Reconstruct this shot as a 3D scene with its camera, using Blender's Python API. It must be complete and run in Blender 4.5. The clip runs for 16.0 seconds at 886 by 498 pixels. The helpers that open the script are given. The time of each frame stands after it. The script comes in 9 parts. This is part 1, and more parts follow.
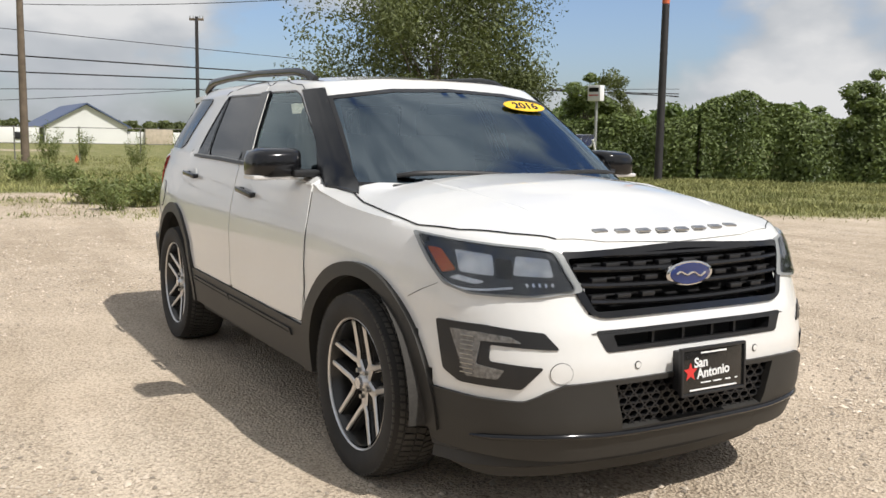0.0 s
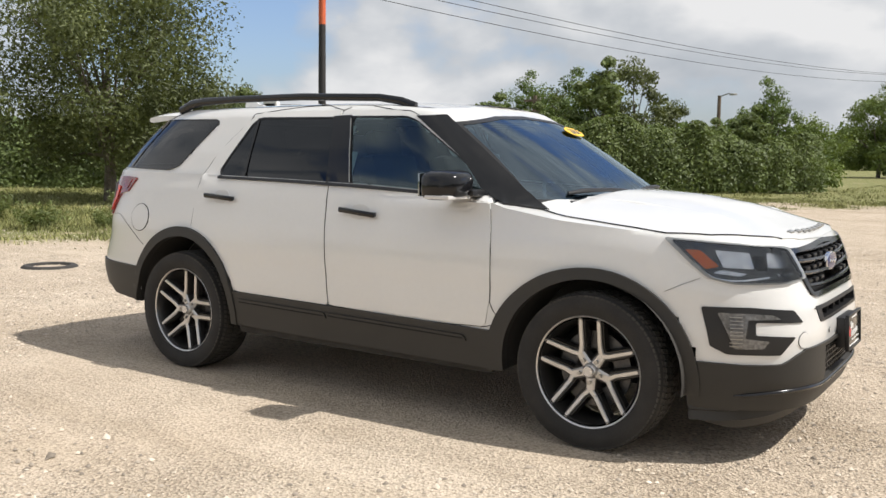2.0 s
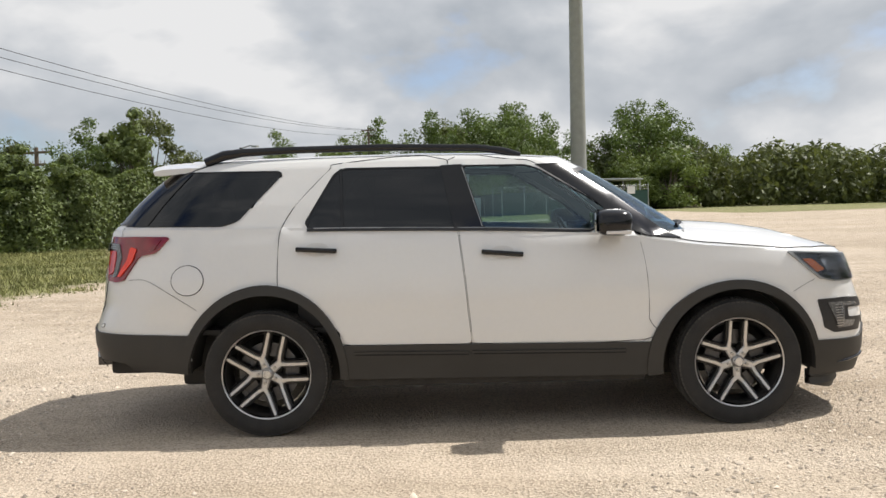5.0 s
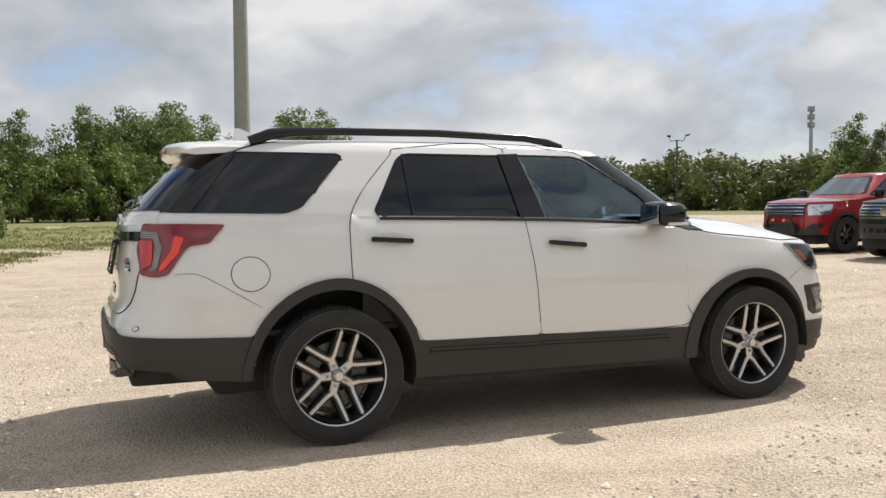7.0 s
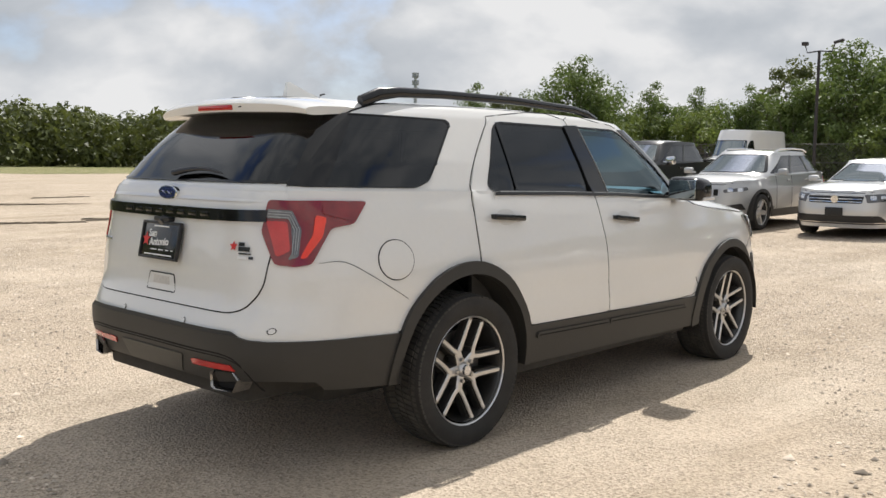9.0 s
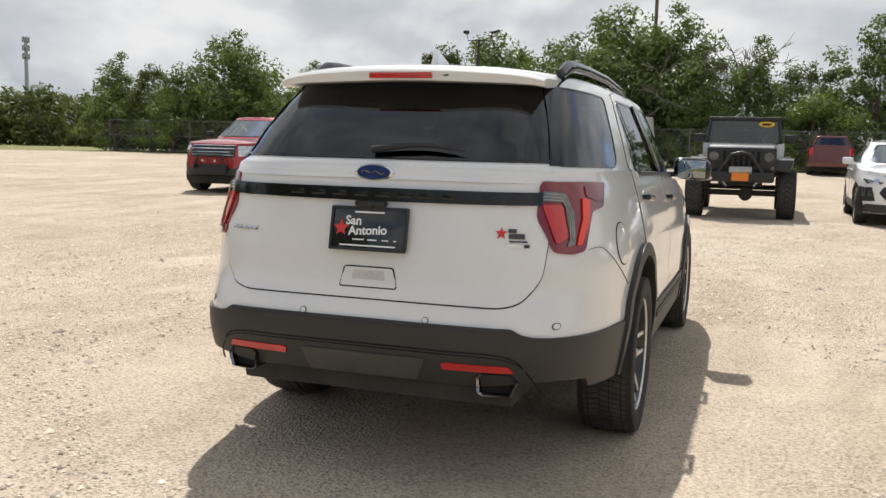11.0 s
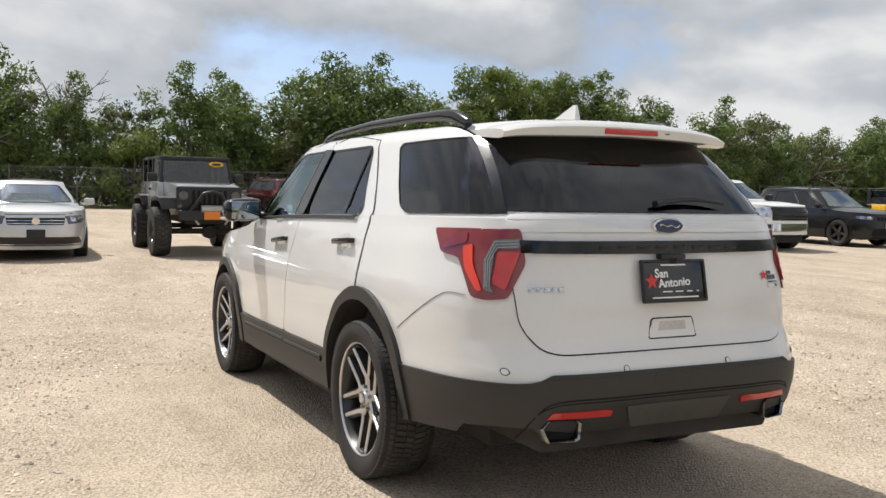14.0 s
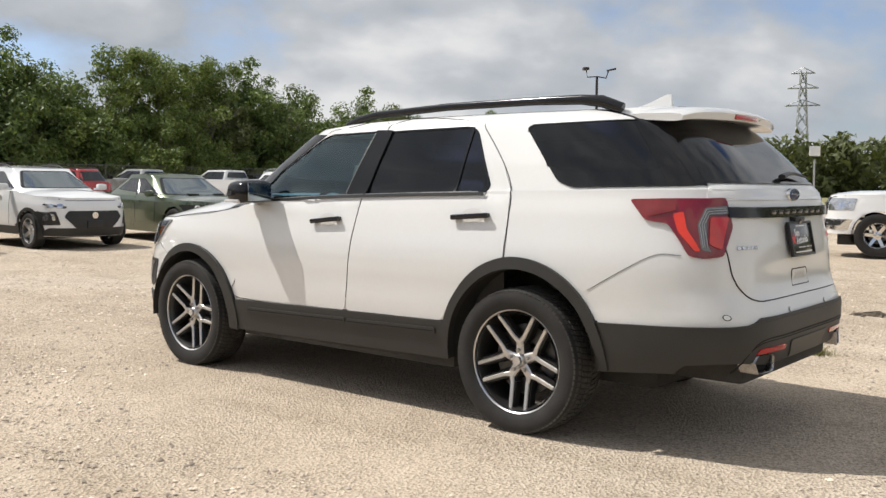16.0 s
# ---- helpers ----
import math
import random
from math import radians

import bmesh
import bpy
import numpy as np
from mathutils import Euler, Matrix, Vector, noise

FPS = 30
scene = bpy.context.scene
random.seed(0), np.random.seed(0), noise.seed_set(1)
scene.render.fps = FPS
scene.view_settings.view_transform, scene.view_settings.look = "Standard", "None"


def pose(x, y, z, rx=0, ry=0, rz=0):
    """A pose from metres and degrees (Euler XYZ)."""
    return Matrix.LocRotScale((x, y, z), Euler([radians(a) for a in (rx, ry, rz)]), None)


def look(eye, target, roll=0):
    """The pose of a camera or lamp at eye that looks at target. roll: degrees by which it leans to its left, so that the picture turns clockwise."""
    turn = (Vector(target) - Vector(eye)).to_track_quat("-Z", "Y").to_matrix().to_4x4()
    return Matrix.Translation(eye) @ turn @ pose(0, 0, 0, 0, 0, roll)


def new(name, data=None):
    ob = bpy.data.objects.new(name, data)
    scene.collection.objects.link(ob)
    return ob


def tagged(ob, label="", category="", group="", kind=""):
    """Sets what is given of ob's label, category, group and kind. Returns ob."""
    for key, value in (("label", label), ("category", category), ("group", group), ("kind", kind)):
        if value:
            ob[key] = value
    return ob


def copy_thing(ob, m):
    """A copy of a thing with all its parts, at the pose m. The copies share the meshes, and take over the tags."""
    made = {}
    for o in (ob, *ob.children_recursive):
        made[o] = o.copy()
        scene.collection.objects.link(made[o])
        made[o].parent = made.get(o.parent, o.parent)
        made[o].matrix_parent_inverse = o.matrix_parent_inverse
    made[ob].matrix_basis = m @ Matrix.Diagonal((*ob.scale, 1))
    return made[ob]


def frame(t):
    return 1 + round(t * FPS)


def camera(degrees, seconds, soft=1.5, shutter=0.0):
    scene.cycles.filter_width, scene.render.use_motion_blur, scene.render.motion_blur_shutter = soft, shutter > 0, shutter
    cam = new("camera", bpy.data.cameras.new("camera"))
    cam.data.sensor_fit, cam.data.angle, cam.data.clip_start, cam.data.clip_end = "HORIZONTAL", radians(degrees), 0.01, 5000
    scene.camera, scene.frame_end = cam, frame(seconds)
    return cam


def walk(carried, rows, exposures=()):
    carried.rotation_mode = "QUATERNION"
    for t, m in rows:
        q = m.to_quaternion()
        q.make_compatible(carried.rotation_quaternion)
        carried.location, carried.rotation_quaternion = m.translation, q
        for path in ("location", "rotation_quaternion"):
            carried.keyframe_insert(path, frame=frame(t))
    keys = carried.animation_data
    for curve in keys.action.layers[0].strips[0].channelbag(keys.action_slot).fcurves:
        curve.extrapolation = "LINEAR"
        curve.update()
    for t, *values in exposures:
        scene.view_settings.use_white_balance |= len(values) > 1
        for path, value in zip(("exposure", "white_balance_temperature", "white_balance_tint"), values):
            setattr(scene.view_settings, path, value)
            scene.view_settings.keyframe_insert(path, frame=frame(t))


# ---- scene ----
EXPOSURES = [(0.0, -0.03), (2.0, 0.1), (7.0, 0.06), (12.5, 0.12), (14.0, 0.05), (16.0, 0.0)]
cam = camera(52.0, 16.0, 1.5)
PATH = [
    (0, (4.73, -2.502, 1.38), (3.022, -1.49, 1.137), 1.0),
    (0.5, (4.46, -3.176, 1.372), (2.893, -1.95, 1.162), 0.8),
    (1, (4.118, -3.773, 1.359), (2.709, -2.37, 1.142), 0.6),
    (1.5, (3.687, -4.344, 1.391), (2.432, -2.801, 1.179), 0.6),
    (2, (3.221, -4.874, 1.383), (2.114, -3.22, 1.183), 0.8),
    (2.5, (2.662, -5.281, 1.407), (1.745, -3.513, 1.225), 0.5),
    (3, (2.113, -5.72, 1.406), (1.373, -3.87, 1.239), 0.9),
    (3.5, (1.482, -6.004, 1.403), (0.95, -4.082, 1.259), 0.2),
    (4, (0.866, -6.342, 1.396), (0.538, -4.372, 1.286), -1.2),
    (4.2, (0.628, -6.425, 1.383), (0.359, -4.446, 1.279), -1.4),
    (6.3, (-1.973, -6.155, 1.354), (-1.454, -4.225, 1.277), -1.0),
    (6.5, (-2.204, -6.042, 1.308), (-1.615, -4.133, 1.226), -0.9),
    (7, (-2.793, -5.746, 1.309), (-2.03, -3.9, 1.214), -0.5),
    (7.5, (-3.394, -5.397, 1.316), (-2.423, -3.651, 1.215), -0.3),
    (8, (-3.877, -4.908, 1.381), (-2.75, -3.26, 1.257), -0.5),
    (8.5, (-4.36, -4.417, 1.398), (-3.001, -2.958, 1.239), 0.4),
    (9, (-4.767, -3.84, 1.395), (-3.302, -2.491, 1.206), 0.7),
    (9.5, (-5.21, -3.301, 1.373), (-3.632, -2.084, 1.203), 0.3),
    (9.7, (-5.335, -3.101, 1.399), (-3.724, -1.932, 1.209), 0.5),
    (12, (-5.976, -0.05, 1.312), (-3.983, 0.017, 1.149), 1.3),
    (12.5, (-5.888, 0.602, 1.353), (-3.905, 0.385, 1.215), 1.2),
    (13, (-5.856, 1.254, 1.368), (-3.909, 0.818, 1.237), 1.1),
    (13.5, (-5.65, 1.851, 1.364), (-3.747, 1.246, 1.242), 0.4),
    (14, (-5.488, 2.508, 1.343), (-3.695, 1.628, 1.232), 0.9),
    (14.5, (-5.22, 3.095, 1.311), (-3.539, 2.015, 1.214), 1.3),
    (15, (-4.949, 3.713, 1.279), (-3.389, 2.469, 1.138), 1.2),
    (15.5, (-4.573, 4.261, 1.255), (-3.154, 2.861, 1.102), 0.6),
    (16, (-4.129, 4.771, 1.259), (-2.85, 3.239, 1.13), 0.2),
]
walk(cam, [(t, look(eye, target, roll)) for t, eye, target, roll in PATH], EXPOSURES)

# ---- daylight: broken cloud, one sun ----
world = bpy.data.worlds.new("sky")
scene.world = world
world.use_nodes = True
wn, wl_ = world.node_tree.nodes, world.node_tree.links
wn.clear()
SUN_AZ, SUN_EL = radians(22.3), radians(54)


def wnode(kind, **kw):
    n = wn.new(kind)
    for k, v in kw.items():
        n.inputs[k].default_value = v
    return n


sky = wn.new("ShaderNodeTexSky")
sky.sky_type, sky.sun_disc = "NISHITA", False
sky.sun_elevation, sky.sun_rotation = SUN_EL, radians(90) - SUN_AZ
sky.air_density, sky.dust_density = 1.0, 1.6
coord = wn.new("ShaderNodeTexCoord")
stretch = wn.new("ShaderNodeMapping")
stretch.inputs["Scale"].default_value = (1.0, 1.0, 1.75)
stretch.inputs["Location"].default_value = (0.3, 0.1, 0.2)
wl_.new(coord.outputs["Generated"], stretch.inputs["Vector"])
cover = wnode("ShaderNodeTexNoise", Scale=3.0, Detail=10.0, Roughness=0.52, Distortion=0.05)
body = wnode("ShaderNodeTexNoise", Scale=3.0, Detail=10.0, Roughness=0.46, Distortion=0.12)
for n in (cover, body):
    wl_.new(stretch.outputs["Vector"], n.inputs["Vector"])
edge = wn.new("ShaderNodeValToRGB")
edge.color_ramp.elements[0].position, edge.color_ramp.elements[1].position = 0.35, 0.45
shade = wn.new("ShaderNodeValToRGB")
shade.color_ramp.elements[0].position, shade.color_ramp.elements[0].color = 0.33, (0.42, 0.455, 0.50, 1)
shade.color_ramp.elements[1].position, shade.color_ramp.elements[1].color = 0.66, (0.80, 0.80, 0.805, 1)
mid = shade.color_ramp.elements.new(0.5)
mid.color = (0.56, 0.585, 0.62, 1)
# the cover is more broken over the verge side of the lot
open_sky = wn.new("ShaderNodeVectorMath")
open_sky.operation = "DOT_PRODUCT"
open_sky.inputs[1].default_value = (math.cos(radians(145)) * 0.94, math.sin(radians(145)) * 0.94, 0.34)
wl_.new(coord.outputs["Generated"], open_sky.inputs[0])
thin = wn.new("ShaderNodeMapRange")
thin.inputs["From Min"].default_value, thin.inputs["From Max"].default_value = 0.62, 1.0
thin.inputs["To Min"].default_value, thin.inputs["To Max"].default_value = 0.0, -0.085
wl_.new(open_sky.outputs["Value"], thin.inputs["Value"])
broken_cover = wn.new("ShaderNodeMath")
broken_cover.operation = "ADD"
wl_.new(cover.outputs["Fac"], broken_cover.inputs[0])
wl_.new(thin.outputs["Result"], broken_cover.inputs[1])
wl_.new(broken_cover.outputs["Value"], edge.inputs["Fac"])
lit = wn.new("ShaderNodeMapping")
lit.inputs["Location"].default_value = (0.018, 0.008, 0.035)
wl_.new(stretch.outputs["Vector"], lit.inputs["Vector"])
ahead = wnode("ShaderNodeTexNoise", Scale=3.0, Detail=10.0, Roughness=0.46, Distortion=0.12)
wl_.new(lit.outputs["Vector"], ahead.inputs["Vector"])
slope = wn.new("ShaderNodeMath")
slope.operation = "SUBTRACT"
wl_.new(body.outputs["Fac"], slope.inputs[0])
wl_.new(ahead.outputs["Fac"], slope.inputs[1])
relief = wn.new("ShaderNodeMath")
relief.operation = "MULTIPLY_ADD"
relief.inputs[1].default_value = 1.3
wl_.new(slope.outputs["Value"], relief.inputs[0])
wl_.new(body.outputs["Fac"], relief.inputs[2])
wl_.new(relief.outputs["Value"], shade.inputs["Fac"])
clear = wnode("ShaderNodeBackground", Strength=0.135)
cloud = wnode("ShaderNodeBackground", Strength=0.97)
haze = wn.new("ShaderNodeMix")
haze.data_type, haze.blend_type = "RGBA", "MULTIPLY"
haze.inputs["Factor"].default_value = 1.0
haze.inputs["B"].default_value = (0.86, 0.91, 1.06, 1)
wl_.new(sky.outputs["Color"], haze.inputs["A"])
wl_.new(haze.outputs["Result"], clear.inputs["Color"])
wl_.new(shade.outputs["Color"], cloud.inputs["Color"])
both = wn.new("ShaderNodeMixShader")
wl_.new(edge.outputs["Color"], both.inputs["Fac"])
wl_.new(clear.outputs["Background"], both.inputs[1])
wl_.new(cloud.outputs["Background"], both.inputs[2])
wout = wn.new("ShaderNodeOutputWorld")
wl_.new(both.outputs["Shader"], wout.inputs["Surface"])

sun = new("sun", bpy.data.lights.new("sun", "SUN"))
sun.data.energy, sun.data.angle, sun.data.color = 4.6, radians(0.7), (1.0, 0.96, 0.905)
sun.matrix_world = look((math.cos(SUN_AZ) * math.cos(SUN_EL) * 60, math.sin(SUN_AZ) * math.cos(SUN_EL) * 60, math.sin(SUN_EL) * 60), (0, 0, 0))

# ---- materials ----


def surface(name, base, rough=0.5, metal=0.0, coat=0.0, vary=0.12, size=4.0, bump=0.0, fine=60.0, second=None, spread=0.5, spec=0.5, island=0.0, per_object=0.0, rough_vary=0.1):
    """A principled surface: colour that varies at two scales, roughness that varies, fine relief. size, fine: features per metre."""
    m = bpy.data.materials.new(name)
    m.use_nodes = True
    n, ln = m.node_tree.nodes, m.node_tree.links
    p = n["Principled BSDF"]
    p.inputs["Metallic"].default_value, p.inputs["Coat Weight"].default_value = metal, coat
    p.inputs["Coat Roughness"].default_value, p.inputs["Specular IOR Level"].default_value = 0.04, spec
    co = n.new("ShaderNodeTexCoord")
    big, small = n.new("ShaderNodeTexNoise"), n.new("ShaderNodeTexNoise")
    for t, s, d in ((big, size, 5.0), (small, fine, 3.0)):
        t.inputs["Scale"].default_value, t.inputs["Detail"].default_value = s, d
        ln.new(co.outputs["Object"], t.inputs["Vector"])
    mixed = n.new("ShaderNodeMath")
    mixed.operation = "MULTIPLY_ADD"
    mixed.inputs[1].default_value = 0.35
    ln.new(small.outputs["Fac"], mixed.inputs[0])
    scaled = n.new("ShaderNodeMath")
    scaled.operation = "MULTIPLY"
    scaled.inputs[1].default_value = 0.65
    ln.new(big.outputs["Fac"], scaled.inputs[0])
    ln.new(scaled.outputs["Value"], mixed.inputs[2])
    ramp = n.new("ShaderNodeValToRGB")
    lo, hi = [max(0.0, c * (1 - vary)) for c in base], [min(1.0, c * (1 + vary)) for c in (second or base)]
    ramp.color_ramp.elements[0].position, ramp.color_ramp.elements[0].color = 0.5 - spread * 0.35, (*lo, 1)
    ramp.color_ramp.elements[1].position, ramp.color_ramp.elements[1].color = 0.5 + spread * 0.35, (*hi, 1)
    ln.new(mixed.outputs["Value"], ramp.inputs["Fac"])
    colour = ramp.outputs["Color"]
    for amount, kind, socket in ((island, "ShaderNodeNewGeometry", "Random Per Island"), (per_object, "ShaderNodeObjectInfo", "Random")):
        if amount:
            info, hsv, rng = n.new(kind), n.new("ShaderNodeHueSaturation"), n.new("ShaderNodeMapRange")
            rng.inputs["To Min"].default_value, rng.inputs["To Max"].default_value = 1 - amount, 1 + amount
            ln.new(info.outputs[socket], rng.inputs["Value"])
            ln.new(rng.outputs["Result"], hsv.inputs["Value"])
            ln.new(colour, hsv.inputs["Color"])
            colour = hsv.outputs["Color"]
    ln.new(colour, p.inputs["Base Color"])
    rr = n.new("ShaderNodeMapRange")
    rr.inputs["To Min"].default_value, rr.inputs["To Max"].default_value = max(0.01, rough - rough_vary * rough), min(1.0, rough + rough_vary * rough)
    ln.new(mixed.outputs["Value"], rr.inputs["Value"])
    ln.new(rr.outputs["Result"], p.inputs["Roughness"])
    if bump:
        b = n.new("ShaderNodeBump")
        b.inputs["Strength"].default_value, b.inputs["Distance"].default_value = bump, 0.4 / fine
        ln.new(small.outputs["Fac"], b.inputs["Height"])
        ln.new(b.outputs["Normal"], p.inputs["Normal"])
    return m


def pane(name, tint, rough=0.0, ior=1.5, gleam=(0.95, 0.97, 1)):
    """Thin coated glass: what passes is tinted, the rest is mirrored by the Fresnel law."""
    m = bpy.data.materials.new(name)
    m.use_nodes = True
    n, ln = m.node_tree.nodes, m.node_tree.links
    n.remove(n["Principled BSDF"])
    tr, gl, fr, mx = n.new("ShaderNodeBsdfTransparent"), n.new("ShaderNodeBsdfGlossy"), n.new("ShaderNodeFresnel"), n.new("ShaderNodeMixShader")
    tr.inputs["Color"].default_value = (*tint, 1)
    gl.inputs["Roughness"].default_value, gl.inputs["Color"].default_value = rough, (*gleam, 1)
    fr.inputs["IOR"].default_value = ior
    ln.new(fr.outputs["Fac"], mx.inputs["Fac"])
    ln.new(tr.outputs["BSDF"], mx.inputs[1])
    ln.new(gl.outputs["BSDF"], mx.inputs[2])
    ln.new(mx.outputs["Shader"], n["Material Output"].inputs["Surface"])
    return m


def paint(name, base, rough=0.32, metal=0.0, flake=0.03):
    return surface(name, base, rough=rough, metal=metal, coat=1.0, vary=flake, size=1.5, fine=40, rough_vary=0.15)


WHITE = paint("white_pearl_paint", (0.725, 0.72, 0.70), 0.34, 0.0, 0.02)
CLAD = surface("grey_textured_plastic", (0.027, 0.0255, 0.023), 0.52, vary=0.12, size=6, fine=220, bump=0.12)
BLACK = surface("black_gloss_plastic", (0.007, 0.007, 0.008), 0.16, coat=0.25, spec=0.35, vary=0.2, size=5)
PILLARGLASS = surface("black_pillar_glass", (0.004, 0.004, 0.005), 0.06, vary=0.1, spec=0.45)
TRIM = surface("black_satin_trim", (0.014, 0.014, 0.015), 0.42, vary=0.2, size=8, fine=120)
GAP = surface("dark_shut_gap", (0.004, 0.004, 0.004), 0.9, vary=0.2)
RUBBER = surface("tyre_rubber", (0.014, 0.0135, 0.013), 0.78, vary=0.25, size=9, fine=150, bump=0.15, second=(0.024, 0.022, 0.020))
TREAD = surface("dusty_tread", (0.036, 0.033, 0.029), 0.9, vary=0.3, size=12, fine=120, bump=0.2, second=(0.06, 0.055, 0.048))
ALLOY = surface("machined_alloy", (0.62, 0.61, 0.60), 0.33, 0.9, vary=0.1, size=14, fine=180)
DARKALLOY = surface("black_painted_alloy", (0.020, 0.019, 0.018), 0.35, 0.2, coat=0.4, vary=0.2, size=12)
CHROME = surface("bright_chrome", (0.72, 0.72, 0.72), 0.08, 1.0, vary=0.05)
STEEL = surface("brushed_steel", (0.42, 0.41, 0.39), 0.35, 0.9, vary=0.2, size=10)
UNDER = surface("dusty_underbody", (0.040, 0.037, 0.033), 0.85, vary=0.35, size=7, fine=90, bump=0.3)
SEATS = surface("charcoal_leather", (0.035, 0.034, 0.033), 0.55, vary=0.15, size=10, fine=140, bump=0.2)
HEADLINER = surface("grey_cabin_lining", (0.30, 0.30, 0.29), 0.85, vary=0.08, size=6)
TINT = pane("privacy_glass", (0.022, 0.024, 0.027), 0.0, 1.56)
CLEARTINT = pane("lightly_tinted_glass", (0.52, 0.66, 0.65), 0.0, 1.95, (0.8, 0.95, 1.0))
SCREEN = pane("windscreen_glass", (0.30, 0.42, 0.50), 0.0, 2.6, (0.72, 0.88, 1.0))
LENS = pane("clear_lamp_lens", (0.86, 0.87, 0.88), 0.02, 1.45)
LAMPGREY = surface("pale_smoked_lamp_glass", (0.15, 0.148, 0.145), 0.2, coat=0.8, vary=0.25, size=30, fine=120)
RED = surface("red_lamp_lens", (0.52, 0.022, 0.018), 0.14, coat=0.8, vary=0.15, size=14, fine=160)
DEEPRED = surface("dark_red_lamp_lens", (0.20, 0.010, 0.012), 0.14, coat=0.8, vary=0.2, size=14, fine=160)
BRIGHTRED = surface("bright_red_lamp_lens", (0.80, 0.050, 0.022), 0.22, coat=0.4, vary=0.1, size=14, fine=160)
AMBER = surface("amber_reflector", (0.72, 0.17, 0.03), 0.2, coat=0.6, vary=0.1, size=14)
SILVERLAMP = surface("lamp_reflector", (0.62, 0.63, 0.65), 0.15, 0.9, vary=0.15, size=25)
SMOKE = surface("smoked_lamp_plastic", (0.10, 0.10, 0.105), 0.2, coat=0.7, vary=0.25, size=16, fine=90)
LAMPWELL = surface("lamp_well", (0.075, 0.078, 0.082), 0.25, 0.5, coat=0.6, vary=0.35, size=22, fine=90)
BLUE = surface("blue_enamel", (0.012, 0.028, 0.13), 0.18, coat=0.8, vary=0.06)
INK_WHITE = surface("white_print", (0.80, 0.80, 0.79), 0.5, vary=0.03)
INK_RED = surface("red_print", (0.62, 0.035, 0.03), 0.45, vary=0.05)
YELLOW = surface("yellow_sticker", (0.85, 0.50, 0.02), 0.5, vary=0.04)
PLATEBLACK = surface("black_gloss_plate", (0.009, 0.009, 0.009), 0.2, coat=0.5, vary=0.2)

# ---- mesh helpers ----


def mesh_of(name, verts, faces, material, smooth=True, sharp=38):
    me = bpy.data.meshes.new(name)
    me.from_pydata([tuple(map(float, v)) for v in verts], [], faces)
    me.materials.append(material)
    if smooth:
        me.shade_smooth()
        me.set_sharp_from_angle(angle=radians(sharp))
    me.update()
    return me


def put(name, me, parent=None, label="", m=None):
    ob = new(name, me)
    if parent is not None:
        ob.parent = parent
    if m is not None:
        ob.matrix_basis = m
    if label:
        ob["label"] = label
    return ob


def part(name, bm, material, parent=None, label="", m=None, smooth=True, sharp=38):
    me = bpy.data.meshes.new(name)
    bm.to_mesh(me)
    bm.free()
    me.materials.append(material)
    if smooth:
        me.shade_smooth()
        me.set_sharp_from_angle(angle=radians(sharp))
    return put(name, me, parent, label, m)


def box(bm, cx, cy, cz, sx, sy, sz, bevel=0.0, m=None):
    got = bmesh.ops.create_cube(bm, size=1)
    for v in got["verts"]:
        v.co = Vector((v.co.x * sx, v.co.y * sy, v.co.z * sz))
    if bevel:
        edges = list({e for v in got["verts"] for e in v.link_edges})
        r = bmesh.ops.bevel(bm, geom=edges, offset=bevel, segments=2, affect="EDGES", profile=0.6)
        vs = list({v for f in r["faces"] for v in f.verts} | {v for v in got["verts"] if v.is_valid})
    else:
        vs = got["verts"]
    mm = Matrix.Translation((cx, cy, cz)) @ (m or Matrix())
    bmesh.ops.transform(bm, matrix=mm, verts=vs)
    return vs


def boxed(*a, **k):
    bm = bmesh.new()
    box(bm, *a, **k)
    return bm


def rod(bm, a, b, r1, r2=None, seg=10, caps=True):
    a, b = Vector(a), Vector(b)
    d = b - a
    q = Vector((0, 0, 1)).rotation_difference(d)
    got = bmesh.ops.create_cone(bm, cap_ends=caps, segments=seg, radius1=r1, radius2=r1 if r2 is None else r2, depth=d.length)
    bmesh.ops.transform(bm, matrix=Matrix.Translation((a + b) / 2) @ q.to_matrix().to_4x4(), verts=got["verts"])
    return got["verts"]


def rodded(*a, **k):
    bm = bmesh.new()
    rod(bm, *a, **k)
    return bm


def tube(path, radius, seg=8, squash=1.0):
    """Vertices and faces of a pipe along a list of points; radius may be a list."""
    pts = [Vector(p) for p in path]
    rad = radius if isinstance(radius, (list, tuple)) else [radius] * len(pts)
    verts, faces = [], []
    for i, p in enumerate(pts):
        t = (pts[min(i + 1, len(pts) - 1)] - pts[max(i - 1, 0)]).normalized()
        ref = Vector((0, 0, 1)) if abs(t.z) < 0.9 else Vector((1, 0, 0))
        s = t.cross(ref).normalized()
        u = s.cross(t)
        for k in range(seg):
            a = 2 * math.pi * k / seg
            verts.append(p + (s * math.cos(a) + u * math.sin(a) * squash) * rad[i])
    for i in range(len(pts) - 1):
        for k in range(seg):
            a, b = i * seg + k, i * seg + (k + 1) % seg
            faces.append((a, b, b + seg, a + seg))
    faces.append(tuple(range(seg))[::-1])
    faces.append(tuple(range((len(pts) - 1) * seg, len(pts) * seg)))
    return verts, faces


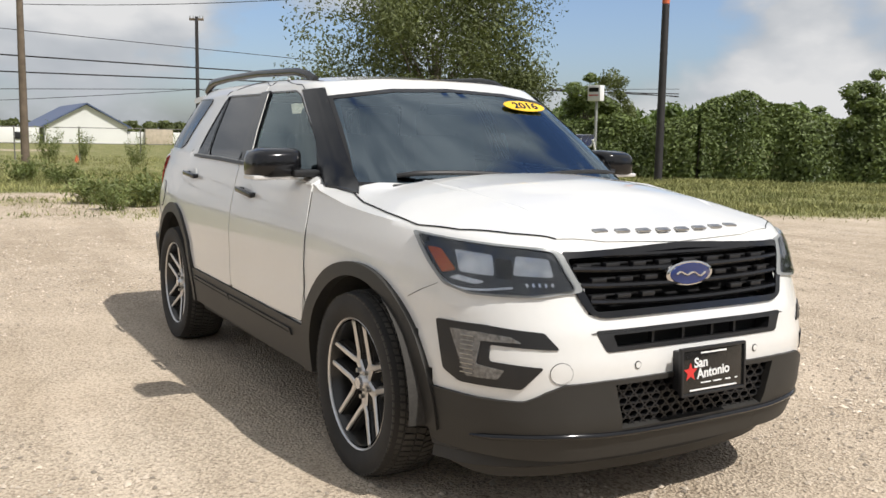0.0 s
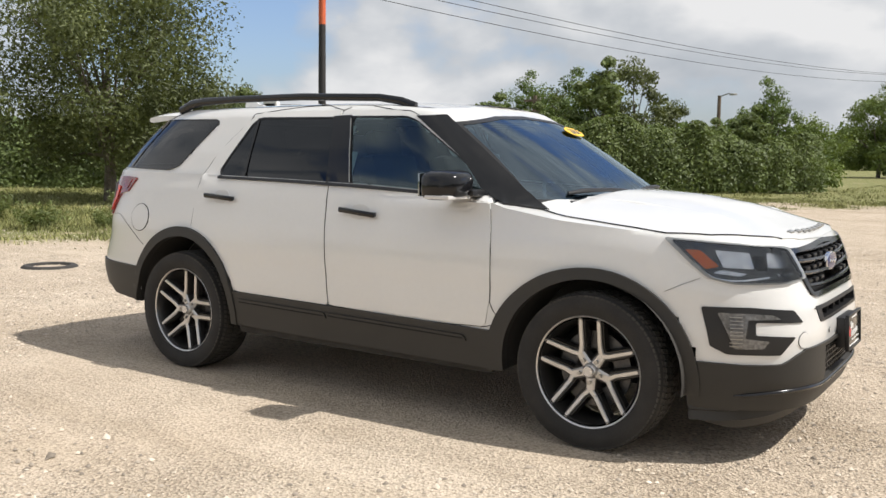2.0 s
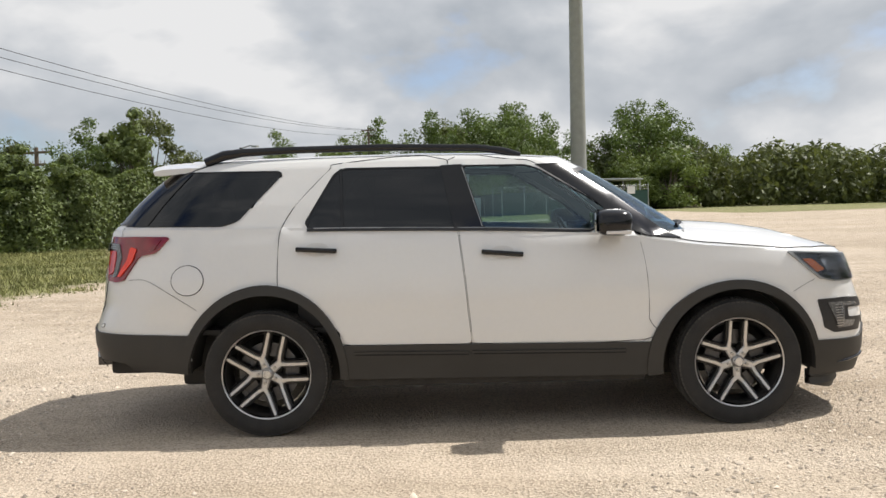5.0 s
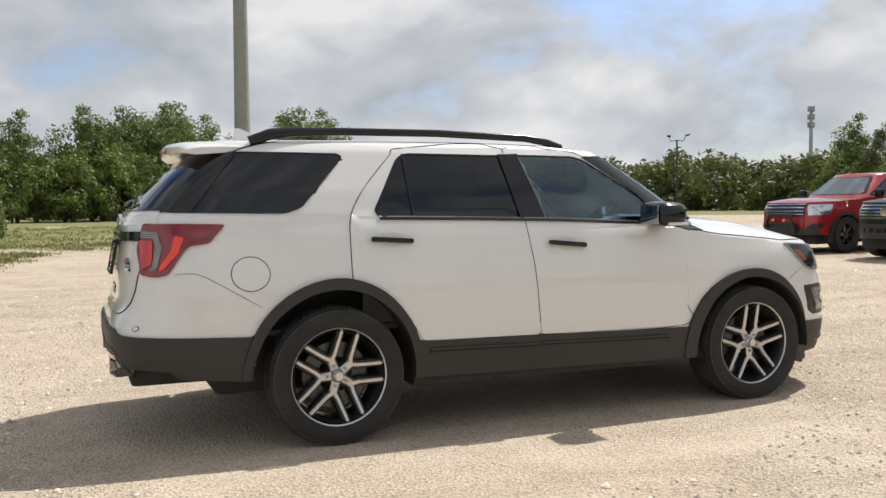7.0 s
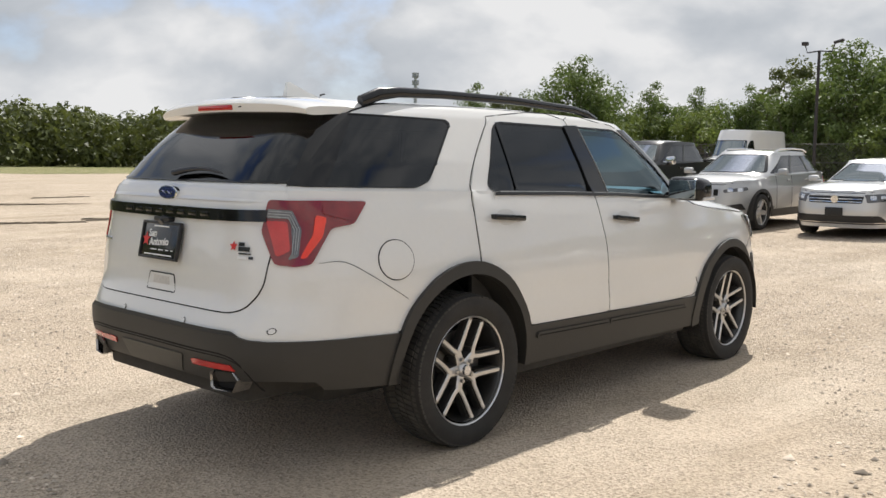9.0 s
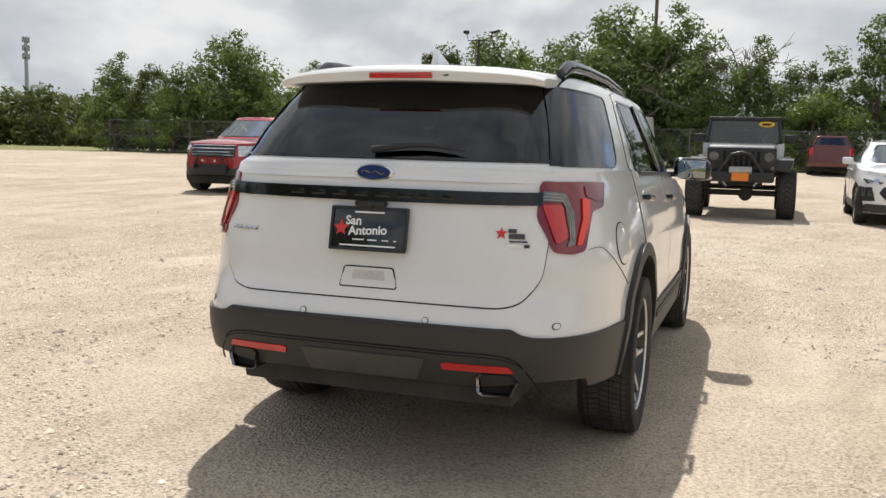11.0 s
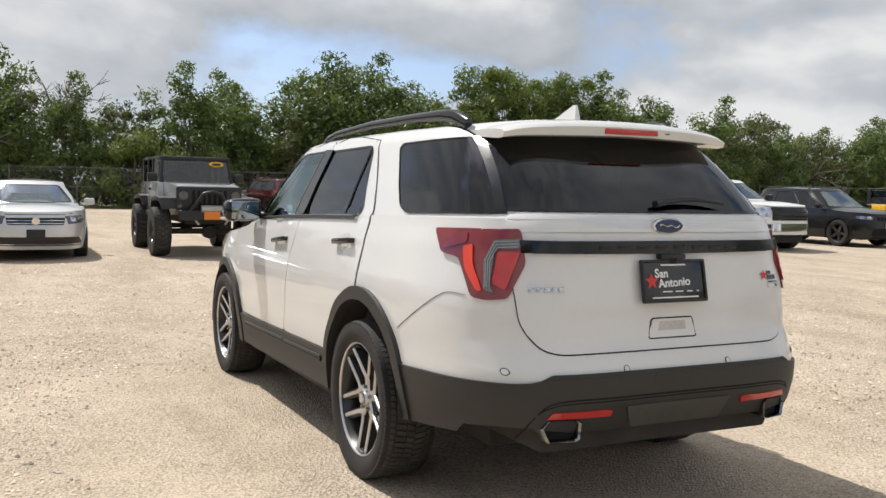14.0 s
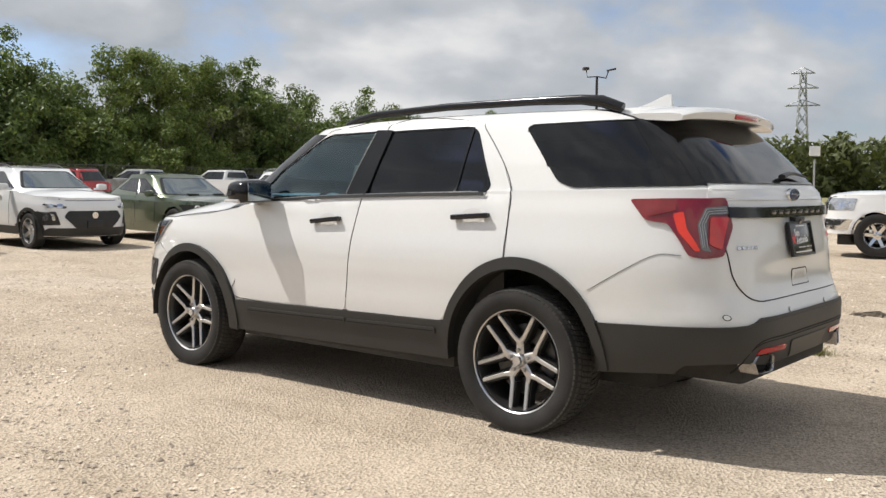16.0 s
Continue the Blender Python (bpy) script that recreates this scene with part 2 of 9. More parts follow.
def lathe(profile, seg=64, axis="y"):
    """A turned ring or disc: profile of (radius, along)."""
    verts, faces, k = [], [], len(profile)
    for i in range(seg):
        a = 2 * math.pi * i / seg
        for r, h in profile:
            verts.append((r * math.cos(a), h, r * math.sin(a)) if axis == "y" else (r * math.cos(a), r * math.sin(a), h))
    for i in range(seg):
        for j in range(k - 1):
            a, b = i * k + j, ((i + 1) % seg) * k + j
            faces.append((a, a + 1, b + 1, b) if axis == "y" else (a, b, b + 1, a + 1))
    return verts, faces


def lettering(text, size, material, name, parent, m, depth=0.0015, shear=0.0, bold=0.0, align="CENTER", label=""):
    cu = bpy.data.curves.new(name, "FONT")
    cu.body, cu.size, cu.extrude, cu.shear, cu.offset = text, size, depth, shear, bold
    cu.align_x, cu.align_y = align, "CENTER"
    tmp = bpy.data.objects.new("tmp", cu)
    scene.collection.objects.link(tmp)
    me = bpy.data.meshes.new_from_object(tmp.evaluated_get(bpy.context.evaluated_depsgraph_get()))
    bpy.data.objects.remove(tmp)
    me.materials.clear()
    me.materials.append(material)
    return put(name, me, parent, label, m)

# ---- ground ----


def soft_step(v, a, b):
    t = min(1.0, max(0.0, (v - a) / (b - a)))
    return t * t * (3 - 2 * t)


def lie(x, y):
    """Height of the ground: level round the parked SUV, rising gently ahead of it and beside it."""
    z = 0.0145 * max(0.0, min(x, 46.0) - 1.5) * (1 - 0.5 * soft_step(y, 30, 70))
    if x < -9:
        z += 0.10 * soft_step(-x, 12, 40)
    return z


def ground_z(x, y):
    """Height of the ground with its small unevenness."""
    near = 1.0 if abs(x) > 4 or abs(y) > 2.5 else 0.15
    return lie(x, y) + near * 0.022 * noise.noise(Vector((x * 0.5, y * 0.5, 0))) + 0.05 * soft_step(math.hypot(x, y), 14, 40) * noise.noise(Vector((x * 0.12, y * 0.12, 4)))


def grass_share(x, y):
    """How much of the ground is under grass: 0 on the crushed stone, 1 well into the verge."""
    v = (-9.6 + 0.33 * (y + 3)) - x
    n = noise.noise(Vector((x * 0.16, y * 0.16, 3.1))) * 2.2 + noise.noise(Vector((x * 0.55, y * 0.55, 7.7))) * 0.9
    edge_share = soft_step(v + n, 0.2, 2.6)
    strip = noise.noise(Vector((x * 0.09 - y * 0.03, y * 0.10 + x * 0.03, 11.0))) + 0.4 * noise.noise(Vector((x * 0.4, y * 0.4, 5.0)))
    share = edge_share * soft_step(strip + 0.40 * soft_step(v, 4, 14), -0.50, 0.0)
    if y > 50:
        share = max(share, soft_step(y + n, *((88, 94) if x < 24 else (58, 66))) * 0.85)
    if x > 41:
        share = max(share, soft_step(x + n * 0.4, 41.3, 42.6))
    if y < -70:
        share = max(share, 0.8)
    return share


def ground():
    m = bpy.data.materials.new("crushed_limestone")
    m.use_nodes = True
    n, ln = m.node_tree.nodes, m.node_tree.links
    p = n["Principled BSDF"]
    p.inputs["Roughness"].default_value, p.inputs["Specular IOR Level"].default_value = 0.92, 0.2
    co = n.new("ShaderNodeTexCoord")

    def tex(scale, detail=4.0, rough=0.6, dist=0.0):
        t = n.new("ShaderNodeTexNoise")
        t.inputs["Scale"].default_value, t.inputs["Detail"].default_value = scale, detail
        t.inputs["Roughness"].default_value, t.inputs["Distortion"].default_value = rough, dist
        ln.new(co.outputs["Object"], t.inputs["Vector"])
        return t

    def ramp(src, *stops):
        r = n.new("ShaderNodeValToRGB")
        r.color_ramp.elements[0].position, r.color_ramp.elements[0].color = stops[0][0], (*stops[0][1], 1)
        r.color_ramp.elements[1].position, r.color_ramp.elements[1].color = stops[-1][0], (*stops[-1][1], 1)
        for at, col in stops[1:-1]:
            r.color_ramp.elements.new(at).color = (*col, 1)
        ln.new(src, r.inputs["Fac"])
        return r.outputs["Color"]

    def mix(kind, fac, a, b):
        x = n.new("ShaderNodeMix")
        x.data_type, x.blend_type = "RGBA", kind
        if isinstance(fac, float):
            x.inputs["Factor"].default_value = fac
        else:
            ln.new(fac, x.inputs["Factor"])
        ln.new(a, x.inputs["A"])
        ln.new(b, x.inputs["B"])
        return x.outputs["Result"]

    broad = ramp(tex(0.22, 5, 0.6, 0.4).outputs["Fac"], (0.3, (0.56, 0.462, 0.352)), (0.5, (0.625, 0.520, 0.404)), (0.7, (0.68, 0.580, 0.462)))
    patch_ = ramp(tex(2.2, 6, 0.65).outputs["Fac"], (0.3, (0.87, 0.86, 0.845)), (0.62, (1.0, 1.0, 1.0)))
    grit = ramp(tex(55.0, 4, 0.7).outputs["Fac"], (0.34, (0.46, 0.44, 0.41)), (0.46, (0.92, 0.92, 0.92)), (0.60, (1.0, 1.0, 1.0)))
    stone = n.new("ShaderNodeTexVoronoi")
    stone.inputs["Scale"].default_value = 72.0
    ln.new(co.outputs["Object"], stone.inputs["Vector"])
    pebble = ramp(stone.outputs["Color"], (0.12, (0.60, 0.59, 0.58)), (0.6, (1.0, 1.0, 1.0)))
    # gravel lies in drifts; between them the stone is packed to sand
    drift_ = ramp(tex(0.8, 6, 0.62, 0.5).outputs["Fac"], (0.34, (0, 0, 0)), (0.54, (1, 1, 1)))
    plain = mix("MULTIPLY", 1.0, broad, patch_)
    rough_ = mix("MULTIPLY", 0.9, mix("MULTIPLY", 1.0, plain, grit), pebble)
    sandy = mix("MULTIPLY", 0.65, mix("MULTIPLY", 0.9, plain, grit), pebble)
    dirt = mix("MIX", drift_, sandy, rough_)
    # faint wheel streaks sweeping past the parked SUV
    turn_ = n.new("ShaderNodeMapping")
    turn_.inputs["Rotation"].default_value = (0, 0, radians(18))
    turn_.inputs["Scale"].default_value = (0.16, 1.5, 1.0)
    ln.new(co.outputs["Object"], turn_.inputs["Vector"])
    streak = n.new("ShaderNodeTexNoise")
    streak.inputs["Scale"].default_value, streak.inputs["Detail"].default_value, streak.inputs["Distortion"].default_value = 1.0, 5.0, 0.6
    ln.new(turn_.outputs["Vector"], streak.inputs["Vector"])
    dirt = mix("MULTIPLY", 1.0, dirt, ramp(streak.outputs["Fac"], (0.36, (0.89, 0.88, 0.86)), (0.50, (1.0, 1.0, 1.0)), (0.66, (1.0, 1.0, 1.0))))
    green = ramp(tex(1.6, 6, 0.7).outputs["Fac"], (0.32, (0.12, 0.14, 0.042)), (0.5, (0.20, 0.20, 0.08)), (0.72, (0.36, 0.31, 0.17)))
    share = n.new("ShaderNodeAttribute")
    share.attribute_name = "grass"
    broken = n.new("ShaderNodeMath")
    broken.operation = "MULTIPLY_ADD"
    broken.inputs[1].default_value = 1.3
    ln.new(tex(3.5, 6, 0.7).outputs["Fac"], broken.inputs[0])
    add = n.new("ShaderNodeMath")
    add.operation = "MULTIPLY_ADD"
    add.inputs[1].default_value, add.inputs[2].default_value = 1.9, -1.35
    ln.new(share.outputs["Fac"], add.inputs[0])
    ln.new(add.outputs["Value"], broken.inputs[2])
    cl = n.new("ShaderNodeClamp")
    ln.new(broken.outputs["Value"], cl.inputs["Value"])
    ln.new(mix("MIX", cl.outputs["Result"], dirt, green), p.inputs["Base Color"])
    h = n.new("ShaderNodeMath")
    h.operation = "MULTIPLY_ADD"
    h.inputs[1].default_value = 0.7
    ln.new(tex(30.0, 6, 0.75).outputs["Fac"], h.inputs[0])
    ln.new(stone.outputs["Distance"], h.inputs[2])
    b = n.new("ShaderNodeBump")
    b.inputs["Strength"].default_value, b.inputs["Distance"].default_value = 0.7, 0.018
    soft = n.new("ShaderNodeMath")
    soft.operation = "MULTIPLY"
    raised = n.new("ShaderNodeMapRange")
    raised.inputs["To Min"].default_value = 0.4
    ln.new(drift_, raised.inputs["Value"])
    ln.new(h.outputs["Value"], soft.inputs[0])
    ln.new(raised.outputs["Result"], soft.inputs[1])
    ln.new(soft.outputs["Value"], b.inputs["Height"])
    ln.new(b.outputs["Normal"], p.inputs["Normal"])

    def line(lo, hi):
        core = list(np.arange(lo, hi, 0.5))
        far = [1.0 * 1.16**k for k in range(1, 45)]
        return [lo - (f - 1) * 4 for f in far[::-1] if (f - 1) * 4 < 2600] + core + [hi + (f - 1) * 4 for f in far if (f - 1) * 4 < 2600]

    xs, ys = line(-32, 46), line(-34, 62)
    verts, shares = [], []
    for y in ys:
        for x in xs:
            verts.append((x, y, ground_z(x, y)))
            shares.append(grass_share(x, y))
    nx = len(xs)
    faces = [(j * nx + i, j * nx + i + 1, (j + 1) * nx + i + 1, (j + 1) * nx + i) for j in range(len(ys) - 1) for i in range(nx - 1)]
    me = mesh_of("ground", verts, faces, m, sharp=180)
    me.attributes.new("grass", "FLOAT", "POINT").data.foreach_set("value", shares)
    return tagged(put("ground", me), "pale tan crushed-limestone lot with a grassy verge", "ground", kind="structure")


ground()

# ---- car bodies: a lower ring, a cabin ring, a bonnet and a roof ----
from mathutils.bvhtree import BVHTree
from mathutils.geometry import delaunay_2d_cdt


def table(*p):
    xs, ys = p[0::2], p[1::2]
    return lambda v: float(np.interp(v, xs, ys))


def in_poly(x, y, poly):
    hit, j = False, len(poly) - 1
    for i in range(len(poly)):
        (xi, yi), (xj, yj) = poly[i], poly[j]
        if (yi > y) != (yj > y) and x < (xj - xi) * (y - yi) / (yj - yi) + xi:
            hit = not hit
        j = i
    return hit


def rounded(poly, r=0.03, seg=4):
    """A polygon with its corners rounded."""
    out, n = [], len(poly)
    for i in range(n):
        p, a, b = Vector(poly[i]), Vector(poly[i - 1]), Vector(poly[(i + 1) % n])
        u, v = a - p, b - p
        k = min(r, u.length * 0.45, v.length * 0.45)
        s, e = p + u.normalized() * k, p + v.normalized() * k
        for j in range(seg + 1):
            t = j / seg
            out.append(tuple(s * (1 - t) ** 2 + p * 2 * t * (1 - t) + e * t * t))
    return out


class Shell:
    """A car body from profiles: nose, tail and half-width by height for the body and for the cabin,
    the waist and the bonnet and roof heights by length. Forward is +x."""

    def __init__(self, nose, tail, wide, screen, back, cabin, waist, bonnet, crown, roof, arch=0.05, hood_x=0.9, n=(5, 6, 4, 6), sill=0.26, around=112, up=26, roofw=0.68, hoodw=0.86, deck_x=None, deck_rise=0.03):
        self.nose, self.tail, self.wide = nose, tail, wide
        self.screen, self.back, self.cabin = screen, back, cabin
        self.waist, self.bonnet, self.crown, self.roof_line, self.arch = waist, bonnet, crown, roof, arch
        self.hood_x, self.n, self.sill, self.around, self.up = hood_x, n, sill, around, up
        self.roofw, self.hoodw, self.deck_x, self.deck_rise = roofw, hoodw, deck_x, deck_rise
        if not callable(sill):
            self.sill = lambda x: sill
        self.build()

    def plan(self, th, a, b, w, nf, nr):
        c, s = math.cos(th), math.sin(th)
        k = nf if c >= 0 else nr
        x = (a if c >= 0 else -b) * abs(c) ** (2 / k)
        return x, math.copysign(w * abs(s) ** (2 / k), s)

    def low(self, th, z):
        return self.plan(th, self.nose(z), self.tail(z), self.wide(z), self.n[0], self.n[1])

    def high(self, th, z):
        return self.plan(th, self.screen(z), self.back(z), self.cabin(z), self.n[2], self.n[3])

    def hood(self, x, y):
        return self.bonnet(x) + self.crown(x) * (1 - min(1, abs(y) / self.hoodw) ** 2.6)

    def roof(self, x, y):
        return self.roof_line(x) + self.arch * (1 - (y / self.roofw) ** 2)

    def spread(self, f, z, count):
        """Angles that step evenly along half an outline, front to rear."""
        th = np.linspace(0, math.pi, 1600)
        pts = np.array([f(t, z) for t in th])
        run = np.r_[0, np.cumsum(np.hypot(*np.diff(pts, axis=0).T))]
        half = np.interp(np.linspace(0, run[-1], count // 2 + 1), run, th)
        return list(half) + [2 * math.pi - t for t in half[-2:0:-1]]

    def build(self):
        V, F, kinds = [], [], []
        top_rows = {}
        for ring in ("low", "high"):
            f = self.low if ring == "low" else self.high
            ths = self.spread(f, 0.8 if ring == "low" else 1.4 * self.roof_line(0) / 1.68, self.around)
            cols = []
            for th in ths:
                if ring == "low":
                    x0, _ = f(th, 0.8)
                    lo, hi = self.sill(x0), self.waist(x0)
                    for _ in range(3):
                        x0, y0 = f(th, hi)
                        hi = self.hood(x0, y0) if x0 > self.hood_x else self.waist(x0)
                else:
                    x0, y0 = f(th, 1.3)
                    lo = self.waist(x0) - 0.05
                    if x0 > self.hood_x * 0.9:
                        lo = self.hood(x0, y0) - 0.06
                    hi = self.roof(x0, y0)
                    for _ in range(6):
                        x0, y0 = f(th, hi)
                        hi = 0.5 * hi + 0.5 * self.roof(x0, y0)
                base = len(V)
                for j in range(self.up + 1):
                    z = lo + (hi - lo) * j / self.up
                    V.append((*f(th, z), z))
                cols.append(base)
            n = len(cols)
            for i in range(n):
                for j in range(self.up):
                    a, b = cols[i] + j, cols[(i + 1) % n] + j
                    F.append((a, b, b + 1, a + 1))
                    kinds.append(ring)
            top_rows[ring] = [c + self.up for c in cols]
        for ring, height in (("low", self.hood), ("high", self.roof)):
            tops, half = top_rows[ring], len(top_rows[ring]) // 2
            rows, k = [], 22
            for i in range(1, half):
                x, y, z = V[tops[i]]
                if ring == "low" and x < self.hood_x - 0.05:
                    break
                row = [tops[i]]
                for j in range(1, k):
                    yy = y * (1 - 2 * j / k)
                    V.append((x, yy, z + height(x, yy) - height(x, y)))
                    row.append(len(V) - 1)
                rows.append(row + [tops[-i]])
            if ring == "low" and self.deck_x is not None:
                deck = []
                for i in range(half - 1, 0, -1):
                    x, y, z = V[tops[i]]
                    if x > self.deck_x:
                        break
                    row = [tops[i]]
                    for j in range(1, k):
                        yy = y * (1 - 2 * j / k)
                        V.append((x, yy, z + self.deck_rise * (1 - (yy / y) ** 4)))
                        row.append(len(V) - 1)
                    deck.append(row + [tops[-i]])
                for j in range(k):
                    F.append((tops[half], deck[0][j + 1], deck[0][j]))
                    kinds.append("deck")
                for a, b in zip(deck, deck[1:]):
                    for j in range(k):
                        F.append((a[j], a[j + 1], b[j + 1], b[j]))
                        kinds.append("deck")
            for j in range(k):
                F.append((tops[0], rows[0][j], rows[0][j + 1]))
                kinds.append("cap")
            for a, b in zip(rows, rows[1:]):
                for j in range(k):
                    F.append((a[j], b[j], b[j + 1], a[j + 1]))
                    kinds.append("cap")
            if ring == "high":
                for j in range(k):
                    F.append((tops[half], rows[-1][j + 1], rows[-1][j]))
                    kinds.append("cap")
        self.V, self.F, self.kinds = V, F, kinds
        self.tree = BVHTree.FromPolygons([Vector(v) for v in V], F)
        self.cabin_tree = BVHTree.FromPolygons([Vector(v) for v in V], [f for f, k in zip(F, kinds) if k == "high"])

    def under_glass(self, c):
        a, b, w = self.screen(c.z) - 0.02, self.back(c.z) - 0.02, self.cabin(c.z)
        k = self.n[2] if c.x > 0 else self.n[3]
        return (abs(c.x) / (a if c.x > 0 else b)) ** k + (abs(c.y) / w) ** k < 1

    def at(self, origin, way, cabin=False):
        p, nrm, _, _ = (self.cabin_tree if cabin else self.tree).ray_cast(Vector(origin), Vector(way))
        if p is None:
            p, nrm, _, _ = self.tree.find_nearest(Vector(origin) + Vector(way) * 2.0)
        if nrm.dot(Vector(way)) > 0:
            nrm = -nrm
        return p, nrm

    def mesh(self, name, material, holes=(), sharp=50, floor=None):
        """The skin, less what lies in the holes: (heading in degrees, polygon of across and up, which kinds)."""
        faces = []
        for f, kind in zip(self.F, self.kinds):
            c = sum((Vector(self.V[i]) for i in f), Vector()) / len(f)
            gone = kind in ("cap", "deck") and c.z < self.roof_line(0) - 0.15 and self.under_glass(c)
            gone = gone or (floor is not None and kind == "low" and c.z < floor(c.x))
            for phi, poly, which in holes:
                if kind not in which:
                    continue
                o = Vector((math.cos(radians(phi)), math.sin(radians(phi)), 0))
                if c.dot(o) < 0.02:
                    continue
                u = -c.x * o.y + c.y * o.x
                if in_poly(u, c.z, poly):
                    gone = True
                    break
            if not gone:
                faces.append(f)
        return mesh_of(name, self.V, faces, material, sharp=sharp)


def skin(shell, poly, phi, off, depth, step=0.05, hole=None, top=False, cabin=False):
    """A sheet with a turned-in rim, laid off mm over a body: poly of (across, up) as seen from heading phi (degrees), or of (x, y) seen from above."""
    def dense(pl):
        out = []
        for i, p in enumerate(pl):
            q = pl[(i + 1) % len(pl)]
            k = max(1, int(math.dist(p, q) / step))
            out += [(p[0] + (q[0] - p[0]) * j / k, p[1] + (q[1] - p[1]) * j / k) for j in range(k)]
        return out
    rim = dense(poly)
    pts = [Vector(p) for p in rim]
    edges = [(i, (i + 1) % len(rim)) for i in range(len(rim))]
    inner = dense(hole) if hole else []
    base = len(pts)
    pts += [Vector(p) for p in inner]
    edges += [(base + i, base + (i + 1) % len(inner)) for i in range(len(inner))]
    us, vs = [p[0] for p in rim], [p[1] for p in rim]
    for u in np.arange(min(us) + step / 2, max(us), step):
        for v in np.arange(min(vs) + step / 2, max(vs), step):
            if in_poly(u, v, rim) and not (inner and in_poly(u, v, inner)):
                pts.append(Vector((u, v)))
    out_v, out_e, out_f, *_ = delaunay_2d_cdt(pts, edges, [], 0, 1e-6)
    o = Vector((0, 0, 1)) if top else Vector((math.cos(radians(phi)), math.sin(radians(phi)), 0))
    t = Vector((-o.y, o.x, 0))
    V, N = [], []
    for p in out_v:
        base_p = Vector((p[0], p[1], 0)) if top else t * p[0] + Vector((0, 0, p[1]))
        hit, nrm = shell.at(base_p + o * 6, -o, cabin)
        V.append(hit + nrm * off)
        N.append(nrm)
    F = []
    for f in out_f:
        cu, cv = sum(out_v[i][0] for i in f) / len(f), sum(out_v[i][1] for i in f) / len(f)
        if not in_poly(cu, cv, rim) or (inner and in_poly(cu, cv, inner)):
            continue
        F.append(tuple(f))
    if not F:
        return V, F
    if sum((V[f[1]] - V[f[0]]).cross(V[f[2]] - V[f[0]]).dot(o) for f in F) < 0:
        F = [f[::-1] for f in F]
    count, n0 = {}, len(V)
    for f in F:
        for i in range(len(f)):
            count[(f[i], f[(i + 1) % len(f)])] = 1
    back = {}
    for (i, j) in list(count):
        if (j, i) not in count:
            for k in (i, j):
                if k not in back:
                    back[k] = len(V)
                    V.append(V[k] - N[k] * depth)
            F.append((j, i, back[i], back[j]))
    return V, F


def sheet(name, shell, poly, phi, off, depth, material, parent, label="", step=0.05, hole=None, top=False, sharp=32, cabin=False):
    v, f = skin(shell, poly, phi, off, depth, step, hole, top, cabin)
    return put(name, mesh_of(name, v, f, material, sharp=sharp), parent, label)


def strip(name, shell, path, phi, wide, off, material, parent, label="", top=False, step=0.03, tall=0.004):
    """A narrow band along a line drawn on a body."""
    o = Vector((0, 0, 1)) if top else Vector((math.cos(radians(phi)), math.sin(radians(phi)), 0))
    t = Vector((-o.y, o.x, 0))
    line = []
    for p, q in zip(path, path[1:]):
        k = max(1, int(math.dist(p, q) / step))
        line += [(p[0] + (q[0] - p[0]) * j / k, p[1] + (q[1] - p[1]) * j / k) for j in range(k)]
    line.append(path[-1])
    hits = []
    for p in line:
        base_p = Vector((p[0], p[1], 0)) if top else t * p[0] + Vector((0, 0, p[1]))
        hits.append(shell.at(base_p + o * 6, -o))
    V, F = [], []
    for i, (p, nrm) in enumerate(hits):
        d = (hits[min(i + 1, len(hits) - 1)][0] - hits[max(i - 1, 0)][0]).normalized()
        s = d.cross(nrm).normalized() * wide / 2
        V += [p + s + nrm * (off - tall), p + s * 0.8 + nrm * off, p - s * 0.8 + nrm * off, p - s + nrm * (off - tall)]
    for i in range(len(hits) - 1):
        for k in range(3):
            a = i * 4 + k
            F.append((a, a + 4, a + 5, a + 1))
    return put(name, mesh_of(name, V, F, material), parent, label)


